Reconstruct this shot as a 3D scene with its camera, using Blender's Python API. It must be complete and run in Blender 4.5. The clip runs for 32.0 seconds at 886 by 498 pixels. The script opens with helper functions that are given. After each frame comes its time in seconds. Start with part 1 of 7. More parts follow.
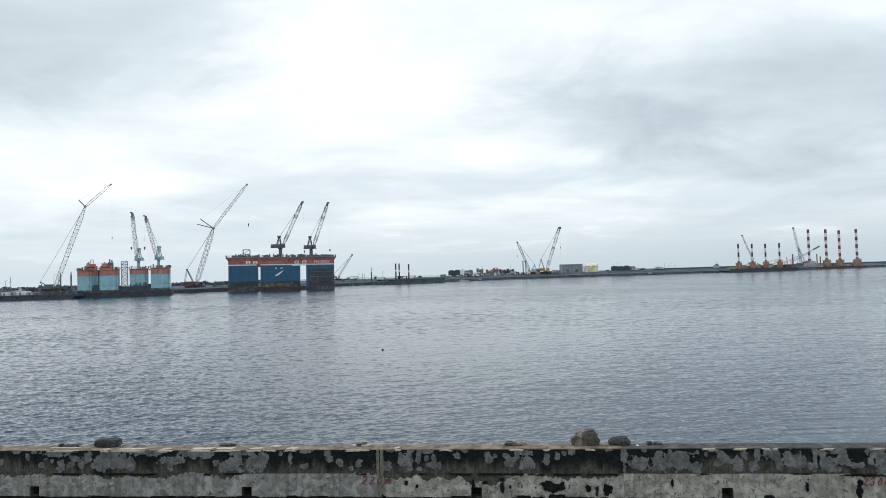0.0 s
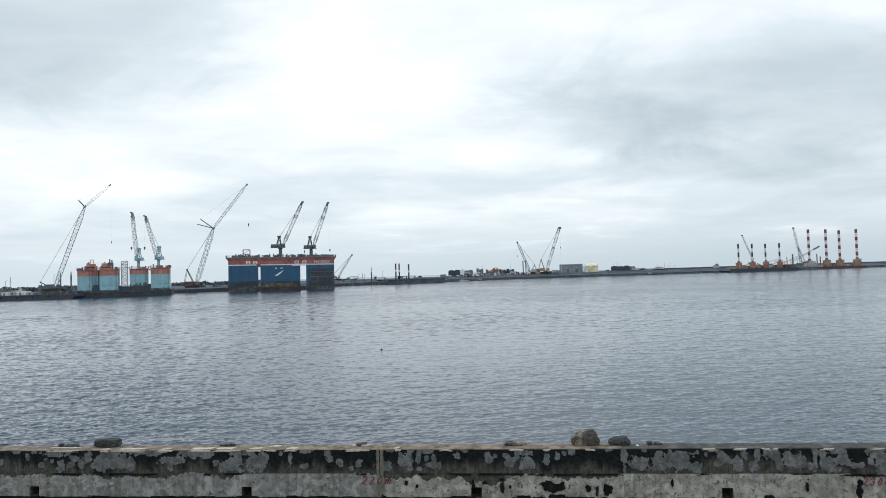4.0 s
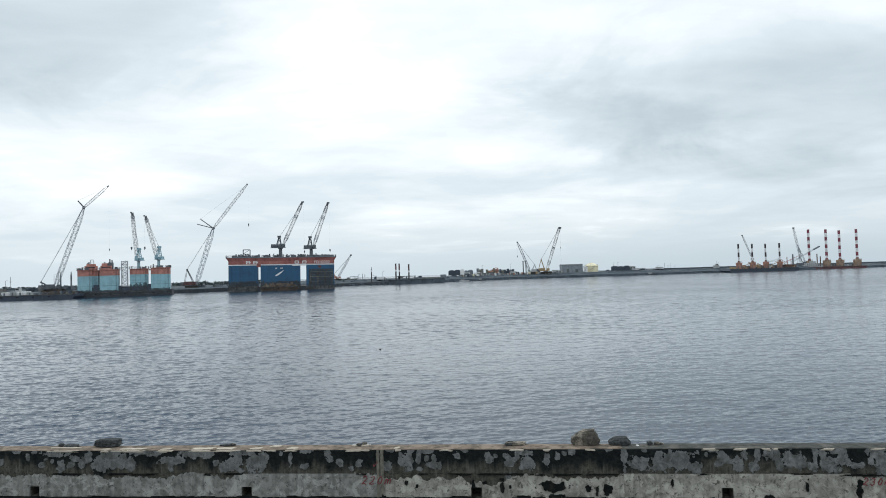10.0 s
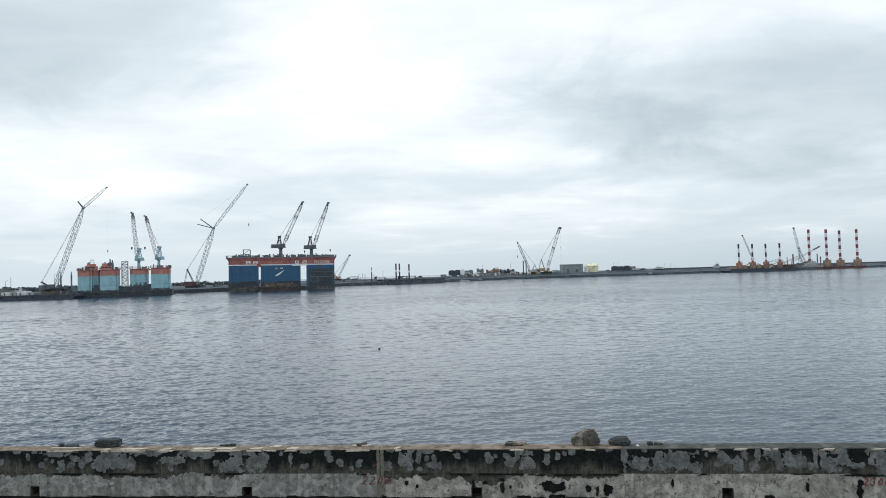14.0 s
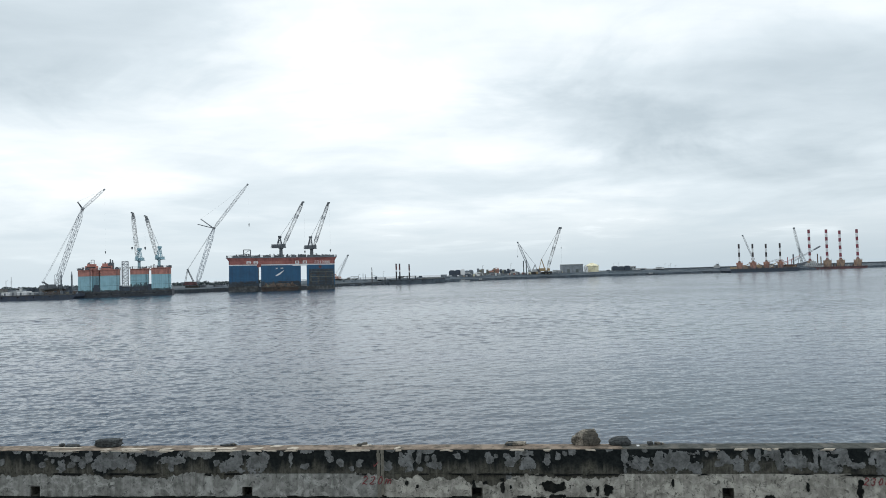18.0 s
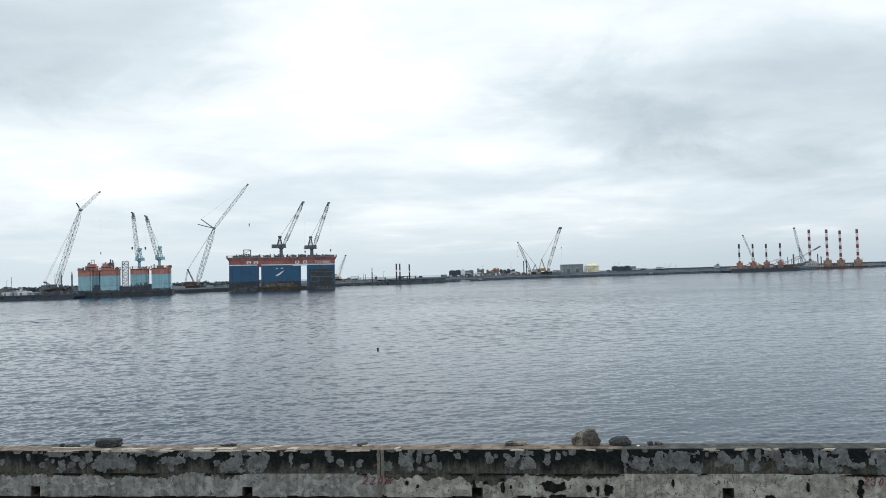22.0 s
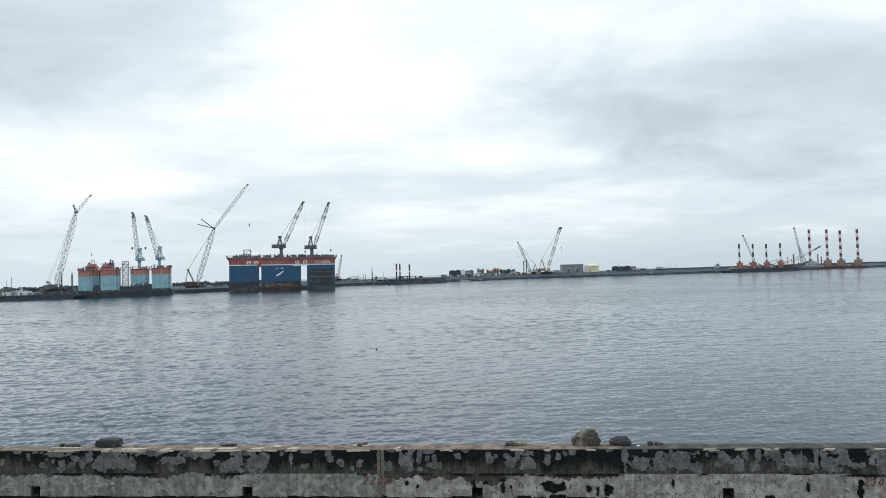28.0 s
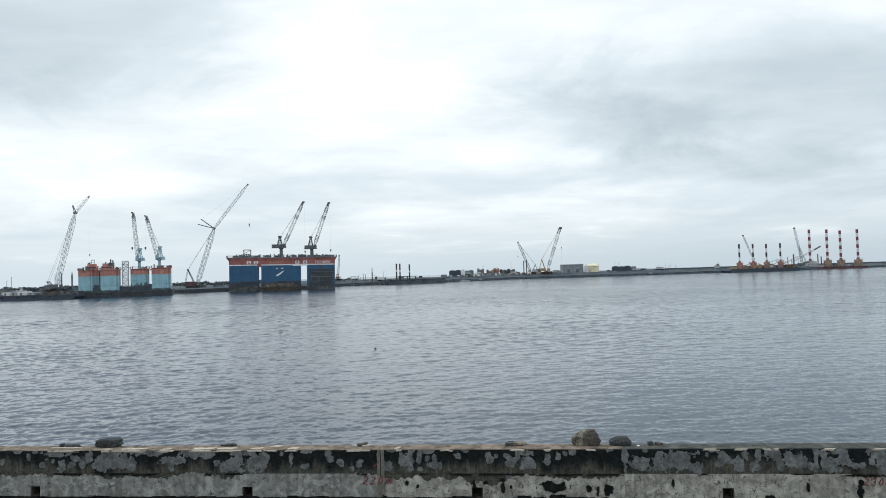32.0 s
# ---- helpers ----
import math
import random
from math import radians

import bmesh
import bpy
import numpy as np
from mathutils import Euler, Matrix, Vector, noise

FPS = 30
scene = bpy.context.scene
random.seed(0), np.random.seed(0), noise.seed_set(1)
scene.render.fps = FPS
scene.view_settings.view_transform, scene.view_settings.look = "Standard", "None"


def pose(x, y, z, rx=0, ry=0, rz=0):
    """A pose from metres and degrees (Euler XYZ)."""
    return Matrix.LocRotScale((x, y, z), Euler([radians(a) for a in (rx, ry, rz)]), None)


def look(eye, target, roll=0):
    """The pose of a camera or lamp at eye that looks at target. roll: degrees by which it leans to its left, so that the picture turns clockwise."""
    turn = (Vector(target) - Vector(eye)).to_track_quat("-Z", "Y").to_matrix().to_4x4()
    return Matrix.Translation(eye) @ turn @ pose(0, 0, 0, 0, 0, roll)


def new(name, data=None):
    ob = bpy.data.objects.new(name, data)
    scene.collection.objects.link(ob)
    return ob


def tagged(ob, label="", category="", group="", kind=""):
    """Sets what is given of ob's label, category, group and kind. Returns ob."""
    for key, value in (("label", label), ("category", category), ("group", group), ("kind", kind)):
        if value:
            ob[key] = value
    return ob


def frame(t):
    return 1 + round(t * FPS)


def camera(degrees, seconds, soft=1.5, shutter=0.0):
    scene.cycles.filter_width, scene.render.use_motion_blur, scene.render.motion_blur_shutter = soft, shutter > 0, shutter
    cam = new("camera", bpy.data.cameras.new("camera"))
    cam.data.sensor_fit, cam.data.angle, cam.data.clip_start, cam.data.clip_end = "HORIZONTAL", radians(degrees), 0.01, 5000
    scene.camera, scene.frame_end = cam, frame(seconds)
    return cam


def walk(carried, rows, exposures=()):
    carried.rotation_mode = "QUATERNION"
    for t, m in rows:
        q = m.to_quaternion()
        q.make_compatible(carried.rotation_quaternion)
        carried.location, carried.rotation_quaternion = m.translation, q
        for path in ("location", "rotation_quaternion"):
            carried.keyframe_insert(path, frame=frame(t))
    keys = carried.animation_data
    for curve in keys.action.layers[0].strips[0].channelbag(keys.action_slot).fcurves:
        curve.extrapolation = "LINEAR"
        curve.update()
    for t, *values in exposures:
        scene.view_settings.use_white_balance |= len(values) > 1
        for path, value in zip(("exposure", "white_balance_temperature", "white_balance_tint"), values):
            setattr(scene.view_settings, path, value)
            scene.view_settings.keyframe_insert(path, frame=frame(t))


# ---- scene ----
cam = camera(68, 32.0, soft=0.95)
EYE = (0.0, 0.0, 8.5)
walk(cam, [(0.0, look(EYE, (0.0, 1000.0, 42.9), -1.7)),
           (13.0, look(EYE, (-0.3, 1000.0, 43.0), -1.7)),
           (20.0, look(EYE, (-0.9, 1000.0, 43.1), -1.7)),
           (32.0, look(EYE, (-1.1, 1000.0, 43.15), -1.7))],
     exposures=[(0.0, 0.0), (32.0, 0.0)])


# ---- light: overcast sky and a veiled sun ----
class Nodes:
    """Short forms for building node trees."""

    def __init__(self, tree):
        self.t = tree
        tree.nodes.clear()

    def add(self, kind, **sets):
        n = self.t.nodes.new(kind)
        for k, v in sets.items():
            if k == "op":
                n.operation = v
            elif k == "blend":
                n.blend_type = v
            elif k == "dtype":
                n.data_type = v
        return n

    def put(self, socket, value):
        if isinstance(value, bpy.types.NodeSocket):
            self.t.links.new(value, socket)
        else:
            socket.default_value = value

    def math(self, op, a, b=0.0, c=0.0, clamp=False):
        n = self.add("ShaderNodeMath", op=op)
        n.use_clamp = clamp
        for i, v in enumerate((a, b, c)):
            self.put(n.inputs[i], v)
        return n.outputs[0]

    def noise(self, vec, scale, detail=4.0, rough=0.55, warp=0.0):
        n = self.add("ShaderNodeTexNoise")
        self.put(n.inputs["Vector"], vec)
        n.inputs["Scale"].default_value = scale
        n.inputs["Detail"].default_value = detail
        n.inputs["Roughness"].default_value = rough
        n.inputs["Distortion"].default_value = warp
        return n.outputs["Fac"]

    def span(self, v, a, b, c=0.0, d=1.0, smooth=True):
        n = self.add("ShaderNodeMapRange")
        n.interpolation_type = "SMOOTHSTEP" if smooth else "LINEAR"
        for i, x in enumerate((v, a, b, c, d)):
            self.put(n.inputs[i], x)
        return n.outputs[0]

    def mix(self, f, a, b, blend="MIX"):
        n = self.add("ShaderNodeMix", dtype="RGBA", blend=blend)
        self.put(n.inputs["Factor"], f)
        self.put(n.inputs[6], a)
        self.put(n.inputs[7], b)
        return n.outputs[2]

    def scaled(self, vec, s, loc=(0, 0, 0), rot=(0, 0, 0)):
        n = self.add("ShaderNodeMapping")
        self.put(n.inputs[0], vec)
        n.inputs["Location"].default_value = loc
        n.inputs["Rotation"].default_value = rot
        n.inputs["Scale"].default_value = s
        return n.outputs[0]


SUN_EL, SUN_AZ = 58.0, 20.0
# haze colours of the sky at the horizon, also given to the glowing screen
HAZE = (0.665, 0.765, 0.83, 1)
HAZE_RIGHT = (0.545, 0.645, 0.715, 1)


# heavier clouds: heading, height, half width and half height as tangents, and weight
# the last, above the view, is added to dim what the right-hand water reflects
CLOUDS = ((-0.58, 0.365, 0.37, 0.125, 1.2), (-0.44, 0.29, 0.18, 0.05, 0.30), (0.56, 0.245, 0.52, 0.11, 1.15), (0.22, 0.215, 0.26, 0.055, 0.60),
          (-0.02, 0.125, 0.40, 0.030, 0.30), (0.55, 0.12, 0.45, 0.07, 0.82), (-0.60, 0.085, 0.40, 0.05, 0.35), (0.55, 0.62, 0.75, 0.22, 1.3))


def make_world():
    world = bpy.data.worlds.new("overcast")
    scene.world = world
    world.use_nodes = True
    k = Nodes(world.node_tree)
    way = k.add("ShaderNodeTexCoord").outputs["Generated"]
    sep = k.add("ShaderNodeSeparateXYZ")
    k.put(sep.inputs[0], way)
    x, y, z = sep.outputs
    # cloud deck: directions laid out on a level sheet overhead
    up = k.math("ADD", k.math("MAXIMUM", z, 0.0), 0.10)
    flat = k.add("ShaderNodeCombineXYZ")
    k.put(flat.inputs[0], k.math("DIVIDE", x, up))
    k.put(flat.inputs[1], k.math("DIVIDE", y, up))
    deck = flat.outputs[0]
    big = k.noise(k.scaled(deck, (0.42, 0.34, 1), (3.1, 1.7, 0)), 1.0, 3.0, 0.5, 0.5)
    mid = k.noise(k.scaled(deck, (0.85, 0.75, 1), (7.7, 4.2, 2)), 1.0, 6.0, 0.55, 0.5)
    fine = k.noise(k.scaled(deck, (1.5, 1.9, 1), (2.7, 8.2, 5)), 1.0, 5.0, 0.55, 0.5)
    # the heavier cloud masses ahead and the added one above them, by heading and height
    ahead = k.math("ADD", k.math("ABSOLUTE", y), 0.05)
    head = k.math("DIVIDE", x, ahead)
    rise = k.math("DIVIDE", z, ahead)
    wob = k.math("MULTIPLY", k.math("SUBTRACT", k.noise(k.scaled(way, (1.0, 1.0, 2.4)), 3.4, 5.0, 0.6, 0.6), 0.5), 1.1)

    def mass(h0, r0, hw, rw):
        a = k.math("DIVIDE", k.math("SUBTRACT", head, h0), hw)
        b = k.math("DIVIDE", k.math("SUBTRACT", rise, r0), rw)
        d = k.math("SQRT", k.math("ADD", k.math("MULTIPLY", a, a), k.math("MULTIPLY", b, b)))
        return k.span(k.math("ADD", d, wob), 0.28, 1.22, 1.0, 0.0)

    dark = 0.0
    for h0, r0, hw, rw, s in CLOUDS:
        dark = k.math("ADD", dark, k.math("MULTIPLY", mass(h0, r0, hw, rw), s))
    low_flat = k.add("ShaderNodeCombineXYZ")
    k.put(low_flat.inputs[0], k.math("MULTIPLY", head, 4.2))
    k.put(low_flat.inputs[1], k.math("MULTIPLY", k.math("ADD", rise, k.math("MULTIPLY", head, 0.03)), 26.0))
    streak = k.math("MULTIPLY", k.math("SUBTRACT", k.noise(low_flat.outputs[0], 1.0, 5.0, 0.55, 0.7), 0.5), k.span(rise, 0.13, 0.36, 1.0, 0.45))
    dark = k.math("SUBTRACT", dark, streak)
    light = k.math("ADD", k.math("ADD", k.math("MULTIPLY", k.span(big, 0.3, 0.7), 0.34), k.math("MULTIPLY", k.span(fine, 0.3, 0.7), 0.22)), k.math("MULTIPLY", k.span(mid, 0.32, 0.68), 0.44))
    shade = k.math("SUBTRACT", k.math("ADD", 0.505, k.math("MULTIPLY", light, 0.54)), k.math("MULTIPLY", dark, 0.50), clamp=True)
    ramp = k.add("ShaderNodeValToRGB")
    k.put(ramp.inputs[0], shade)
    e = ramp.color_ramp.elements
    e[0].position, e[0].color = 0.0, (0.545, 0.635, 0.695, 1)
    e[1].position, e[1].color = 1.0, (1.42, 1.48, 1.50, 1)
    m = e.new(0.5)
    m.color = (0.765, 0.855, 0.912, 1)
    m = e.new(0.84)
    m.color = (1.0, 1.06, 1.09, 1)
    # towards the horizon the deck fades into pale, slightly blue haze
    low = k.span(z, 0.0, 0.12, 1.0, 0.0)
    sky_c = k.mix(low, ramp.outputs[0], k.mix(k.span(head, -0.5, 0.7), HAZE, HAZE_RIGHT))
    # an overcast sky grows brighter towards the zenith
    sky_c = k.mix(1.0, sky_c, k.mix(k.span(z, 0.32, 0.95), (1, 1, 1, 1), (1.10, 1.16, 1.20, 1)), "MULTIPLY")
    below = k.span(z, -0.12, -0.02, 1.0, 0.0)
    sky_c = k.mix(below, sky_c, (0.25, 0.28, 0.30, 1))
    sky = k.add("ShaderNodeTexSky")
    sky.sky_type, sky.sun_disc = "NISHITA", False
    sky.sun_elevation, sky.sun_rotation = radians(SUN_EL), radians(SUN_AZ)
    clear = k.add("ShaderNodeBackground")
    k.put(clear.inputs[0], sky.outputs[0])
    clear.inputs[1].default_value = 0.10
    cloud = k.add("ShaderNodeBackground")
    k.put(cloud.inputs[0], sky_c)
    cloud.inputs[1].default_value = 1.015
    both = k.add("ShaderNodeMixShader")
    both.inputs[0].default_value = 0.96
    k.put(both.inputs[1], clear.outputs[0])
    k.put(both.inputs[2], cloud.outputs[0])
    k.put(k.add("ShaderNodeOutputWorld").inputs[0], both.outputs[0])


make_world()
sun = new("sun", bpy.data.lights.new("sun", "SUN"))
sun.data.energy, sun.data.angle, sun.data.color = 0.7, radians(60), (1.0, 0.97, 0.92)
sun.matrix_world = look((60 * math.sin(radians(SUN_AZ)), 60 * math.cos(radians(SUN_AZ)), 60 * math.tan(radians(SUN_EL))), (0, 0, 0))


# ---- materials ----
def surface(name, base, rough=0.7, metal=0.0, second=None, size=1.0, amount=0.5, stain=None, stain_size=4.0, stain_amount=0.4,
            streak=0.0, bump=0.0, bump_size=0.1, spread=0.0, stain_edge=0.06, pits=0.0, pit_size=0.05, pale=0.0):
    """A painted or mineral surface: grain at one scale, stains or rust at a larger one, optional upright streaks."""
    mat = bpy.data.materials.new(name)
    mat.use_nodes = True
    k = Nodes(mat.node_tree)
    tc = k.add("ShaderNodeTexCoord").outputs["Object"]
    rnd = k.add("ShaderNodeObjectInfo").outputs["Random"]
    shift = k.add("ShaderNodeVectorMath", op="ADD")
    k.put(shift.inputs[0], tc)
    sc = k.add("ShaderNodeCombineXYZ")
    k.put(sc.inputs[0], k.math("MULTIPLY", rnd, 37.0))
    k.put(sc.inputs[2], k.math("MULTIPLY", rnd, 19.0))
    k.put(shift.inputs[1], sc.outputs[0])
    vec = shift.outputs[0]
    second = second or tuple(c * 0.6 for c in base)
    col = k.mix(k.math("MULTIPLY", k.span(k.noise(vec, 1.0 / size, 5.0, 0.62), 0.38, 0.68), amount), (*base, 1), (*second, 1))
    if stain:
        f = k.noise(vec, 1.0 / stain_size, 6.0, 0.65, 0.3)
        f = k.span(f, 0.6 - 0.25 * stain_amount - stain_edge, 0.6 - 0.25 * stain_amount + stain_edge)
        col = k.mix(k.math("MULTIPLY", f, min(1.0, stain_amount * 1.6)), col, (*stain, 1))
        if streak:
            s = k.noise(k.scaled(vec, (1.0, 1.0, 0.06)), 2.2 / stain_size * 3.0, 4.0, 0.6)
            col = k.mix(k.math("MULTIPLY", k.span(s, 0.48, 0.68), streak), col, (*stain, 1))
    if pale:
        f = k.span(k.noise(vec, 1.0 / (size * 2.6), 6.0, 0.7, 0.8), 0.50, 0.60)
        col = k.mix(k.math("MULTIPLY", f, pale), col, (*tuple(min(0.8, c * 1.75) for c in base), 1))
    if pits:
        f = k.span(k.noise(vec, 1.0 / pit_size, 5.0, 0.7, 1.0), 0.66 - 0.12 * pits, 0.70 - 0.12 * pits)
        col = k.mix(k.math("MULTIPLY", f, 0.85), col, (*tuple(c * 0.22 for c in base), 1))
    if spread:
        col = k.mix(k.math("MULTIPLY", rnd, spread), col, (*tuple(c * 0.45 for c in base), 1))
    p = k.add("ShaderNodeBsdfPrincipled")
    k.put(p.inputs["Base Color"], col)
    k.put(p.inputs["Roughness"], k.span(k.noise(vec, 2.0 / size, 3.0), 0.2, 0.8, max(0.05, rough - 0.12), min(1.0, rough + 0.12)))
    p.inputs["Metallic"].default_value = metal
    p.inputs["Specular IOR Level"].default_value = 0.12 if rough >= 0.85 else 0.4
    if bump:
        b = k.add("ShaderNodeBump")
        b.inputs["Strength"].default_value = 1.0
        b.inputs["Distance"].default_value = bump
        k.put(b.inputs["Height"], k.noise(vec, 1.0 / bump_size, 6.0, 0.65))
        k.put(p.inputs["Normal"], b.outputs[0])
    k.put(k.add("ShaderNodeOutputMaterial").inputs[0], p.outputs[0])
    return mat


def water_surface():
    """Open water: the waves are geometry; ripples too short for it turn the normal, and farther out widen the gloss."""
    mat = bpy.data.materials.new("harbour_water")
    mat.use_nodes = True
    k = Nodes(mat.node_tree)
    tc = k.add("ShaderNodeTexCoord").outputs["Object"]

    def slopes(scale, deg, loc, amount, detail, warp):
        n = k.add("ShaderNodeTexNoise")
        k.put(n.inputs["Vector"], k.scaled(k.scaled(tc, (1, 1, 1), rot=(0, 0, radians(-deg))), scale, loc))
        n.inputs["Scale"].default_value = 1.0
        n.inputs["Detail"].default_value = detail
        n.inputs["Roughness"].default_value = 0.55
        n.inputs["Distortion"].default_value = warp
        v = k.add("ShaderNodeVectorMath", op="SUBTRACT")
        k.put(v.inputs[0], n.outputs["Color"])
        v.inputs[1].default_value = (0.5, 0.5, 0.5)
        w = k.add("ShaderNodeVectorMath", op="MULTIPLY")
        k.put(w.inputs[0], v.outputs[0])
        w.inputs[1].default_value = (amount * 0.7, amount, 0.0)
        return w.outputs[0]

    def plus(a, b):
        v = k.add("ShaderNodeVectorMath", op="ADD")
        k.put(v.inputs[0], a)
        k.put(v.inputs[1], b)
        return v.outputs[0]

    def times(a, f):
        v = k.add("ShaderNodeVectorMath", op="SCALE")
        k.put(v.inputs[0], a)
        k.put(v.inputs["Scale"], f)
        return v.outputs[0]

    sy = k.add("ShaderNodeSeparateXYZ")
    k.put(sy.inputs[0], tc)
    out = sy.outputs[1]
    # cat's paws: patches of rougher and smoother water
    gust = k.span(k.noise(k.scaled(tc, (0.010, 0.026, 1), rot=(0, 0, radians(-8))), 1.0, 4.0, 0.55, 0.6), 0.32, 0.68, GUST[0], GUST[1])
    ripple = times(plus(slopes((1.5, 3.2, 1), 9, (5, 2, 0), RIPPLE[0], 4.0, 0.25), slopes((4.0, 8.0, 1), 6, (1, 9, 0), RIPPLE[1], 3.0, 0.2)), k.math("MULTIPLY", k.math("MULTIPLY", gust, k.span(sy.outputs[0], -5.0, 55.0, 1.0, 1.7)), k.math("ADD", k.span(out, 40.0, 260.0, 1.0, 0.9), k.span(out, 130.0, 270.0, 0.0, FAR_CHOP))))
    # groups of waves that tilt the far water as a whole
    ripple = plus(ripple, times(slopes((0.11, 0.06, 1), 5, (3, 7, 0), GROUPS, 4.0, 0.3), k.span(out, 170.0, 300.0, 0.0, 1.0)))
    nrm = k.add("ShaderNodeVectorMath", op="NORMALIZE")
    k.put(nrm.inputs[0], plus(k.add("ShaderNodeNewGeometry").outputs["Normal"], ripple))
    p = k.add("ShaderNodeBsdfPrincipled")
    k.put(p.inputs["Base Color"], k.mix(k.span(k.noise(k.scaled(tc, (0.012, 0.03, 1)), 1.0, 3.0), 0.35, 0.65), (0.014, 0.034, 0.066, 1), (0.010, 0.034, 0.057, 1)))
    k.put(p.inputs["Roughness"], k.math("ADD", k.math("MULTIPLY", gust, 0.02), k.span(out, 40.0, 230.0, GLOSS[0], GLOSS[1])))
    p.inputs["IOR"].default_value = 1.39
    k.put(p.inputs["Normal"], nrm.outputs[0])
    k.put(k.add("ShaderNodeOutputMaterial").inputs[0], p.outputs[0])
    return mat


RIPPLE = (0.22, 0.22)
GUST = (0.6, 1.4)
GLOSS = (0.04, 0.11)
FAR_CHOP = 3.4
GROUPS = 0.13
WATER = water_surface()


def mould_surface():
    """Concrete under black mould that has run down from the coping; the lower part shows olive-grey wash."""
    mat = bpy.data.materials.new("mould_black_concrete")
    mat.use_nodes = True
    k = Nodes(mat.node_tree)
    tc = k.add("ShaderNodeTexCoord").outputs["Object"]
    sp = k.add("ShaderNodeSeparateXYZ")
    k.put(sp.inputs[0], tc)
    runs = k.noise(k.scaled(tc, (1.0, 1.0, 0.22)), 3.4, 6.0, 0.62, 0.4)
    broad = k.noise(k.scaled(tc, (1.0, 1.0, 0.5)), 0.9, 3.0, 0.5, 0.3)
    reach = k.math("ADD", sp.outputs[2], k.math("MULTIPLY", k.math("SUBTRACT", k.math("ADD", runs, broad), 1.0), 0.85))
    wash = k.span(reach, 4.30, 4.60, 1.0, 0.0)
    grain = k.span(k.noise(tc, 11.0, 7.0, 0.72, 0.6), 0.30, 0.70)
    olive = k.mix(grain, (0.036, 0.036, 0.030, 1), (0.120, 0.114, 0.092, 1))
    olive = k.mix(k.span(k.noise(k.scaled(tc, (1, 1, 0.12)), 14.0, 4.0, 0.6), 0.48, 0.66, 0.0, 0.8), olive, (0.14, 0.135, 0.118, 1))
    black = k.mix(grain, (0.004, 0.006, 0.007, 1), (0.020, 0.024, 0.024, 1))
    col = k.mix(k.math("MULTIPLY", wash, 0.85), black, olive)
    specks = k.span(k.noise(tc, 26.0, 5.0, 0.7, 1.0), 0.62, 0.68, 0.0, 0.8)
    col = k.mix(specks, col, (0.006, 0.007, 0.007, 1))
    p = k.add("ShaderNodeBsdfPrincipled")
    k.put(p.inputs["Base Color"], col)
    p.inputs["Roughness"].default_value = 0.9
    p.inputs["Specular IOR Level"].default_value = 0.12
    b = k.add("ShaderNodeBump")
    b.inputs["Distance"].default_value = 0.012
    k.put(b.inputs["Height"], k.noise(tc, 30.0, 6.0, 0.65))
    k.put(p.inputs["Normal"], b.outputs[0])
    k.put(k.add("ShaderNodeOutputMaterial").inputs[0], p.outputs[0])
    return mat


MOULD = mould_surface()
MOSS = surface("black_moss", (0.012, 0.014, 0.013), 0.95, second=(0.004, 0.005, 0.005), size=0.06, amount=1.0, stain=(0.06, 0.06, 0.05), stain_size=0.2, stain_amount=0.15, bump=0.012, bump_size=0.02)
PLASTER = surface("weathered_plaster", (0.305, 0.305, 0.286), 0.9, second=(0.145, 0.147, 0.138), size=0.15, amount=0.9, stain=(0.06, 0.06, 0.05),
                  stain_size=0.7, stain_amount=0.20, streak=0.45, stain_edge=0.12, bump=0.016, bump_size=0.035, pits=0.6, pit_size=0.11, pale=0.45)
PLASTER_PALE = surface("pale_weathered_plaster", (0.385, 0.372, 0.332), 0.9, second=(0.20, 0.193, 0.17), size=0.15, amount=0.9, stain=(0.065, 0.062, 0.052),
                       stain_size=0.7, stain_amount=0.20, streak=0.35, stain_edge=0.12, bump=0.016, bump_size=0.035, pits=0.75, pit_size=0.10, pale=0.4)
PATCHM = surface("old_render_patch", (0.205, 0.213, 0.215), 0.9, second=(0.12, 0.125, 0.122), size=0.09, amount=1.0, stain=(0.045, 0.046, 0.04),
                 stain_size=0.26, stain_amount=0.34, streak=0.2, stain_edge=0.10, bump=0.012, bump_size=0.03, spread=0.25, pits=0.5, pit_size=0.08, pale=0.3)
COPING = surface("coping_concrete", (0.19, 0.148, 0.116), 0.9, second=(0.075, 0.066, 0.052), size=0.13, amount=1.0, stain=(0.33, 0.265, 0.21),
                 stain_size=0.35, stain_amount=0.3, bump=0.006, bump_size=0.03)
COPING_GREY = surface("grey_coping_concrete", (0.072, 0.075, 0.069), 0.9, second=(0.030, 0.033, 0.030), size=0.16, amount=0.8, stain=(0.22, 0.20, 0.17),
                      stain_size=0.3, stain_amount=0.2, bump=0.006, bump_size=0.03)
MORTAR = surface("pale_mortar", (0.50, 0.45, 0.38), 0.9, second=(0.33, 0.28, 0.22), size=0.06, amount=0.6, bump=0.004, bump_size=0.02)
JOINT = surface("joint_mortar", (0.20, 0.19, 0.16), 0.9, second=(0.09, 0.085, 0.07), size=0.1, amount=0.7, bump=0.004, bump_size=0.02)
HOLLOW = surface("near_black_backing", (0.012, 0.012, 0.013), 0.8)
ROCK = surface("weathered_boulder", (0.33, 0.295, 0.245), 0.95, second=(0.09, 0.082, 0.07), size=0.035, amount=1.0, stain=(0.035, 0.035, 0.032),
               stain_size=0.22, stain_amount=0.48, bump=0.02, bump_size=0.05)
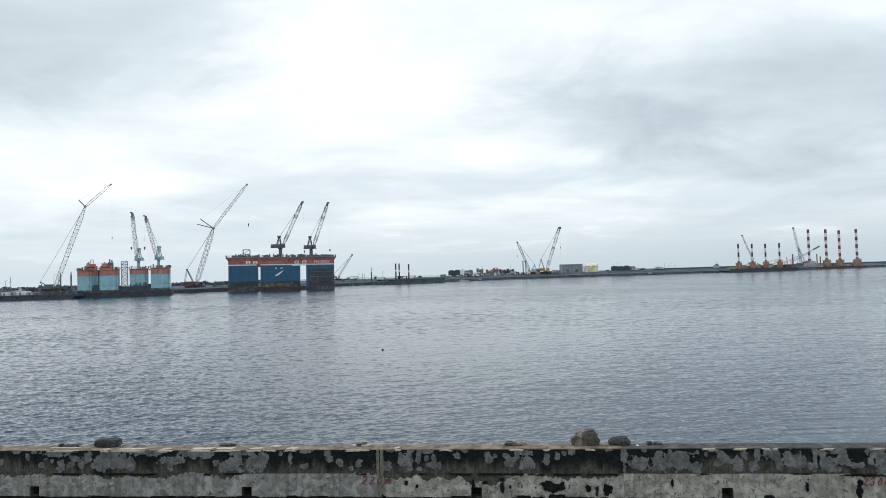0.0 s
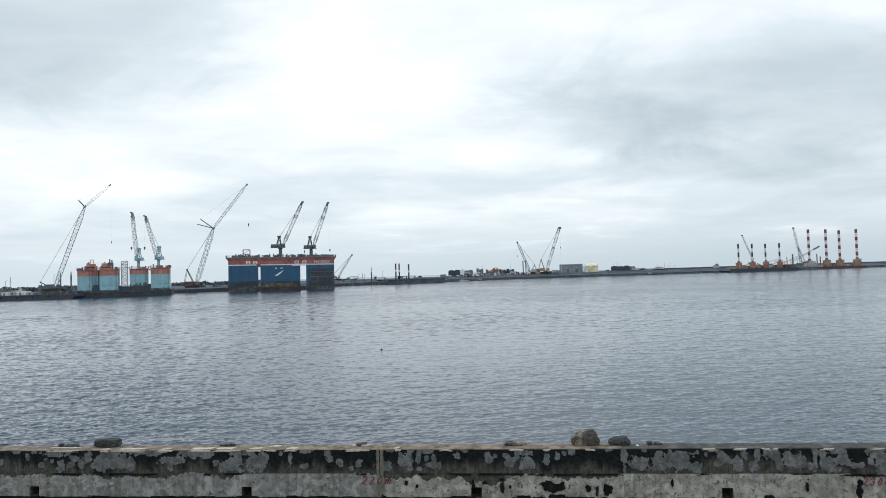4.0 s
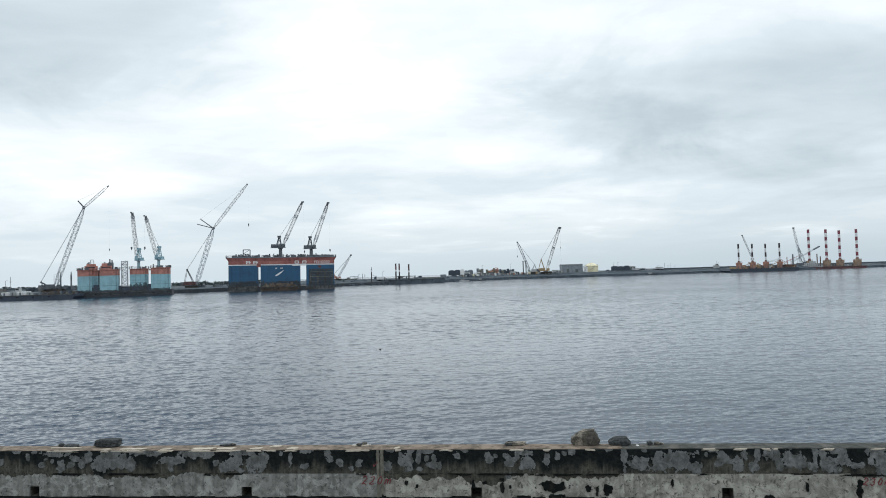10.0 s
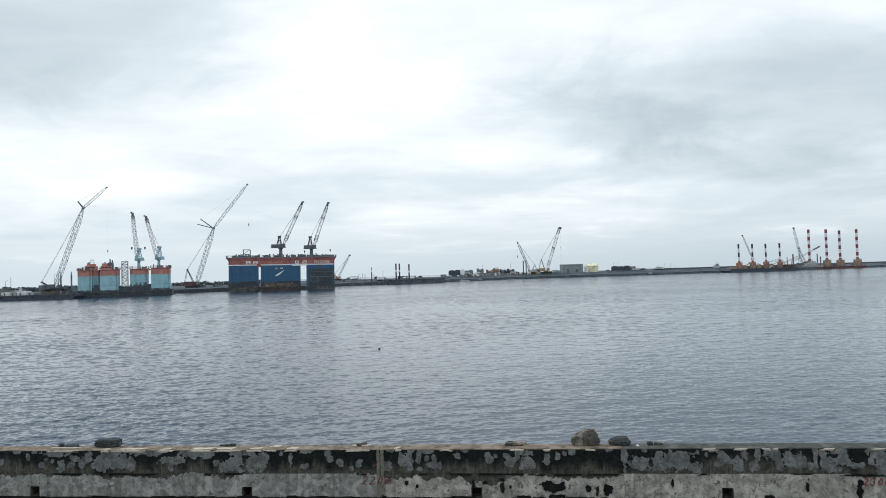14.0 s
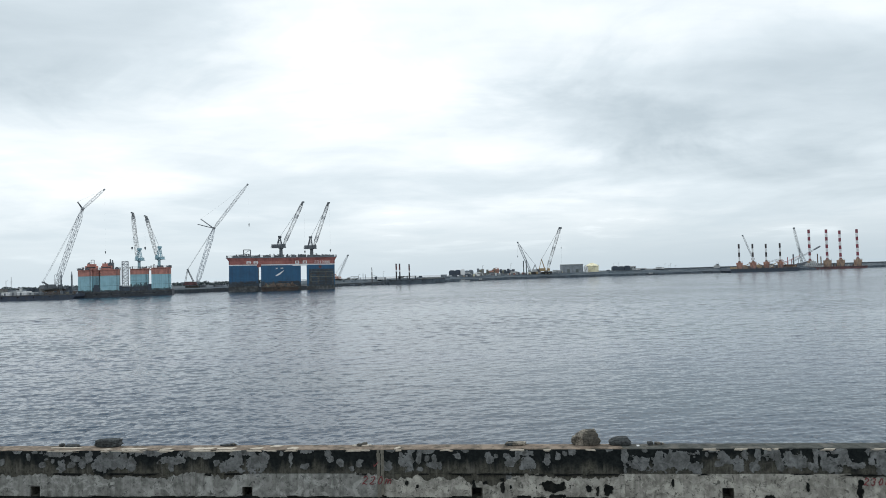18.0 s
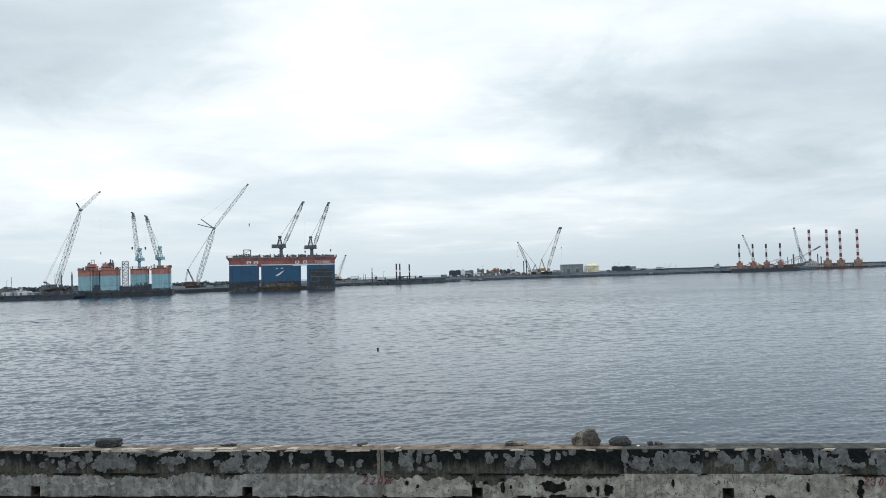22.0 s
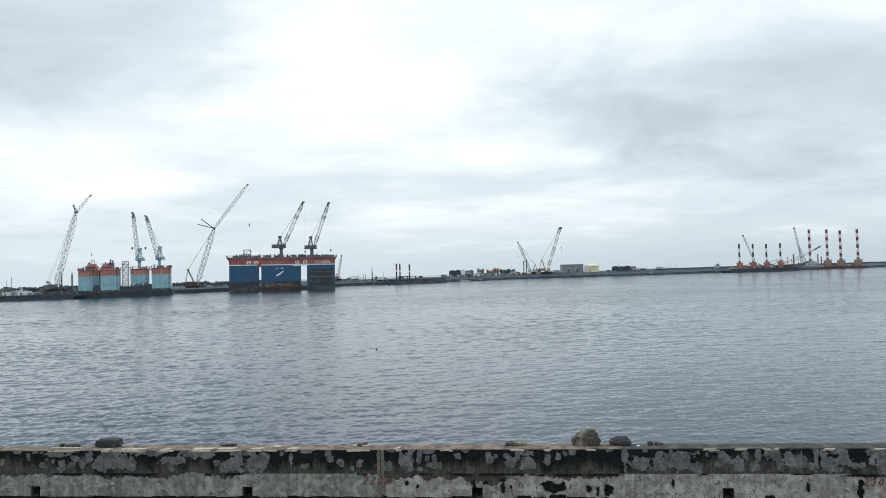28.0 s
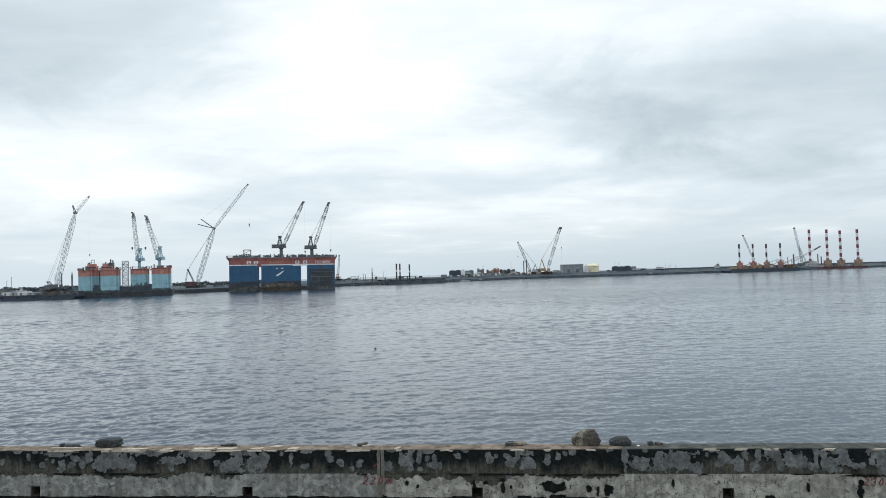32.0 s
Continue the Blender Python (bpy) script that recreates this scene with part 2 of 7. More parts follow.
ROCK_DARK = surface("dark_boulder", (0.070, 0.075, 0.076), 0.9, second=(0.022, 0.025, 0.027), size=0.05, amount=0.9, bump=0.03, bump_size=0.04, pits=0.6, pit_size=0.05, pale=0.3)
RED_SPRAY = surface("red_spray_paint", (0.20, 0.048, 0.052), 0.8, second=(0.17, 0.062, 0.06), size=0.05, amount=0.7)
ASPHALT = surface("asphalt", (0.05, 0.05, 0.05), 0.95, size=0.3)
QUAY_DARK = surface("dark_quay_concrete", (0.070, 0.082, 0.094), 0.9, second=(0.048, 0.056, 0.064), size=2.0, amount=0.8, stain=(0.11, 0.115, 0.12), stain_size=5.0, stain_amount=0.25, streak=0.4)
# QUAY, LAND and RUBBLE are lightened and blued: aerial haze put into the colour
QUAY = surface("hazed_quay_concrete", (0.118, 0.146, 0.174), 0.9, second=(0.074, 0.091, 0.110), size=3.0, amount=0.8, stain=(0.062, 0.070, 0.078), stain_size=9.0, stain_amount=0.4, streak=0.4)
LAND = surface("hazed_harbour_land", (0.088, 0.108, 0.126), 0.95, second=(0.062, 0.077, 0.090), size=6.0, amount=0.8, stain=(0.125, 0.135, 0.14), stain_size=18.0, stain_amount=0.3)
RUBBLE = surface("hazed_armour_rubble", (0.115, 0.140, 0.165), 0.95, second=(0.072, 0.088, 0.104), size=1.5, amount=0.8, spread=0.0)
STEEL_DARK = surface("dark_hull_steel", (0.058, 0.070, 0.086), 0.75, second=(0.044, 0.046, 0.050), size=2.0, amount=0.7, stain=(0.040, 0.042, 0.046), stain_size=5.0, stain_amount=0.3, streak=0.3)
BOOT = surface("fouled_hull_band", (0.135, 0.140, 0.140), 0.9, second=(0.075, 0.079, 0.082), size=1.6, amount=0.9, stain=(0.045, 0.046, 0.046), stain_size=5.0, stain_amount=0.4, streak=0.5)
TEAL = surface("teal_hull_paint", (0.30, 0.51, 0.575), 0.6, second=(0.235, 0.43, 0.50), size=3.0, amount=0.6, stain=(0.17, 0.28, 0.32), stain_size=6.0, stain_amount=0.16, streak=0.55)
TEAL_FOUL = surface("stained_teal_plating", (0.105, 0.165, 0.185), 0.8, second=(0.06, 0.09, 0.10), size=1.2, amount=0.9, stain=(0.05, 0.06, 0.062), stain_size=3.0, stain_amount=0.35, streak=0.5)
ORANGE = surface("orange_hull_paint", (0.52, 0.235, 0.190), 0.7, second=(0.40, 0.175, 0.145), size=2.0, amount=0.8, stain=(0.22, 0.11, 0.095), stain_size=4.0, stain_amount=0.2, streak=0.45)
BLUE = surface("blue_hull_paint", (0.028, 0.106, 0.205), 0.55, second=(0.026, 0.092, 0.19), size=4.0, amount=0.6, stain=(0.028, 0.062, 0.11), stain_size=8.0, stain_amount=0.22, streak=0.55)
BLUE_FOUL = surface("fouled_blue_plating", (0.058, 0.088, 0.122), 0.8, second=(0.040, 0.058, 0.078), size=2.0, amount=0.8, stain=(0.056, 0.058, 0.058), stain_size=4.0, stain_amount=0.35, streak=0.5)
REDCAP = surface("faded_red_paint", (0.37, 0.14, 0.125), 0.7, second=(0.28, 0.11, 0.10), size=3.0, amount=0.7, stain=(0.14, 0.045, 0.04), stain_size=5.0, stain_amount=0.3, streak=0.4)
WHITE = surface("white_paint", (0.79, 0.80, 0.80), 0.6, second=(0.66, 0.66, 0.65), size=1.0, amount=0.6, stain=(0.40, 0.33, 0.28), stain_size=3.0, stain_amount=0.10)
PALE = surface("pale_grey_paint", (0.42, 0.44, 0.45), 0.6, second=(0.32, 0.33, 0.33), size=1.0, amount=0.6, stain=(0.18, 0.15, 0.12), stain_size=3.0, stain_amount=0.15)
LATTICE = surface("grey_lattice_steel", (0.30, 0.315, 0.335), 0.6, second=(0.21, 0.22, 0.23), size=2.0, amount=0.7)
LATTICE_WHITE = surface("white_lattice_steel", (0.50, 0.50, 0.49), 0.6, second=(0.35, 0.34, 0.33), size=2.0, amount=0.7)
CRANE_GREY = surface("crane_dark_grey", (0.130, 0.145, 0.162), 0.65, second=(0.08, 0.09, 0.10), size=1.5, amount=0.7)
CRANE_TEAL = surface("crane_teal_paint", (0.31, 0.47, 0.53), 0.6, second=(0.21, 0.34, 0.39), size=1.5, amount=0.7)
CRANE_YELLOW = surface("crane_yellow_paint", (0.40, 0.29, 0.16), 0.6, second=(0.27, 0.19, 0.11), size=1.5, amount=0.7)
CRANE_RED = surface("crane_red_paint", (0.33, 0.080, 0.070), 0.65, second=(0.15, 0.04, 0.035), size=1.5, amount=0.7)
RUST = surface("rusty_steel", (0.15, 0.085, 0.055), 0.9, second=(0.085, 0.055, 0.042), size=1.2, amount=0.8, stain=(0.06, 0.045, 0.04), stain_size=3.0, stain_amount=0.3)
DARK_RUST = surface("dark_rusty_plating", (0.115, 0.085, 0.068), 0.9, second=(0.07, 0.058, 0.052), size=1.4, amount=0.8, stain=(0.05, 0.045, 0.042), stain_size=3.0, stain_amount=0.4, streak=0.4)
SCRAP = surface("brown_scrap", (0.115, 0.092, 0.078), 0.95, second=(0.060, 0.054, 0.052), size=0.8, amount=1.0, stain=(0.125, 0.098, 0.082), stain_size=1.6, stain_amount=0.25)
TANK_BLUE = surface("bluish_grey_paint", (0.20, 0.23, 0.26), 0.7, second=(0.15, 0.17, 0.19), size=1.5, amount=0.7, stain=(0.06, 0.065, 0.07), stain_size=3.0, stain_amount=0.25, streak=0.3)
BOOM_DARK = surface("bluish_boom_steel", (0.25, 0.275, 0.305), 0.65, second=(0.16, 0.175, 0.195), size=2.0, amount=0.7)
BOOM_BLUE = surface("pale_blue_boom_steel", (0.30, 0.345, 0.40), 0.65, second=(0.20, 0.23, 0.27), size=2.0, amount=0.7)
HULL_BLUE = surface("bluish_hull_steel", (0.052, 0.068, 0.100), 0.75, second=(0.042, 0.052, 0.070), size=2.0, amount=0.8, stain=(0.085, 0.088, 0.095), stain_size=4.0, stain_amount=0.2, streak=0.4)
HULL_RED = surface("dull_red_hull", (0.175, 0.078, 0.080), 0.75, second=(0.10, 0.056, 0.060), size=2.0, amount=0.8, stain=(0.06, 0.048, 0.05), stain_size=4.0, stain_amount=0.3, streak=0.4)
NAVY = surface("dark_navy_paint", (0.055, 0.072, 0.098), 0.75, second=(0.040, 0.052, 0.070), size=1.6, amount=0.7, stain=(0.09, 0.095, 0.10), stain_size=3.0, stain_amount=0.2)
OLIVE = surface("olive_grey_paint", (0.21, 0.21, 0.16), 0.75, second=(0.13, 0.13, 0.10), size=1.5, amount=0.8, stain=(0.10, 0.08, 0.06), stain_size=3.0, stain_amount=0.25)
TAN = surface("tan_leg_house_paint", (0.38, 0.275, 0.20), 0.75, second=(0.27, 0.19, 0.14), size=1.2, amount=0.8, stain=(0.13, 0.085, 0.06), stain_size=3.0, stain_amount=0.3, streak=0.3)
LEG_ORANGE = surface("orange_leg_house_paint", (0.46, 0.245, 0.185), 0.75, second=(0.33, 0.18, 0.14), size=1.2, amount=0.8, stain=(0.14, 0.075, 0.06), stain_size=3.0, stain_amount=0.3)
BAND_RED = surface("dark_red_band_paint", (0.235, 0.060, 0.082), 0.6, second=(0.18, 0.05, 0.065), size=1.0)
BAND_BLACK = surface("black_band_paint", (0.052, 0.048, 0.053), 0.6, second=(0.075, 0.055, 0.055), size=1.0)
RUBBER = surface("black_rubber", (0.018, 0.018, 0.019), 0.9)
TRACKS = surface("muddy_track_steel", (0.055, 0.05, 0.045), 0.85, second=(0.03, 0.028, 0.026), size=0.6)
CONCRETE = surface("plain_concrete", (0.22, 0.22, 0.21), 0.9, second=(0.15, 0.15, 0.145), size=2.0, amount=0.7, stain=(0.10, 0.10, 0.095), stain_size=6.0, stain_amount=0.25, streak=0.4)
SHED = surface("grey_shed_cladding", (0.27, 0.30, 0.33), 0.75, second=(0.21, 0.235, 0.26), size=2.0, amount=0.7, stain=(0.12, 0.125, 0.13), stain_size=5.0, stain_amount=0.2, streak=0.4)
ROOF = surface("dark_roof_sheet", (0.12, 0.14, 0.14), 0.7, second=(0.09, 0.105, 0.105), size=2.0)
CREAM = surface("cream_tank_paint", (0.88, 0.82, 0.58), 0.6, second=(0.78, 0.71, 0.48), size=2.0, amount=0.5, stain=(0.45, 0.38, 0.24), stain_size=4.0, stain_amount=0.10, streak=0.15)
GLASS_DARK = surface("dark_window_glass", (0.02, 0.024, 0.028), 0.15)
# foliage lifted towards blue-grey, distance haze being part of its colour
FOLIAGE = surface("hazed_dark_foliage", (0.080, 0.104, 0.108), 0.85, second=(0.052, 0.068, 0.072), size=0.8, amount=0.9)
BARK = surface("bark", (0.09, 0.07, 0.05), 0.95, size=0.3)


# ---- building helpers ----
class Shape:
    """Collects simple solids into one mesh."""

    def __init__(self):
        self.v, self.f = [], []

    def quad_prism(self, ring0, ring1):
        n, b = len(ring0), len(self.v)
        self.v += [tuple(p) for p in ring0] + [tuple(p) for p in ring1]
        self.f.append(tuple(b + i for i in reversed(range(n))))
        self.f.append(tuple(b + n + i for i in range(n)))
        for i in range(n):
            j = (i + 1) % n
            self.f.append((b + i, b + j, b + n + j, b + n + i))
        return self

    def box(self, x0, y0, z0, x1, y1, z1):
        return self.quad_prism([(x0, y0, z0), (x1, y0, z0), (x1, y1, z0), (x0, y1, z0)], [(x0, y0, z1), (x1, y0, z1), (x1, y1, z1), (x0, y1, z1)])

    def taper(self, x0, y0, x1, y1, z0, z1, grow):
        g = grow
        return self.quad_prism([(x0, y0, z0), (x1, y0, z0), (x1, y1, z0), (x0, y1, z0)],
                               [(x0 - g, y0 - g, z1), (x1 + g, y0 - g, z1), (x1 + g, y1 + g, z1), (x0 - g, y1 + g, z1)])

    def rod(self, p, q, r, n=6, r2=None):
        p, q = Vector(p), Vector(q)
        r2 = r if r2 is None else r2
        d = (q - p).normalized()
        a = d.orthogonal().normalized()
        c = d.cross(a)
        ring = [math.cos(2 * math.pi * (i + 0.5) / n) * a + math.sin(2 * math.pi * (i + 0.5) / n) * c for i in range(n)]
        return self.quad_prism([p + r * o for o in ring], [q + r2 * o for o in ring])

    def beam(self, p, q, w):
        return self.rod(p, q, w * 0.7, 4)

    def lattice(self, p, q, w, bays, t=0.16, end=0.35, tail=None):
        """A four-chord lattice boom from p to q, narrowed at both ends."""
        p, q = Vector(p), Vector(q)
        d = (q - p).normalized()
        side = Vector((0, 1, 0)) if abs(d.y) < 0.9 else Vector((1, 0, 0))
        side = (side - side.dot(d) * d).normalized()
        top = d.cross(side)
        tail = end if tail is None else tail

        def at(u):
            k = min(1.0, end + (1 - end) * u / 0.12, tail + (1 - tail) * (1 - u) / 0.15) * w / 2
            c = p.lerp(q, u)
            return [c + k * (sx * side + sz * top) for sx, sz in ((-1, -1), (1, -1), (1, 1), (-1, 1))]

        rings = [at(i / bays) for i in range(bays + 1)]
        for i in range(bays):
            for j in range(4):
                self.beam(rings[i][j], rings[i + 1][j], t)
                a, b = (j, (j + 1) % 4) if (i + j) % 2 else ((j + 1) % 4, j)
                self.beam(rings[i][a], rings[i + 1][b], t * 0.6)
            for j in range(4):
                self.beam(rings[i][j], rings[i][(j + 1) % 4], t * 0.55)
        return self

    def rail(self, pts, h=1.1, gap=2.0, t=0.06):
        """A guard rail: posts and two bars along a line."""
        for a, b in zip(pts, pts[1:]):
            a, b = Vector(a), Vector(b)
            n = max(1, round((b - a).length / gap))
            for i in range(n + 1):
                c = a.lerp(b, i / n)
                self.beam(c, c + Vector((0, 0, h)), t)
            for hh in (h * 0.5, h):
                self.beam(a + Vector((0, 0, hh)), b + Vector((0, 0, hh)), t)
        return self

    def mesh(self, name, material, smooth=False):
        me = bpy.data.meshes.new(name)
        me.from_pydata(self.v, [], self.f)
        me.materials.append(material)
        if smooth:
            me.polygons.foreach_set("use_smooth", [True] * len(me.polygons))
        me.update()
        return me


def part(name, shape, material, parent, label="", at=None, smooth=False):
    ob = new(name, shape.mesh(name, material, smooth))
    ob.parent = parent
    if at is not None:
        ob.matrix_basis = at
    return tagged(ob, label)


def thing(name, m, label, category, group="", kind=""):
    ob = new(name)
    ob.empty_display_size = 0.5
    ob.matrix_world = m
    return tagged(ob, label, category, group, kind)


def solid(name, shape, material, m, label, category, group="", kind="", smooth=False):
    ob = new(name, shape.mesh(name, material, smooth))
    ob.matrix_world = m
    return tagged(ob, label, category, group, kind)


def box(*a):
    return Shape().box(*a)


def boulder(rx, ry, rz, seed, rough=0.22, level=3, cut=0.0, lean=0.0, boxy=0.55):
    """A lumpy stone sitting on z = 0."""
    bm = bmesh.new()
    bmesh.ops.create_icosphere(bm, subdivisions=level, radius=1.0)
    s = Shape()
    for v in bm.verts:
        c = v.co
        k = 1 + rough * noise.noise(c * 1.6 + Vector((seed * 3.1, 0, 0))) + rough * 0.5 * noise.noise(c * 4.0 + Vector((0, seed, 0)))
        p = Vector((math.copysign(abs(c.x) ** boxy, c.x), math.copysign(abs(c.y) ** boxy, c.y), math.copysign(abs(c.z) ** boxy, c.z))) * k
        u = p.z * 0.5 + 0.5
        s.v.append(((p.x * (1 - lean * u) + 0.35 * lean * u) * rx, p.y * (1 - lean * u) * ry, max(0.0, (u - cut + lean * 0.35 * p.x * u) * rz)))
    s.f = [tuple(v.index for v in f.verts) for f in bm.faces]
    bm.free()
    return s


# ---- water ----
def wave_field(x, y, reach):
    """Sideways shift and height of a broad spectrum of short waves; reach: shortest length that the sheet can carry there."""
    rng = random.Random(11)
    sx, sy, h = np.zeros_like(x), np.zeros_like(x), np.zeros_like(x)
    for i in range(84):
        l = 0.24 * 1.042 ** i * rng.uniform(0.96, 1.04)
        deg = WAVES[1] + rng.gauss(0, WAVES[2])
        c, s = math.cos(radians(deg)), math.sin(radians(deg))
        slope = WAVES[0] * min(1.0, (0.45 / l) ** 0.95)
        a = slope * l / (2 * math.pi) * np.clip((l / reach - 2.0) / 2.0, 0, 1)
        # the open middle of the harbour carries more of the longer waves
        a = a * np.interp(y, [60, 190], [1.0, 2.3 if l > 1.0 else 1.2])
        ph = 2 * math.pi / l * (x * c + y * s) + rng.uniform(0, 6.3)
        w = np.cos(ph) * a
        h += np.sin(ph) * a
        sx -= 0.15 * c * w
        sy -= 0.15 * s * w
    # the waves lean forward as they run in: short steep fronts, long backs
    return sx + 0.4 * h, sy - 1.25 * h, h


WAVES = (0.046, 102.0, 36.0)  # slope of each wave train, its heading and spread


def build_water():
    """The sheet: rows and columns open out with the distance from the wall."""
    near = 22.0 * np.exp(np.arange(0, 2.98, 0.0028))
    ys = np.concatenate([[-60.0, 0.0], near, [470, 560, 680, 800, 1300, 2500, 4700]])
    fan = np.arange(-1.0, 0.96, 0.0023)
    fan = np.concatenate([[-60, -20, -6, -2.5, -1.5, -1.2], fan, [1.15, 1.5, 2.5, 6, 20, 60]])
    gf, gy = np.meshgrid(fan, ys)
    span = np.maximum(gy, 22.0)
    gx = gf * span
    calm = np.clip((430 - gy) / 120, 0, 1) * np.clip((gy - 22) / 2, 0, 1) * np.clip((1.0 - np.abs(gf)) / 0.05, 0, 1)
    patchy = 0.95 + 0.22 * np.sin(gx * 0.05 + 1.0) * np.sin(gy * 0.07 + gx * 0.02) + 0.12 * np.sin(gx * 0.11 - gy * 0.05)
    patchy *= np.interp(gx / span, [-0.35, 0.0, 0.30, 0.7], [1.14, 1.0, 0.78, 0.72])
    dx, dy, dz = wave_field(gx, gy, span * 0.0026)
    v = np.stack([gx + dx * calm * patchy, gy + dy * calm * patchy, dz * calm * patchy], -1).reshape(-1, 3)
    n, m = gx.shape
    me = bpy.data.meshes.new("water")
    i = np.arange(n * m).reshape(n, m)
    f = np.stack([i[:-1, :-1], i[:-1, 1:], i[1:, 1:], i[1:, :-1]], -1).reshape(-1, 4)
    me.vertices.add(len(v))
    me.vertices.foreach_set("co", v.ravel())
    me.loops.add(f.size)
    me.loops.foreach_set("vertex_index", f.ravel())
    me.polygons.add(len(f))
    me.polygons.foreach_set("loop_start", np.arange(0, f.size, 4))
    me.polygons.foreach_set("use_smooth", np.ones(len(f), bool))
    me.materials.append(WATER)
    me.update()
    me.validate()
    return tagged(new("water", me), "grey rippled harbour water under an overcast sky", "water", kind="structure")


water = build_water()

# ---- far shore ----
SHORE = ((-4500, 330), (-700, 335), (-300, 350), (-206, 358), (-199, 390), (-165, 410), (-140, 420), (-79, 495), (-37, 508), (-16, 522), (57, 583),
         (111, 598), (184, 594), (242, 607), (332, 628), (452, 671), (800, 790), (1600, 1000), (4500, 1600))


def shore(x):
    return float(np.interp(x, [p[0] for p in SHORE], [p[1] for p in SHORE]))


def build_land():
    xs = sorted(set([p[0] for p in SHORE] + list(np.arange(-420.0, 720.0, 6.0))))
    left = ((0.0, -3.0), (0.0, 2.2), (0.8, 2.3), (3.0, 3.0), (12.0, 3.1), (30.0, 4.2), (90.0, 4.4))
    main = ((0.0, -3.0), (0.0, 1.9), (2.5, 2.1), (9.0, 4.2), (22.0, 4.3), (50.0, 4.1), (90.0, 4.0))
    quay, land = Shape(), Shape()

    def strip(shape, rows):
        w = len(rows[0])
        for r in rows:
            shape.v += r
        for i in range(len(rows) - 1):
            for j in range(w - 1):
                a = i * w + j
                shape.f.append((a, a + w, a + w + 1, a + 1))

    rows_q, rows_l = [], []
    for x in xs:
        y = shore(x)
        j = 0.35 * noise.noise(Vector((x * 0.06, 0, 0)))
        prof = left if x < -100 else main
        lift = 0.9 if x < -203 else 0.0
        rows_q.append([(x, y + a, b + (j if b > 0 else 0)) for a, b in prof[:3]])
        rows_l.append([(x, y + a, b + j + (0.5 * noise.noise(Vector((x * 0.11, a, 3))) if a > 5 else 0)) for a, b in prof[2:]] + [(x, y + 95, -3.0)])
        rows_l[-1] = [rows_l[-1][0]] + [(p[0], p[1], p[2] + lift) for p in rows_l[-1][1:]]
    cut = next(i for i, x in enumerate(xs) if x > -25)
    west = Shape()
    strip(west, rows_q[:cut + 1])
    strip(quay, rows_q[cut:])
    strip(land, rows_l)
    solid("quay_wall_west", west, QUAY_DARK, Matrix(), "dark concrete quay wall behind the docks", "quay wall", kind="structure")
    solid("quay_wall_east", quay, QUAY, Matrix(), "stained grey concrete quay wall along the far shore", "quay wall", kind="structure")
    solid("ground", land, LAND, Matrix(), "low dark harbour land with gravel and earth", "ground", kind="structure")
    # parapet of the breakwater that closes the harbour
    par = Shape()
    pts = [(x, shore(x) + 20.0) for x in np.arange(170.0, 1500.0, 20.0)]
    for (x0, y0), (x1, y1) in zip(pts, pts[1:]):
        h = 5.55 + 0.04 * (len(par.v) % 3)
        par.quad_prism([(x0, y0, 3.5), (x1 - 0.15, y1, 3.5), (x1 - 0.15, y1 + 2.0, 3.5), (x0, y0 + 2.0, 3.5)],
                       [(x0, y0 + 0.5, h), (x1 - 0.15, y1 + 0.5, h), (x1 - 0.15, y1 + 2.0, h), (x0, y0 + 2.0, h)])
    solid("breakwater_wall", par, QUAY_DARK, Matrix(), "long dark concrete parapet on the breakwater", "breakwater", kind="structure")
    walkway = Shape()
    pts = [(x, shore(x) + 11.0) for x in np.arange(150.0, 900.0, 15.0)]
    for (x0, y0), (x1, y1) in zip(pts, pts[1:]):
        walkway.quad_prism([(x0, y0, 3.6), (x1 - 0.08, y1, 3.6), (x1 - 0.08, y1 + 5.0, 3.6), (x0, y0 + 5.0, 3.6)],
                           [(x0, y0, 4.72), (x1 - 0.08, y1, 4.72), (x1 - 0.08, y1 + 5.0, 4.72), (x0, y0 + 5.0, 4.72)])
    solid("breakwater_walkway", walkway, QUAY, Matrix(), "grey concrete walkway along the breakwater, tinted bluish for haze", "walkway", kind="structure")
    # glowing screen in the horizon colours, added far out to stand for sea haze
    hz = Shape()
    for i in range(48):
        a, b = radians(-60 + i * 2.5), radians(-60 + (i + 1) * 2.5)
        p, q = (1700 * math.sin(a), 1700 * math.cos(a)), (1700 * math.sin(b), 1700 * math.cos(b))
        n = len(hz.v)
        hz.v += [(*p, -12.0), (*q, -12.0), (*q, 9.5), (*p, 9.5)]
        hz.f.append((n, n + 1, n + 2, n + 3))
    glow = bpy.data.materials.new("haze_glow_screen")
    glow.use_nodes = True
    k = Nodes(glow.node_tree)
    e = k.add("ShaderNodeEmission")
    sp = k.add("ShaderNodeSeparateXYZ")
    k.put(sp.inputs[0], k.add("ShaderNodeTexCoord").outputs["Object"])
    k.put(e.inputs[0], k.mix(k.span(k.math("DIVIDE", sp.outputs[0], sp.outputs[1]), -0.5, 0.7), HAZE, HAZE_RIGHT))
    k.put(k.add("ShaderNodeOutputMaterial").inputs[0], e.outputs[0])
    solid("backdrop", hz, glow, Matrix(), "added glowing screen that stands for pale haze beyond the land", "backdrop", kind="structure")
    # loose armour stones at the foot of the shore
    rub = Shape()
    rng = random.Random(5)
    unit = [(1, 0, 0), (-1, 0, 0), (0, 1, 0), (0, -1, 0), (0, 0, 1), (0, 0, -1)]
    faces = [(0, 2, 4), (2, 1, 4), (1, 3, 4), (3, 0, 4), (2, 0, 5), (1, 2, 5), (3, 1, 5), (0, 3, 5)]
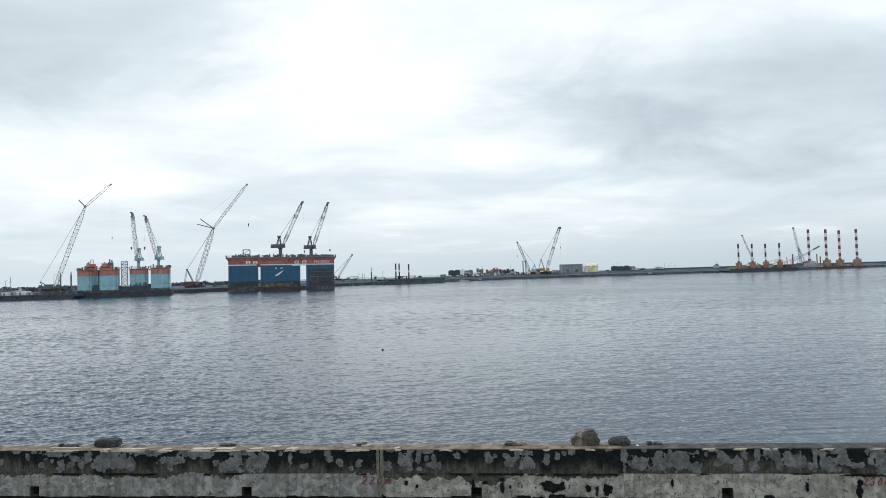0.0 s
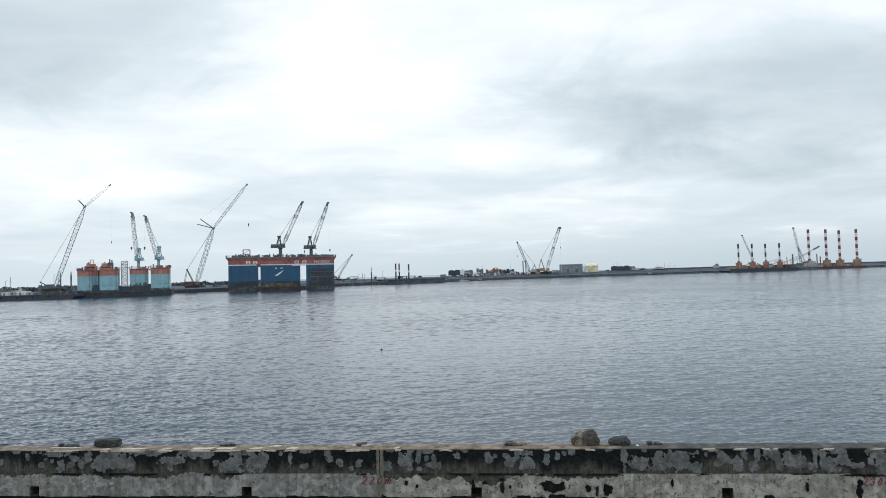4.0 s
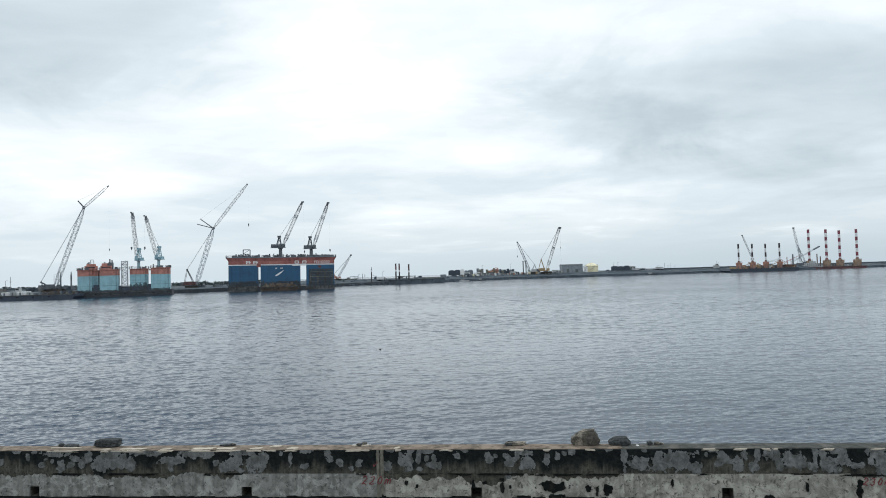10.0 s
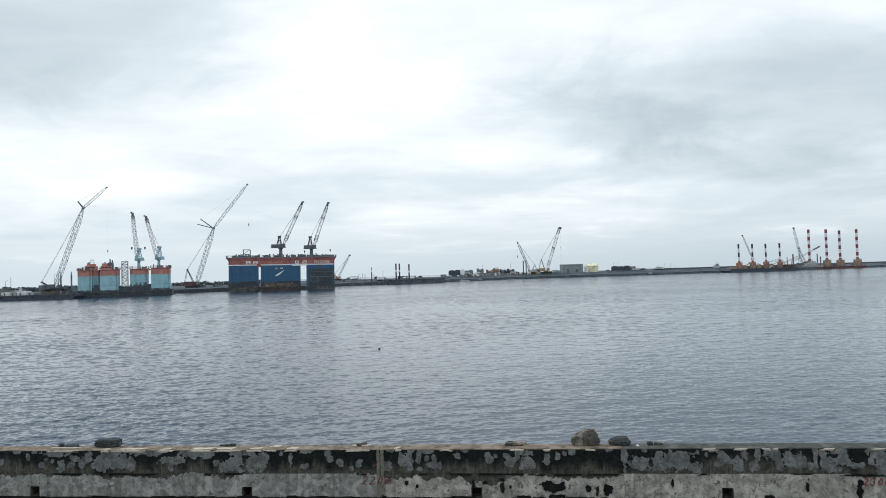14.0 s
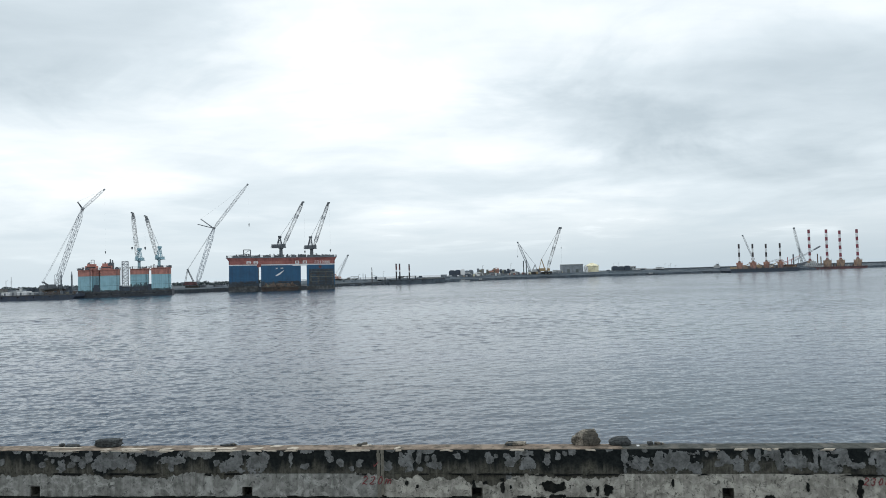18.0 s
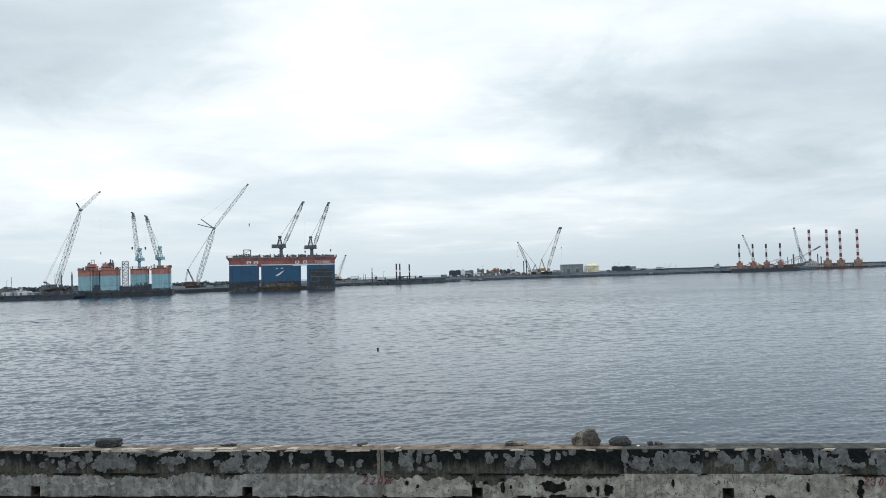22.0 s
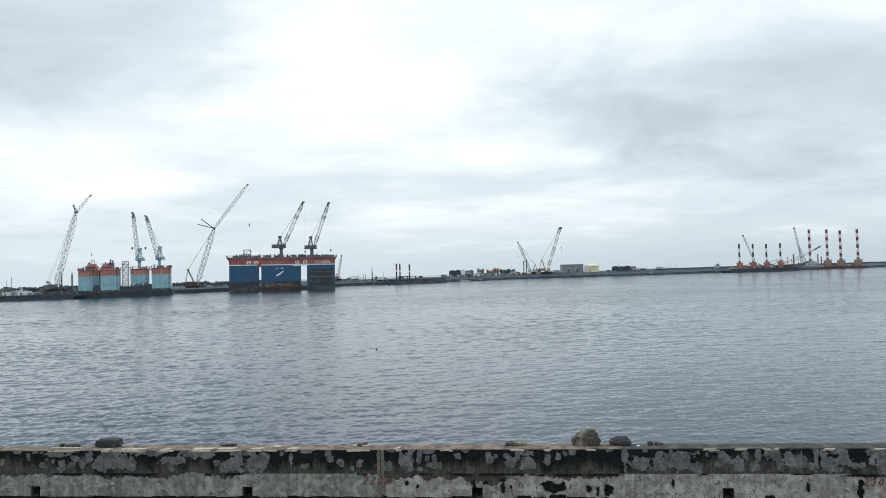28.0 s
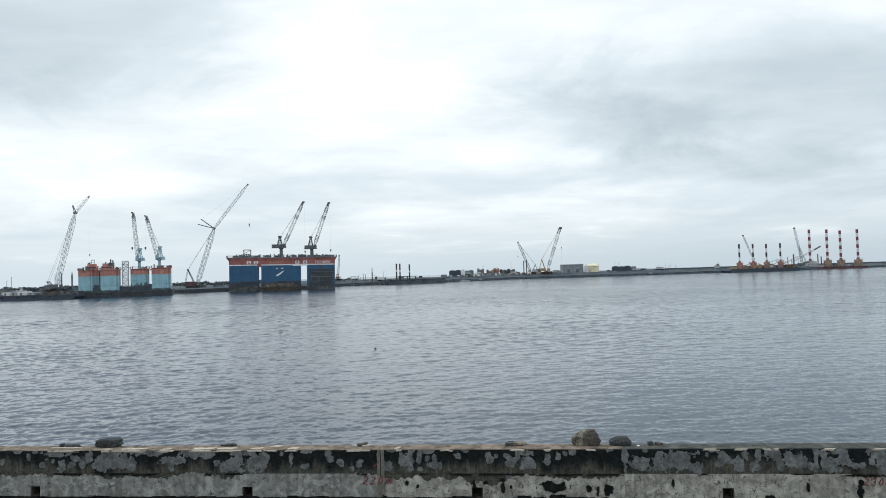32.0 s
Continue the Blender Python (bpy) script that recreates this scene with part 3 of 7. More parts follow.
    for _ in range(2600):
        x = rng.uniform(-420, 640)
        if x < -90:
            continue
        a = rng.random()
        y = shore(x) - 1.5 + 9.5 * a
        z = 0.2 + 3.6 * a + rng.uniform(-0.3, 0.2)
        r = rng.uniform(0.5, 1.25)
        b = len(rub.v)
        e = Euler((rng.uniform(0, 3), rng.uniform(0, 3), rng.uniform(0, 3))).to_matrix()
        for u in unit:
            c = e @ (Vector(u) * r * rng.uniform(0.7, 1.25))
            rub.v.append((x + c.x, y + c.y, z + c.z * 0.8))
        rub.f += [tuple(b + i for i in f) for f in faces]
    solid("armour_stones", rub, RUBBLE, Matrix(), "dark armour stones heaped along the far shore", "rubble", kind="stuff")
    # ground behind the sea wall on this side
    road = Shape()
    road.v = [(-3000, 300, 3.76), (-1.45, 14.0, 3.76), (3000, -273, 3.76), (3000, -3500, 3.76), (-3000, -3500, 3.76)]
    road.f = [(0, 4, 3, 2, 1)]
    solid("road", road, ASPHALT, Matrix(), "grey asphalt road behind the sea wall", "road", kind="structure")


build_land()

# ---- sea wall in the foreground; s runs along it, its mark of 220 m at s = 0 ----
SEAWALL = pose(-1.46, 13.99, 0, 0, 0, -5.572)
TOP, SEAM, FOOT = 4.79, 4.295, 3.74
PANEL = 5.02
wall = thing("seawall", SEAWALL, "weathered concrete sea wall with black mould and flaking plaster", "sea wall", kind="structure")


def flakes(lobes, depth, seed, low=None, high=None, cell=0.0115, tear=0.6):
    """Flakes of old render: where lobes of a torn field stand above nought. Returns one shape for each separate flake."""
    x0, x1 = min(p[0] - p[2] for p in lobes), max(p[0] + p[2] for p in lobes)
    xs = np.arange(x0, x1, cell)
    low, high = low or SEAM - 0.13, high or TOP - 0.004
    zs = np.append(np.arange(low, high, cell), high)
    gx, gz = np.meshgrid(xs, zs)
    f = np.full(gx.shape, -1.0)
    for cx, cz, w, h in lobes:
        u, v = np.abs(gx - cx) / (w * 0.54), np.abs(gz - cz) / (h * 0.54)
        f = np.maximum(f, 1 - (u ** 2.6 + v ** 2.6) ** (1 / 2.6))
    n = np.array([[noise.fractal(Vector((x * 7.0, z * 7.0, seed)), 0.55, 2.1, 6) - 1.1 * max(0.0, 0.10 - abs(noise.noise(Vector((x * 2.6 + 9, z * 2.6, seed * 2))))) for x in xs] for z in zs])
    f = np.where(f > -0.8, f + tear * n, -1.0)
    rows, cols = f.shape
    inside = f > 0
    home = -np.ones(f.shape, int)
    groups = 0
    for i, j in zip(*np.nonzero(inside)):
        if home[i, j] >= 0:
            continue
        todo, home[i, j] = [(i, j)], groups
        while todo:
            p, q = todo.pop()
            for a, b in ((p + 1, q), (p - 1, q), (p, q + 1), (p, q - 1)):
                if 0 <= a < rows and 0 <= b < cols and inside[a, b] and home[a, b] < 0:
                    home[a, b] = groups
                    todo.append((a, b))
        groups += 1
    shapes = [Shape() for _ in range(groups)]
    for i in range(rows - 1):
        for j in range(cols - 1):
            ring = ((i, j), (i, j + 1), (i + 1, j + 1), (i + 1, j))
            ins = [bool(inside[p]) for p in ring]
            if not any(ins):
                continue
            pts, cut = [], []
            for k in range(4):
                p, q = ring[k], ring[(k + 1) % 4]
                if ins[k]:
                    pts.append((xs[p[1]], zs[p[0]]))
                if ins[k] != ins[(k + 1) % 4]:
                    t = f[p] / (f[p] - f[q])
                    cut.append(len(pts))
                    pts.append((xs[p[1]] + t * (xs[q[1]] - xs[p[1]]), zs[p[0]] + t * (zs[q[0]] - zs[p[0]])))
            sh = shapes[home[ring[ins.index(True)]]]
            b = len(sh.v)
            sh.v += [(x, -depth, z) for x, z in pts]
            sh.f.append(tuple(range(b, b + len(pts))))
            if len(cut) == 2:
                c = [pts[cut[0]], pts[cut[1]]]
                b = len(sh.v)
                sh.v += [(c[0][0], -depth, c[0][1]), (c[1][0], -depth, c[1][1]), (c[1][0], 0.01, c[1][1]), (c[0][0], 0.01, c[0][1])]
                sh.f.append((b, b + 1, b + 2, b + 3))
    return [sh for sh in shapes if len(sh.f) > 10]


def ragged(cx, cz, w, h, depth, y0, seed, n=22, rough=0.34):
    """A flat piece with a torn outline, standing depth proud of y0."""
    out = []
    n = max(n, min(90, int((w + h) * 130)))
    for i in range(n):
        a = 2 * math.pi * i / n
        c, s = math.cos(a), math.sin(a)
        q = Vector((c * w * 2.4, s * h * 2.4, seed))
        k = 1 + rough * 1.5 * noise.noise(Vector((c * 1.3 + seed * 7.3, s * 1.3, seed))) + rough * 0.9 * noise.noise(q * 3.0 + Vector((seed, 0, 0))) + rough * 0.5 * noise.noise(q * 9.0) + rough * 0.15 * noise.noise(q * 21.0)
        ex = math.copysign(abs(c) ** 0.7, c) * w / 2 * k
        ez = math.copysign(abs(s) ** 0.7, s) * h / 2 * k
        out.append((cx + ex, cz + ez))
    top = TOP - 0.004
    sh = Shape()
    front = [(x, y0 - depth, min(z, top)) for x, z in out]
    back = [(x * 0.985 + cx * 0.015, y0 + 0.02, min(z, top)) for x, z in out]
    return sh.quad_prism(list(reversed(back)), list(reversed(front)))


def build_wall():
    drains = {-3: -12.7, -2: -7.79, -1: -2.92, 0: 2.01, 1: 7.04, 2: 12.1, 3: 17.1}
    hole_w, hole_z0, hole_z1 = 0.095, 3.80, 4.0
    for i in range(-3, 4):
        a, b = i * PANEL, (i + 1) * PANEL - 0.002
        hs = drains[i]
        body = Shape()
        body.box(a, 0, SEAM, b, 0.44, TOP - 0.012)
        body.box(a, 0.012, hole_z1, b, 0.44, SEAM)
        body.box(a, 0.012, 2.5, hs - hole_w, 0.44, hole_z1)
        body.box(hs + hole_w, 0.012, 2.5, b, 0.44, hole_z1)
        body.box(hs - hole_w, 0.012, 2.5, hs + hole_w, 0.44, hole_z0)
        part("panel", body, MOULD, wall, "mould-blackened concrete panel with a square drain hole")
        part("drain_lining", box(hs - hole_w, 0.30, hole_z0, hs + hole_w, 0.34, hole_z1), HOLLOW, wall, "near-black plate set back in the drain hole")
        # coping with a worn front edge
        cop = Shape()
        n = 42
        back0, prev = 0.43, None
        for j in range(n + 1):
            s = a + (b - a) * j / n
            y = 0.022 + 0.014 * noise.noise(Vector((s * 2.3, 1, 0))) + 0.010 * noise.noise(Vector((s * 9, 4, 0)))
            z = TOP + 0.008 * noise.noise(Vector((s * 1.7, 9, 0)))
            ring = [(s, y, TOP - 0.012 + 0.012 * noise.noise(Vector((s * 6, 2, 5)))), (s, back0, TOP - 0.012), (s, back0 - 0.02, z - 0.004), (s, y + 0.006, z)]
            if prev:
                cop.quad_prism(prev, ring)
            prev = ring
        part("coping", cop, COPING if i < 1 else COPING_GREY, wall)
        # plaster skirt with a torn upper edge; split round the drain
        straight = i in (-1, 1)
        sk = Shape()
        n = 240
        ps = None
        for j in range(n + 1):
            s = a + (b - a) * j / n
            if i == -1:
                straight = s > -3.2 and s < -0.55
            if i == 1:
                straight = s < 9.4
            e = noise.noise(Vector((s * 1.1, 0, 2))) * 0.05 + noise.noise(Vector((s * 4.5, 3, 2))) * 0.035 + noise.noise(Vector((s * 13, 3, 8))) * 0.020 + noise.noise(Vector((s * 34, 5, 8))) * 0.010
            z = SEAM - 0.012 + 0.25 * e * 0.4 if straight else SEAM - 0.065 + 3.0 * e
            if i == 0:
                z -= 0.025 + 0.085 * math.exp(-((s - 2.2) / 0.5) ** 2) + 0.05 * math.exp(-((s - 0.95) / 0.08) ** 2)
            y = -0.016 + 0.006 * noise.noise(Vector((s * 0.9, 7, 0)))
            zb = hole_z1 + 0.012 if abs(s - hs) < hole_w + 0.01 else FOOT
            if ps:
                s0, y0, z0, zb0 = ps
                lo = max(zb, zb0)
                sk.quad_prism([(s0, y0, lo), (s, y, lo), (s, 0.013, lo), (s0, 0.013, lo)], [(s0, y0 + 0.004, z0), (s, y + 0.004, z), (s, 0.013, z + 0.004), (s0, 0.013, z0 + 0.004)])
            ps = (s, y, z, zb)
        part("plaster_skirt", sk, PLASTER if i < 0 else PLASTER_PALE, wall, "grey plaster skirt with a torn upper edge")
        # mortar strips over two of the joints
        if i == 0:
            for dx, w0 in ((-0.045, 0.030), (0.04, 0.034)):
                jt = Shape()
                for j in range(16):
                    z0, z1 = FOOT + (TOP - 0.012 - FOOT) * j / 16, FOOT + (TOP - 0.012 - FOOT) * (j + 1) / 16
                    w = w0 + 0.014 * noise.noise(Vector((dx * 50.0, j * 0.9, 0)))
                    jt.box(dx - w, -0.026 if z0 < SEAM - 0.05 else -0.014, z0, dx + w, 0.011, z1)
                part("joint_strip", jt, JOINT, wall, "pale mortar strip over the joint")
    # foot of the wall towards the sea
    part("wall_base", box(-16, 0.46, -4, 21, 1.1, 4.0), CONCRETE, wall)
    part("kerb_strip", box(-16, -0.10, FOOT - 0.4, 21, 0.006, FOOT + 0.02), MOSS, wall, "dark mossy gutter edge at the wall's foot")


PATCHES_A = ((-8.6, 4.53, 0.11, 0.13), (-7.95, 4.63, 0.08, 0.15), (-8.22, 4.77, 0.19, 0.09), (-7.79, 4.76, 0.13, 0.07), (-7.32, 4.73, 0.51, 0.15), (-7.61, 4.47, 0.16, 0.1),
             (-7.53, 4.6, 0.11, 0.07), (-7.37, 4.56, 0.08, 0.09), (-7.17, 4.45, 0.19, 0.22), (-6.95, 4.48, 0.19, 0.11), (-6.81, 4.61, 0.19, 0.12), (-6.68, 4.54, 0.13, 0.21),
             (-6.51, 4.64, 0.19, 0.21), (-6.25, 4.49, 0.34, 0.27), (-5.99, 4.56, 0.42, 0.32), (-5.73, 4.54, 0.47, 0.32), (-5.55, 4.5, 0.21, 0.27), (-5.33, 4.75, 0.47, 0.16),
             (-5.95, 4.73, 0.34, 0.15))
PATCHES_B = ((-5.01, 4.74, 0.31, 0.15), (-4.55, 4.57, 0.49, 0.17), (-4.63, 4.46, 0.13, 0.17), (-4.07, 4.71, 0.59, 0.16), (-3.78, 4.69, 0.25, 0.1), (-3.38, 4.45, 0.3, 0.22),
             (-3.19, 4.49, 0.3, 0.27), (-3.06, 4.72, 0.38, 0.12), (-2.84, 4.7, 0.25, 0.11), (-3.05, 4.61, 0.09, 0.24), (-2.75, 4.49, 0.48, 0.34), (-2.49, 4.62, 0.11, 0.24),
             (-2.14, 4.72, 0.1, 0.1), (-1.95, 4.6, 0.09, 0.25), (-1.56, 4.77, 0.27, 0.1), (-1.64, 4.43, 0.17, 0.14), (-3.59, 4.52, 0.13, 0.15))
PATCHES_C = ((-1.13, 4.7, 0.14, 0.15), (-1.06, 4.6, 0.11, 0.13), (-0.87, 4.51, 0.12, 0.14), (-0.62, 4.41, 0.1, 0.11), (-0.47, 4.5, 0.13, 0.13), (0.12, 4.45, 0.19, 0.19),
             (0.21, 4.78, 0.17, 0.08), (0.46, 4.58, 0.14, 0.21), (0.44, 4.68, 0.08, 0.11), (0.59, 4.53, 0.17, 0.33), (0.66, 4.78, 0.16, 0.11), (0.83, 4.59, 0.12, 0.22),
             (0.8, 4.71, 0.07, 0.13), (0.99, 4.6, 0.1, 0.09), (1.13, 4.59, 0.11, 0.2), (1.09, 4.48, 0.21, 0.14), (0.84, 4.4, 0.12, 0.09), (1.27, 4.45, 0.07, 0.13),
             (1.02, 4.75, 0.26, 0.08))
PATCHES_D = ((1.64, 4.66, 0.13, 0.14), (1.79, 4.78, 0.18, 0.09), (2.25, 4.67, 0.11, 0.12), (2.3, 4.57, 0.14, 0.14), (2.43, 4.65, 0.07, 0.07), (2.65, 4.65, 0.15, 0.14),
             (2.76, 4.54, 0.22, 0.17), (2.88, 4.69, 0.09, 0.23), (3.05, 4.72, 0.32, 0.1), (3.06, 4.49, 0.25, 0.25), (2.68, 4.24, 0.12, 0.15), (3.48, 4.59, 0.12, 0.22),
             (3.71, 4.65, 0.11, 0.14), (3.84, 4.7, 0.13, 0.1), (3.97, 4.72, 0.13, 0.13), (4.74, 4.78, 0.18, 0.09))
PATCHES_E = ((5.04, 4.59, 0.11, 0.52), (5.44, 4.76, 0.1, 0.08), (5.31, 4.47, 0.4, 0.26), (5.79, 4.52, 0.42, 0.37), (6.16, 4.52, 0.51, 0.37), (6.43, 4.44, 0.26, 0.23),
             (5.72, 4.69, 0.17, 0.11), (6.66, 4.67, 0.08, 0.12), (6.92, 4.5, 0.19, 0.1), (7.01, 4.58, 0.22, 0.17), (6.96, 4.69, 0.12, 0.1), (6.77, 4.76, 0.22, 0.08),
             (7.28, 4.49, 0.2, 0.25), (7.4, 4.65, 0.14, 0.18), (7.57, 4.43, 0.18, 0.2), (7.64, 4.64, 0.11, 0.25))
PATCHES_F = ((7.93, 4.65, 0.28, 0.2), (8.04, 4.48, 0.19, 0.27), (8.25, 4.59, 0.24, 0.38), (8.41, 4.52, 0.32, 0.29), (8.73, 4.62, 0.1, 0.31), (8.7, 4.43, 0.19, 0.18),
             (8.88, 4.68, 0.12, 0.13), (9.02, 4.47, 0.42, 0.29), (9.25, 4.6, 0.23, 0.35), (9.36, 4.49, 0.14, 0.22), (9.1, 4.71, 0.23, 0.1), (9.45, 4.45, 0.19, 0.12),
             (9.61, 4.47, 0.15, 0.15), (9.72, 4.69, 0.06, 0.13), (9.77, 4.52, 0.12, 0.13), (9.98, 4.55, 0.21, 0.48), (9.88, 4.7, 0.31, 0.18))
LIPS = ((-7.52, -6.9), (-6.26, -6.04), (-5.85, -5.22), (-4.9, -4.62), (-4.24, -3.68), (-3.65, -3.15), (-2.87, -2.59), (-2.5, -2.22), (-2.06, -1.77), (-0.65, -0.3), (0.3, 0.41),
        (1.31, 1.52), (2.76, 2.99), (3.38, 3.55), (4.29, 4.43), (6.61, 6.88), (7.18, 7.37), (7.74, 7.91), (7.94, 8.05), (8.89, 9.12), (9.73, 10.05))
SCARS = ((3.58, 4.02, 0.41, 0.18), (4.3, 3.99, 0.09, 0.1), (4.47, 3.93, 0.06, 0.18), (4.69, 3.96, 0.13, 0.16), (0.55, 4.10, 0.05, 0.07), (0.77, 4.04, 0.06, 0.08), (2.55, 4.02, 0.09, 0.23),
         (1.95, 4.09, 0.07, 0.16), (2.72, 4.02, 0.05, 0.07), (5.97, 4.11, 0.04, 0.13), (8.56, 4.00, 0.05, 0.33), (7.82, 3.83, 0.17, 0.09), (9.54, 4.00, 0.1, 0.33), (2.2, 4.11, 0.09, 0.07),
         (0.07, 3.80, 0.1, 0.12), (3.63, 3.84, 0.34, 0.07), (3.0, 3.81, 0.34, 0.06))


def dress_wall():
    k = 1
    for group in (PATCHES_A, PATCHES_B, PATCHES_C, PATCHES_D, PATCHES_E, PATCHES_F):
        for flake in flakes(group, 0.012, k * 1.37):
            part("plaster_patch", flake, PATCHM, wall)
        k += len(group)
    for a, b in LIPS:
        lip = ragged((a + b) / 2, TOP - 0.018, b - a, 0.036, 0.014, 0.0, k * 1.9, 40, 0.6)
        part("mortar_lip", lip, MORTAR, wall, "pale flaking mortar on the edge")
        k += 1
    for scar in flakes(SCARS, 0.030, 4.4, FOOT + 0.02, SEAM - 0.03, tear=0.75):
        part("plaster_scar", scar, MOSS, wall, "black hollow where the plaster has fallen")
    # moss in the seam and along the wall's foot
    rng = random.Random(31)
    s = -12.0
    while s < 15.0:
        w = rng.uniform(0.12, 0.45)
        if not -3.2 < s < -0.6 and rng.random() < 0.30:
            part("moss_line", ragged(s + w / 2, SEAM - 0.015 + rng.uniform(-0.02, 0.01), w, rng.uniform(0.012, 0.032), 0.026, 0.0, k * 1.1, 30, 0.75), MOSS, wall)
            k += 1
        s += w * 0.9
    s = -12.0
    while s < 15.0:
        w = rng.uniform(0.3, 1.0)
        part("moss_line", ragged(s + w / 2, FOOT + 0.035, w * 1.15, rng.uniform(0.03, 0.09), 0.028, 0.0, k * 1.1, 24, 0.5), MOSS, wall)
        k += 1
        s += w * 0.85
    # pale mortar smeared over the coping's top
    rng = random.Random(8)
    for a, b in LIPS:
        if b > 1.0 or rng.random() < 0.1:
            continue
        w, h = (b - a) * rng.uniform(0.7, 1.0), rng.uniform(0.05, 0.16)
        y0 = 0.03 + h / 2 if rng.random() < 0.7 else rng.uniform(0.2, 0.34)
        flat = ragged(0, 0, w, h, 0.007, 0.0, k * 1.7, 20, 0.35)
        flat.v = [((a + b) / 2 + x + 0.5 * z, y0 + z, TOP + 0.0065 - y) for x, y, z in flat.v]
        part("mortar_smear", flat, MORTAR, wall, "pale mortar smeared on the coping")
        k += 1


build_wall()
dress_wall()


def on_wall(s, off, z=TOP):
    return SEAWALL @ Matrix.Translation((s, off, z))


def chipped(rx, ry, h, seed, planes, rough=0.05):
    """A broken stone: a lump cut off by flat fracture planes, standing on z = 0."""
    bm = bmesh.new()
    bmesh.ops.create_icosphere(bm, subdivisions=5, radius=1.0)
    cuts = [(Vector(n).normalized(), d) for n, d in planes]
    s = Shape()
    for v in bm.verts:
        c = Vector((math.copysign(abs(v.co.x) ** 0.45, v.co.x), math.copysign(abs(v.co.y) ** 0.45, v.co.y), math.copysign(abs(v.co.z) ** 0.45, v.co.z)))
        for n, d in cuts:
            o = c.dot(n) - d
            if o > 0:
                c -= n * o
        c += v.co * (rough * noise.noise(c * 2.2 + Vector((seed, 0, 0))) + rough * 0.7 * noise.noise(c * 6.0 + Vector((0, seed, 0))) + rough * 0.4 * noise.noise(c * 15.0))
        s.v.append((c.x * rx, c.y * ry, max(0.0, (c.z + 0.9) / 1.9 * h)))
    s.f = [tuple(v.index for v in f.verts) for f in bm.faces]
    bm.free()
    return s


solid("boulder", chipped(0.295, 0.13, 0.32, 5.0, (((-1, 0, 0.85), 0.66), ((-0.12, 0, 1), 0.86), ((1, 0, 0.30), 0.86), ((-0.1, -1, 0.6), 0.80), ((-0.5, -1, -0.2), 0.86)), 0.085), ROCK, on_wall(4.31, 0.345),
      "rough tan boulder resting on the sea wall", "stone", "stones on the wall")
solid("boulder", chipped(0.225, 0.12, 0.16, 8.0, (((-1, 0, 0.8), 0.72), ((-0.1, 0, 1), 0.85), ((1, 0, 0.3), 0.9), ((0, -1, 0.5), 0.9)), 0.06), ROCK_DARK, on_wall(5.01, 0.345), "low dark grey stone on the sea wall", "stone", "stones on the wall")
solid("boulder", chipped(0.29, 0.12, 0.165, 12.0, (((-1, 0, 0.12), 0.95), ((0, 0, 1), 0.9), ((1, 0, 0.1), 0.95)), 0.15), ROCK_DARK, on_wall(-6.28, 0.345), "flat dark stone slab on the sea wall", "stone", "stones on the wall")
solid("concrete_chip", boulder(0.22, 0.08, 0.06, 17.0, 0.35, 3, 0.0, 0.05, 0.4), ROCK, on_wall(2.86, 0.36), "flat grey concrete chip on the sea wall", "stone", "stones on the wall")
solid("concrete_chip", boulder(0.16, 0.09, 0.05, 19.0, 0.2, 2), ROCK_DARK, on_wall(-7.15, 0.32), "thin dark concrete chip on the sea wall", "stone", "stones on the wall")
solid("pebble", boulder(0.05, 0.05, 0.07, 21.0, 0.2, 2), ROCK_DARK, on_wall(-7.4, 0.34), "small dark pebble on the sea wall", "stone", "stones on the wall")
solid("pebble", boulder(0.06, 0.05, 0.07, 23.0, 0.2, 2), ROCK_DARK, on_wall(5.62, 0.32), "small dark pebble on the sea wall", "stone", "stones on the wall")
solid("pebble", boulder(0.06, 0.05, 0.05, 25.0, 0.2, 2), ROCK, on_wall(5.77, 0.33), "small tan pebble on the sea wall", "stone", "stones on the wall")
solid("pebble", boulder(0.07, 0.05, 0.03, 27.0, 0.2, 2), ROCK_DARK, on_wall(-0.52, 0.34), "small dark pebble on the sea wall", "stone", "stones on the wall")
solid("pebble", boulder(0.09, 0.05, 0.04, 29.0, 0.2, 2), ROCK_DARK, on_wall(-3.5, 0.34), "small dark pebble on the sea wall", "stone", "stones on the wall")
solid("pebble", boulder(0.03, 0.03, 0.025, 31.0, 0.2, 2), WHITE, on_wall(5.35, 0.2), "small white pebble on the sea wall", "stone", "stones on the wall")


rng = random.Random(64)
for s0, s1, n in ((-7.45, -6.95, 7), (2.65, 3.05, 7), (-3.65, -3.3, 4), (5.5, 5.9, 5), (-0.6, -0.4, 3)):
    for i in range(n):
        r = rng.uniform(0.02, 0.055)
        solid("pebble", boulder(r * 1.3, r, r * rng.uniform(0.8, 1.4), 40 + i + s0, 0.4, 2, 0.0, 0.1, 0.5), rng.choice((ROCK, ROCK_DARK, ROCK_DARK)), on_wall(rng.uniform(s0, s1), rng.uniform(0.3, 0.40)),
              "small broken concrete piece on the sea wall", "stone", "stones on the wall")


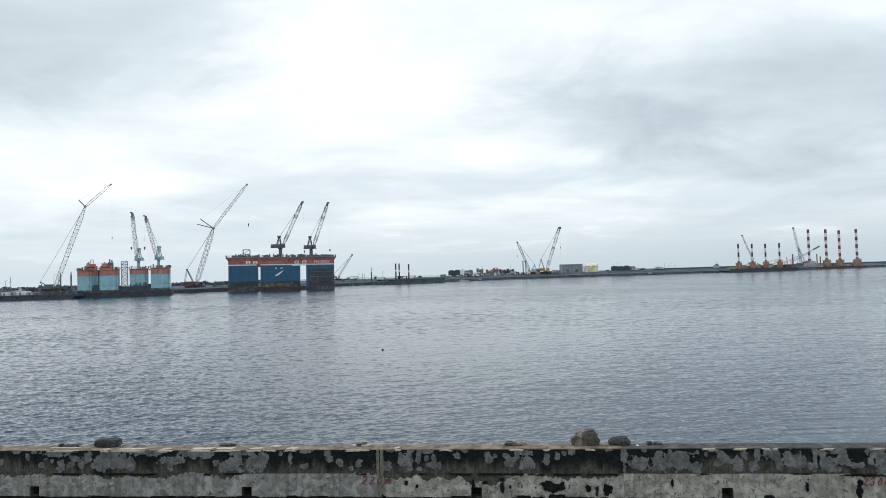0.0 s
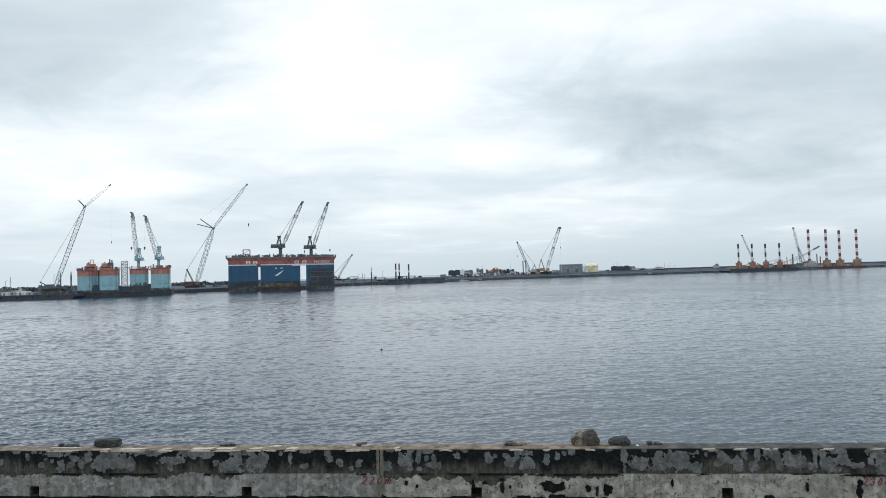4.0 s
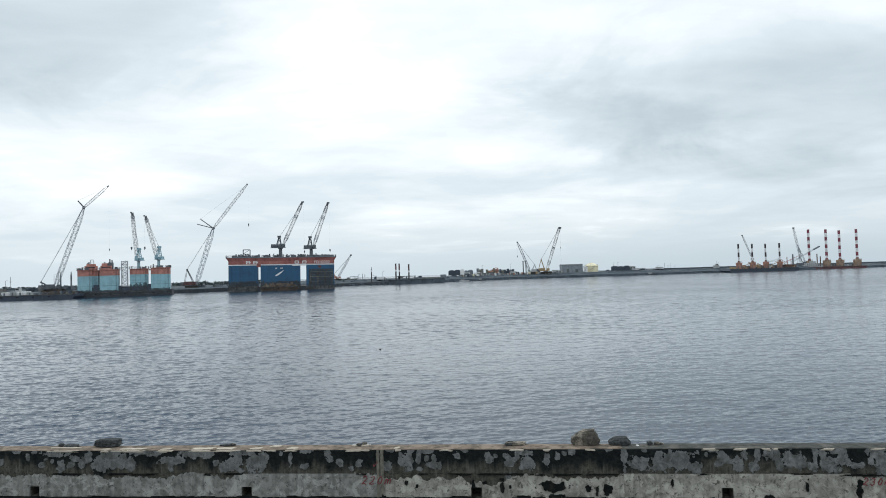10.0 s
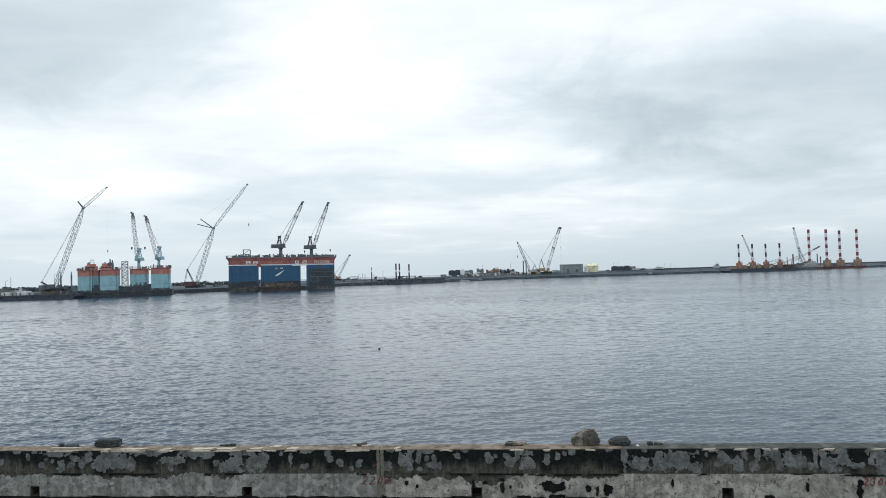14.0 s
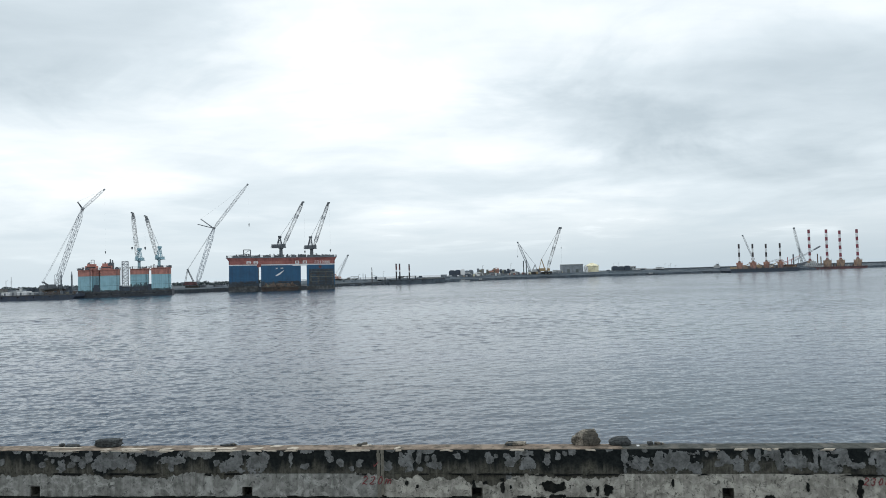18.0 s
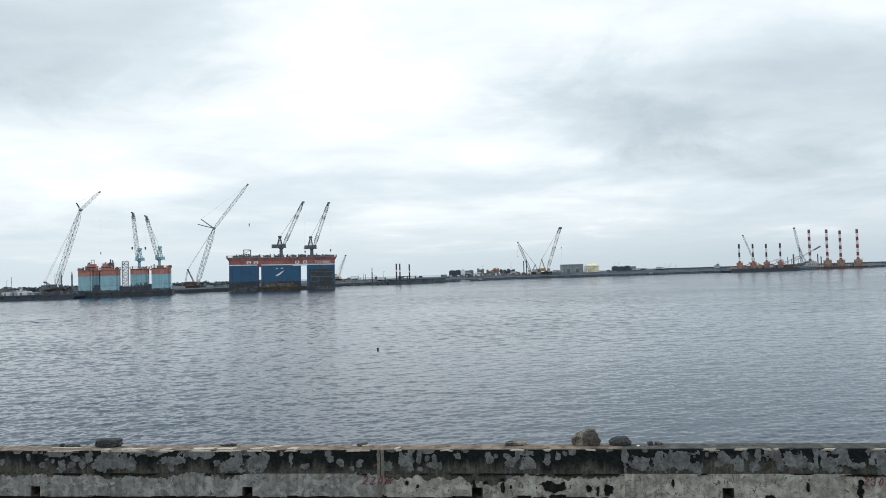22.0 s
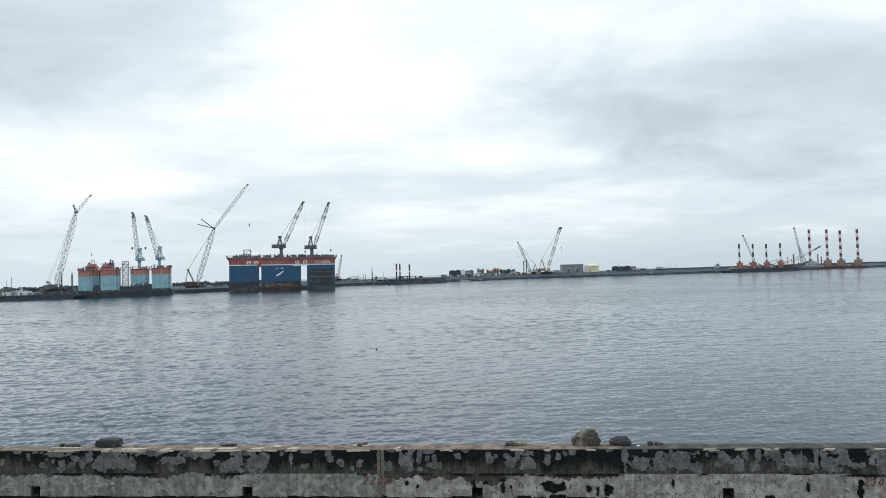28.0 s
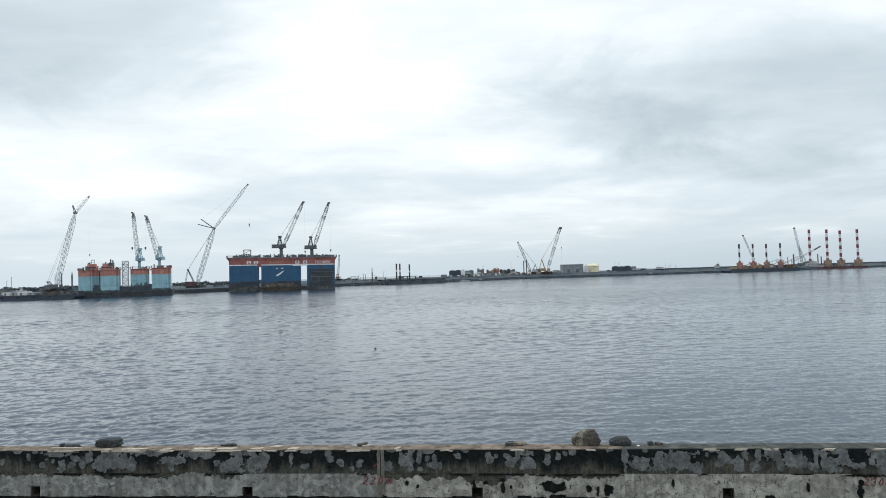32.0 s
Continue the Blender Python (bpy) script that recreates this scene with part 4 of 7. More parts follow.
def strokes(chars, x0, size):
    """Hand-painted figures: each a bent line of short bars."""
    lines = {"2": ((0, 0.78), (0.18, 1.0), (0.42, 0.98), (0.5, 0.75), (0.3, 0.4), (0.0, 0.02), (0.25, 0.08), (0.62, 0.0)),
             "3": ((0.02, 0.9), (0.25, 1.02), (0.5, 0.85), (0.38, 0.62), (0.18, 0.55), (0.48, 0.42), (0.5, 0.15), (0.25, 0.0), (0.0, 0.1)),
             "0": ((0.3, 0.95), (0.08, 0.75), (0.05, 0.3), (0.25, 0.0), (0.5, 0.15), (0.55, 0.65), (0.3, 0.95)),
             "v": ((0.0, 0.5), (0.2, 0.05), (0.7, 1.0)),
             "m": ((0.0, 0.0), (0.1, 0.62), (0.15, 0.5), (0.3, 0.66), (0.32, 0.1), (0.4, 0.55), (0.6, 0.66), (0.72, 0.5), (0.7, 0.0))}
    sh = Shape()
    for i, c in enumerate(chars):
        o = x0 + i * size * 0.98
        pts = [Vector((o + (a + 0.30 * b) * size * 0.95, -0.0275, b * size + 0.012 * math.sin(i * 2.3 + a * 9))) for a, b in lines[c]]
        for p, q in zip(pts, pts[1:]):
            sh.beam(p, q, 0.014)
    return sh


part("distance_mark", strokes("220m", -0.40, 0.165), RED_SPRAY, wall, "red hand-painted distance mark", at=Matrix.Translation((0, 0, 4.075)))
part("distance_mark", strokes("230m", 9.60, 0.135), RED_SPRAY, wall, "red hand-painted distance mark", at=Matrix.Translation((0, 0, 4.075)))

part("distance_mark", strokes("v", -0.16, 0.12), RED_SPRAY, wall, "faint red paint mark", at=Matrix.Translation((0, 0.016, 4.42)))
bobber = solid("net_float", boulder(0.11, 0.11, 0.20, 2.0, 0.06, 2), RUBBER, pose(-7.03, 73.2, -0.06), "small black float drifting on the water", "float", smooth=True)


# ---- cranes ----
def rope(pts, r=0.03):
    s = Shape()
    for a, b in zip(pts, pts[1:]):
        s.rod(a, b, r, 4)
    return s


def crawler_crane(name, m, label, heading, foot, boom, jib=None, strut=None, mast=None, width=2.2, deck=WHITE, boom_mat=LATTICE, size=1.0, hook=None, mid_mat=None, gauge=1.0, jib_gauge=0.88, mast_mat=CRANE_GREY, mast_w=0.34):
    """Crawler crane; the boom lies in the x-z plane of its upperworks. foot: (x, z) of the boom's foot; boom, jib: (length, degrees)."""
    crane = thing(name, m, label, "crane", "harbour cranes")
    k = size
    for sy in (-1, 1):
        t = Shape()
        prof = [(-4.2, 0.45), (-3.7, 0.0), (3.7, 0.0), (4.2, 0.45), (4.2, 0.9), (3.7, 1.3), (-3.7, 1.3), (-4.2, 0.9)]
        t.quad_prism([(x * k, (sy * 2.6 - 0.6) * k, z * k) for x, z in prof], [(x * k, (sy * 2.6 + 0.6) * k, z * k) for x, z in prof])
        part("crawler_track", t, TRACKS, crane)
    part("carbody", Shape().box(-1.6 * k, -2.1 * k, 0.5 * k, 1.6 * k, 2.1 * k, 1.5 * k).rod((0, 0, 1.4 * k), (0, 0, 1.8 * k), 1.4 * k, 12), CRANE_GREY, crane)
    up = part("upperworks", Shape().box(-6.0 * k, -1.5 * k, 0, 2.2 * k, 1.5 * k, 0.5 * k).box(-5.0 * k, -1.5 * k, 0.5 * k, -0.6 * k, 1.4 * k, 2.2 * k), deck, crane, at=pose(0, 0, 1.8 * k, rz=heading))
    cab = part("cab", Shape().box(0.5 * k, -2.4 * k, 0.1 * k, 2.6 * k, -1.5 * k, 2.0 * k), deck, up)
    part("counterweight", Shape().box(-7.6 * k, -1.9 * k, 0.1 * k, -5.9 * k, 1.9 * k, 1.9 * k), CRANE_GREY, up)
    fx, fz = foot
    a = radians(boom[1])
    top = (fx + boom[0] * math.cos(a), fz + boom[0] * math.sin(a))
    bays = max(8, int(boom[0] / (width * 1.05)))
    bm = part("boom", Shape().lattice((0, 0, 0), (boom[0], 0, 0), width, bays, (0.035 * width + 0.035) * gauge), boom_mat, up, at=pose(fx, 0, fz, ry=-boom[1]))
    head = top
    out = {"crane": crane, "upper": up, "top": top, "boom": bm}
    if mid_mat:
        for u0, u1, mm in ((0.14, 0.24, CRANE_GREY), (0.36, 0.50, mid_mat), (0.50, 0.56, CRANE_GREY), (0.64, 0.78, mid_mat), (0.86, 0.99, CRANE_GREY)):
            c0 = Vector((fx, 0, fz)).lerp(Vector((top[0], 0, top[1])), u0)
            c1 = Vector((fx, 0, fz)).lerp(Vector((top[0], 0, top[1])), u1)
            part("boom_section", Shape().lattice(c0, c1, width * 1.05, 3, 0.045 * width + 0.04, 1.0, 1.0), mm, up)
        part("head_block", Shape().box(top[0] - 0.9, -0.8, top[1] - 1.2, top[0] + 1.6, 0.8, top[1] + 0.5), CRANE_GREY, up)
    if jib:
        j = part("jib", Shape().lattice((0, 0, 0), (jib[0], 0, 0), width * 0.6, max(6, int(jib[0] / (width * 0.8))), (0.03 * width + 0.035) * jib_gauge, 0.3).box(-0.5, -width * 0.5, -0.5, 0.7, width * 0.5, 0.5).box(jib[0] - 0.6, -0.4, -0.4, jib[0] + 0.6, 0.4, 0.4),
                 LATTICE, up, at=pose(top[0], 0, top[1], ry=-jib[1]))
        out["jib"] = j
        out["struts"] = []
        for n, (sl, sa) in enumerate(strut):
            tip = (sl * math.cos(radians(sa)), sl * math.sin(radians(sa)))
            s = part("jib_strut", Shape().beam((0, -0.5, 0), (tip[0], -0.2, tip[1]), 0.36).beam((0, 0.5, 0), (tip[0], 0.2, tip[1]), 0.36).beam((tip[0] * 0.5, -0.4, tip[1] * 0.5), (tip[0] * 0.5, 0.4, tip[1] * 0.5), 0.2), CRANE_GREY, up, at=pose(top[0], 0, top[1], ry=-jib[1]))
            out["struts"].append(s)
            if n == len(strut) - 1:
                out["struts"].append(part("jib_pendant", rope([(tip[0], 0.3, tip[1]), (jib[0], 0.15, 0)]), CRANE_GREY, up, at=pose(top[0], 0, top[1], ry=-jib[1])))
        head = (top[0] + jib[0] * math.cos(radians(jib[1])), top[1] + jib[0] * math.sin(radians(jib[1])))
    if mast:
        mx, mz = mast
        gm = Shape()
        for y in (-1.0, 1.0):
            gm.beam((fx - 1.2 * k, y, fz - 0.3), (mx, y * 0.6, mz), mast_w)
            gm.beam((-5.6 * k, y, 0.6), (mx, y * 0.6, mz), mast_w * 0.55)
        gm.box(mx - 0.3, -0.9, mz - 0.3, mx + 0.3, 0.9, mz + 0.3)
        part("gantry_mast", gm, mast_mat, up)
        dx, dz = top[0] - 0.4 - mx, top[1] - 0.6 - mz
        ln = math.hypot(dx, dz)
        out["pendant"] = part("boom_pendant", Shape().rod((0, -0.5, 0), (ln, -0.4, 0), 0.06, 4).rod((0, 0.5, 0), (ln, 0.4, 0), 0.06, 4), CRANE_GREY, up, at=pose(mx, 0, mz, ry=-math.degrees(math.atan2(dz, dx))))
        out["mast"] = (mx, mz)
    if hook is not None:
        part("hoist_rope", rope([(head[0] + 0.5, 0, head[1]), (head[0] + 0.5, 0, hook + 1.2)], 0.005 if jib else 0.022), LATTICE if jib else CRANE_GREY, up)
        part("hook_block", Shape().box(head[0] + 0.22, -0.25, hook, head[0] + 0.78, 0.25, hook + 1.25).rod((head[0] + 0.5, 0, hook - 0.8), (head[0] + 0.5, 0, hook), 0.14, 6), CRANE_GREY, up)
    if not jib:
        part("boom_head", Shape().box(head[0] - 0.5, -0.5, head[1] - 0.5, head[0] + 0.7, 0.5, head[1] + 0.6), CRANE_GREY, up)
    return out


# large crawler crane that slews behind the barge
BIG = crawler_crane("crawler_crane", pose(-214.3, 362, 3.9), "tall crawler crane with a grey lattice boom and luffing jib", 30.0, (0.0, 0.3), (47.6, 71.5), (18.4, 45.0), ((4.8, 86.0),), (-6.8, 3.6),
                    2.1, CRANE_GREY, BOOM_DARK, gauge=1.3)
crawler_crane("crawler_crane", pose(-160.3, 420, 3.0), "red crawler crane with a grey lattice boom and raised jib", 0.0, (2.1, 0.4), (37.2, 72.08), (35.3, 51.2), ((10.7, 112.8), (10.4, 91.8)), (-3.7, 9.9),
              2.3, HULL_RED, BOOM_BLUE, hook=37.0, gauge=1.35)
FAR = crawler_crane("crawler_crane", pose(-81.8, 505, 4.3), "small rusty orange crawler crane with a grey boom", 20.0, (0.4, 0.6), (20.6, 56.5), None, (), (-3.0, 3.2), 1.1, LEG_ORANGE, BOOM_DARK, 0.75, gauge=1.35, mast_mat=LEG_ORANGE)
YELLOW = crawler_crane("crawler_crane", pose(93.4, 602, 4.2), "yellow crawler crane with a banded lattice boom", 0.0, (0.8, 0.3), (41.2, 71.4), None, (), (-3.9, 10.8), 2.2, CRANE_YELLOW, LATTICE_WHITE, 1.2, hook=20.5, mid_mat=LATTICE_WHITE, gauge=1.0, mast_mat=CRANE_YELLOW, mast_w=0.42)
part("load_rope", rope([(0.8 + 41.2 * math.cos(radians(71.4)) + 0.5, 0, 19.7), (0.8 + 41.2 * math.cos(radians(71.4)) + 0.5, 0, 7.0)], 0.03), CRANE_GREY, YELLOW["upper"])
crawler_crane("crawler_crane", pose(79.4, 600, 4.2), "pale grey crawler crane with a dark leaning boom", 180.0, (0.6, 0.3), (29.0, 68.3), None, (), (-3.8, 6.5), 1.7, PALE, BOOM_DARK, 1.0, hook=14.0, gauge=1.8, mast_mat=PALE, mast_w=0.5)


HOOK = part("hook_block", Shape().box(-0.2, -0.2, 0, 0.2, 0.2, 1.0).rod((0, 0, -0.6), (0, 0, 0), 0.1, 6).rod((0, 0, 1.0), (0, 0, 30.8), 0.007, 4), CRANE_GREY, BIG["upper"], "small dark hook block on a long rope", at=pose(28.5, 0, 27.4))
BIG["rope"] = part("hoist_rope", Shape().rod((0, 0, -7.0), (0, 0, 0.2), 0.007, 4), CRANE_GREY, BIG["upper"], at=pose(28.5, 0, 58.0))


def pedestal_crane(m, label, ped, house, mast, foot, tip, hook, paint, boom_mat, width=1.7, left=False, sections=((0.10, 0.24), (0.62, 0.70), (0.78, 0.90))):
    """Deck crane on a pedestal. ped: (radius, height); house: (x0, x1, z0, z1); mast: (x, z); foot and tip: (x, z) of the boom."""
    c = thing("pedestal_crane", m, label, "crane", "dock cranes")
    part("pedestal", Shape().rod((0, 0, 0), (0, 0, ped[1]), ped[0], 12, ped[0] * 0.85), paint, c)
    part("slew_ring", Shape().rod((0, 0, ped[1] - 0.1), (0, 0, ped[1] + 0.5), ped[0] * 1.3, 12), paint, c)
    x0, x1, z0, z1 = house
    h = part("machine_house", Shape().box(x0, -1.6, z0, x1, 1.6, z1).box(x0 - 0.3, -1.9, z0 - 0.25, x1 + 0.3, 1.9, z0), paint, c)
    part("deck_rail", Shape().rail([(x0 - 0.3, -1.9, z0), (x1 + 0.3, -1.9, z0)], 1.0, 1.2, 0.05), paint, c)
    part("operator_cab", Shape().box(foot[0] - 0.2, -2.4, z0 + 0.3, foot[0] + 1.4, -1.65, z0 + 2.2), paint, c)
    fr = Shape()
    for y in (-1.1, 1.1):
        fr.beam((mast[0] + 1.0, y, z1 - 0.2), (mast[0] + 0.3, y * 0.5, mast[1]), 0.32)
        fr.beam((mast[0] - 1.5, y, z1 - 0.2), (mast[0] - 0.3, y * 0.5, mast[1]), 0.32)
    for i in range(4):
        u = 0.15 + 0.22 * i
        z = z1 + (mast[1] - z1) * u
        w = 1.3 * (1 - u) + 0.3
        fr.beam((mast[0] - w, -0.9, z), (mast[0] + w * 0.8, -0.9, z + 1.0), 0.16).beam((mast[0] - w, 0.9, z), (mast[0] + w * 0.8, 0.9, z), 0.16)
    fr.box(mast[0] - 0.9, -0.9, mast[1] - 0.3, mast[0] + 0.9, 0.9, mast[1] + 0.9)
    part("mast_frame", fr, paint, c)
    part("boom", Shape().lattice((foot[0], 0, foot[1]), (tip[0], 0, tip[1]), width, max(9, int((tip[1] - foot[1]) / width)), 0.13, 0.5, 0.5), boom_mat, c)
    d = (Vector((tip[0], 0, tip[1])) - Vector((foot[0], 0, foot[1]))).normalized()
    f3, t3 = Vector((foot[0], 0, foot[1])), Vector((tip[0], 0, tip[1]))
    for u0, u1 in sections:
        part("boom_section", Shape().lattice(f3.lerp(t3, u0), f3.lerp(t3, u1), width * (1.04 if u1 < 0.8 else 0.93), 3, 0.14, 1.0, 1.0), BOOM_DARK, c)
    part("boom_head", Shape().beam((tip[0] - d.x * 2.2, 0, tip[1] - d.z * 2.2), (tip[0], 0, tip[1]), 1.0).box(tip[0] - 0.4, -0.5, tip[1] - 0.3, tip[0] + 1.0 * (-1 if left else 1), 0.5, tip[1] + 0.5), CRANE_GREY, c)
    part("luffing_rope", rope([(mast[0], -0.4, mast[1]), (tip[0] - d.x, -0.3, tip[1] - d.z)], 0.04).rod((mast[0], 0.4, mast[1]), (tip[0] - d.x, 0.3, tip[1] - d.z), 0.05, 4), CRANE_GREY, c)
    hx = tip[0] + (-0.7 if left else 0.7)
    part("hoist_rope", rope([(hx, 0, tip[1]), (hx, 0, hook)], 0.011), CRANE_GREY, c)
    part("hook_block", Shape().box(hx - 0.36, -0.3, hook - 1.2, hx + 0.36, 0.3, hook).rod((hx, 0, hook - 1.8), (hx, 0, hook - 1.2), 0.16, 6), CRANE_GREY, c)
    return c


# ---- teal floating dock with four towers ----
def deck_gear(parent, x0, x1, y0, y1, z, seed, n=6, mat=CRANE_GREY):
    """Winches, lockers and vents on a deck."""
    rng = random.Random(seed)
    for _ in range(n):
        x, y = rng.uniform(x0 + 0.6, x1 - 0.6), rng.uniform(y0 + 0.5, y1 - 0.5)
        w, h = rng.uniform(0.5, 1.3), rng.uniform(0.7, 1.8)
        s = Shape()
        if rng.random() < 0.5:
            s.box(x - w, y - 0.5, z, x + w, y + 0.5, z + h * 0.7).rod((x - w * 0.7, y, z + h * 0.7), (x + w * 0.7, y, z + h * 0.7), 0.35, 8)
            part("winch", s, mat, parent)
        else:
            s.rod((x, y, z), (x, y, z + h), 0.3, 8).box(x - 0.45, y - 0.45, z + h, x + 0.45, y + 0.45, z + h + 0.25)
            part("vent", s, mat, parent)


def dock_tower(dock, x0, x1, y0, y1, zb, z1, z2, trim=True, gear=5):
    s = Shape().box(x0, y0, zb, x1, y1, z1)
    t = part("tower", s, TEAL, dock, "teal tower with faded streaks")
    part("tower_cap", Shape().box(x0 - 0.02, y0 - 0.04, z1, x1 + 0.02, y1, z2).box(x0 - 0.5, y0 - 0.6, z2, x1 + 0.5, y1 + 0.4, z2 + 0.22), ORANGE, t, "orange-red painted cap")
    part("guard_rail", Shape().rail([(x0 - 0.4, y1, z2 + 0.22), (x0 - 0.4, y0 - 0.5, z2 + 0.22), (x1 + 0.4, y0 - 0.5, z2 + 0.22), (x1 + 0.4, y1, z2 + 0.22)], 1.1, 1.5, 0.07), CRANE_GREY, t)
    deck_gear(t, x0, x1, y0, y1, z2 + 0.2, int(x0 * 10) + 3, gear)
    lad = Shape()
    for xx in (x1 - 1.3, x1 - 0.8):
        lad.beam((xx, y0 - 0.12, zb), (xx, y0 - 0.12, z2 + 1.0), 0.06)
    for i in range(int((z2 - zb) / 0.8)):
        lad.beam((x1 - 1.3, y0 - 0.12, zb + i * 0.8), (x1 - 0.8, y0 - 0.12, zb + i * 0.8), 0.05)
    part("ladder", lad, CRANE_GREY, t)
    return t


def teal_dock():
    d = thing("floating_dock", pose(-198.0, 355, 0, 0, 0, 20) @ Matrix.Diagonal((0.887, 1, 1, 1)), "teal and orange floating dock with four towers", "floating dock")
    hull = Shape().box(-0.6, -0.6, -3, 53.0, 30, 3.2)
    part("pontoon", hull, STEEL_DARK, d, "black fouled pontoon hull")
    part("rubbing_strake", Shape().box(-0.7, -0.85, 2.4, 53.1, -0.6, 2.8).box(-0.7, -0.8, 1.1, 53.1, -0.6, 1.35), BOOT, d)
    for i in range(7):
        x = 2.0 + i * 8.1
        part("tyre_fender", Shape().rod((x, -1.1, 1.7), (x, -0.85, 1.7), 0.34, 10), RUBBER, d)
    t1 = dock_tower(d, 0.0, 7.7, 0, 9, 3.2, 11.7, 14.9)
    dock_tower(d, 7.75, 11.0, 2.2, 11, 3.2, 11.7, 14.7, gear=2)
    t2 = dock_tower(d, 12.2, 22.4, 0, 8, 3.0, 11.8, 15.0, gear=8)
    t3 = dock_tower(d, 28.6, 38.9, 3, 10, 3.2, 12.1, 15.1, gear=5)
    t4 = dock_tower(d, 41.0, 52.2, 0, 7.5, 3.2, 11.9, 15.4, gear=7)
    # deckhouses on the towers
    h1 = part("deckhouse", Shape().box(3.6, 1.5, 15.1, 10.0, 7.5, 17.3).box(4.6, 2.2, 17.3, 9.2, 6.5, 18.4), ORANGE, d, "orange-red deckhouse with a flat roof")
    part("window_strip", box(4.2, 1.46, 16.1, 9.4, 1.5, 16.7), GLASS_DARK, h1)
    fr = Shape()
    for x in (6.6, 8.4):
        fr.beam((x, 4, 18.4), (x, 4, 20.6), 0.18)
    fr.beam((6.5, 4, 20.6), (8.5, 4, 20.6), 0.22).beam((6.6, 4, 19.5), (8.4, 4, 19.5), 0.15)
    part("signal_frame", fr, CRANE_GREY, d)
    h2 = part("deckhouse", Shape().box(12.4, 1.5, 15.2, 18.6, 8, 17.2).box(13.0, 2.0, 17.2, 16.2, 7, 18.6), ORANGE, d, "orange-red deckhouse with vents")
    part("window_strip", box(13.0, 1.46, 16.1, 18.0, 1.5, 16.7), GLASS_DARK, h2)
    part("exhaust_stack", Shape().box(16.6, 3, 15.2, 19.2, 6, 19.0).rod((17.3, 4.5, 19.0), (17.3, 4.5, 20.9), 0.4, 8).rod((18.5, 4.5, 19.0), (18.5, 4.5, 20.4), 0.4, 8), CRANE_GREY, d)
    deck_gear(h1, 3.8, 9.8, 1.6, 4.0, 17.3, 61, 5)
    deck_gear(h2, 12.6, 18.4, 1.6, 4.0, 17.2, 63, 6)
    part("cross_bridge", box(39.6, 4, 14.2, 41.4, 6.5, 14.9), ORANGE, d)
    part("cross_bridge", box(10.9, 3, 13.6, 12.3, 6, 14.5), ORANGE, d)
    part("deck_bulwark", box(23.6, 1, 3.1, 41.2, 3, 5.4), STEEL_DARK, d, "dark steel bulwark between the towers")
    st = Shape()
    for x in (23.9, 27.3):
        for y in (3.0, 6.0):
            st.beam((x, y, 5.4), (x, y, 19.6), 0.20)
    for i in range(8):
        z = 5.6 + i * 1.75
        a, b = (24.2, 27.0) if i % 2 else (27.0, 24.2)
        # landing, flight and its rail
        st.box(b - 0.6, 3.1, z + 1.62, b + 0.3, 5.9, z + 1.70)
        st.beam((a, 4.2, z), (b, 4.2, z + 1.65), 0.20)
        st.beam((a, 4.2, z + 1.0), (b, 4.2, z + 2.6), 0.05)
        for y in (3.0, 6.0):
            st.beam((23.9, y, z + 1.66), (27.3, y, z + 1.66), 0.13)
        st.beam((23.9, 3.0, z + 1.66), (23.9, 6.0, z + 1.66), 0.11).beam((27.3, 3.0, z + 1.66), (27.3, 6.0, z + 1.66), 0.11)
        if i % 2:
            st.beam((23.9, 3.0, z), (27.3, 3.0, z + 1.66), 0.07)
        st.beam((b, 6.0, z), (a, 6.0, z + 1.66), 0.12).beam((a, 3.1, z), (b, 3.1, z + 1.66), 0.10)
        st.box(23.9, 3.0, z + 0.78, 27.3, 3.08, z + 0.88)
    part("stair_tower", st, BOOM_DARK, d, "grey steel lattice stair tower")
    for x in (2.0, 9.0, 15.0, 21.0, 30.0, 37.0, 44.0, 50.0):
        part("bollard", Shape().rod((x, -0.2, 3.2), (x, -0.2, 3.9), 0.22, 8).rod((x + 0.7, -0.2, 3.2), (x + 0.7, -0.2, 3.9), 0.22, 8), BOOT, d)
    # dark staining low on the towers, with an uneven upper edge
    for x0, x1, y, h in ((0.0, 7.7, 0.0, 0.8), (12.2, 22.4, 0.0, 0.6), (28.6, 38.9, 3.0, 3.4), (41.0, 52.2, 0.0, 0.9)):
        st = Shape()
        n = 36
        for q in range(n):
            u0, u1 = x0 + (x1 - x0) * q / n, x0 + (x1 - x0) * (q + 1) / n
            st.box(u0, y - 0.05, 3.2, u1, y, 3.2 + h * (1 + 0.5 * noise.noise(Vector((u0 * 0.9, h, 3))) + 0.3 * noise.noise(Vector((u0 * 3.1, h, 9)))))
        part("stain_band", st, TEAL_FOUL, d, "dark stained foot of the tower")
    for x0, x1, y, z in ((28.6, 38.9, 3.0, 7.4), (28.6, 38.9, 3.0, 8.8), (41.0, 52.2, 0.0, 6.4), (12.2, 22.4, 0.0, 6.2), (0.0, 7.7, 0.0, 6.0)):
        part("draught_line", box(x0, y - 0.03, z, x1, y, z + 0.10), TEAL_FOUL, d)
    # dark boxes that fill the gaps between the towers
    for x0, x1, y, h in ((8.0, 12.0, -0.2, 2.2), (8.6, 11.4, 0.4, 3.6), (22.6, 24.0, 0.6, 2.8), (24.4, 28.4, 0.2, 1.4), (39.0, 41.0, 0.4, 3.4), (30.0, 34.0, 0.0, 0.9)):
        part("deck_stack", Shape().box(x0, y, 3.2, x1, y + 0.9, 3.2 + h).box(x0 + 0.4, y - 0.2, 3.2, x0 + 1.2, y, 3.2 + h * 0.6), NAVY, d, "dark boxes on the pontoon deck")


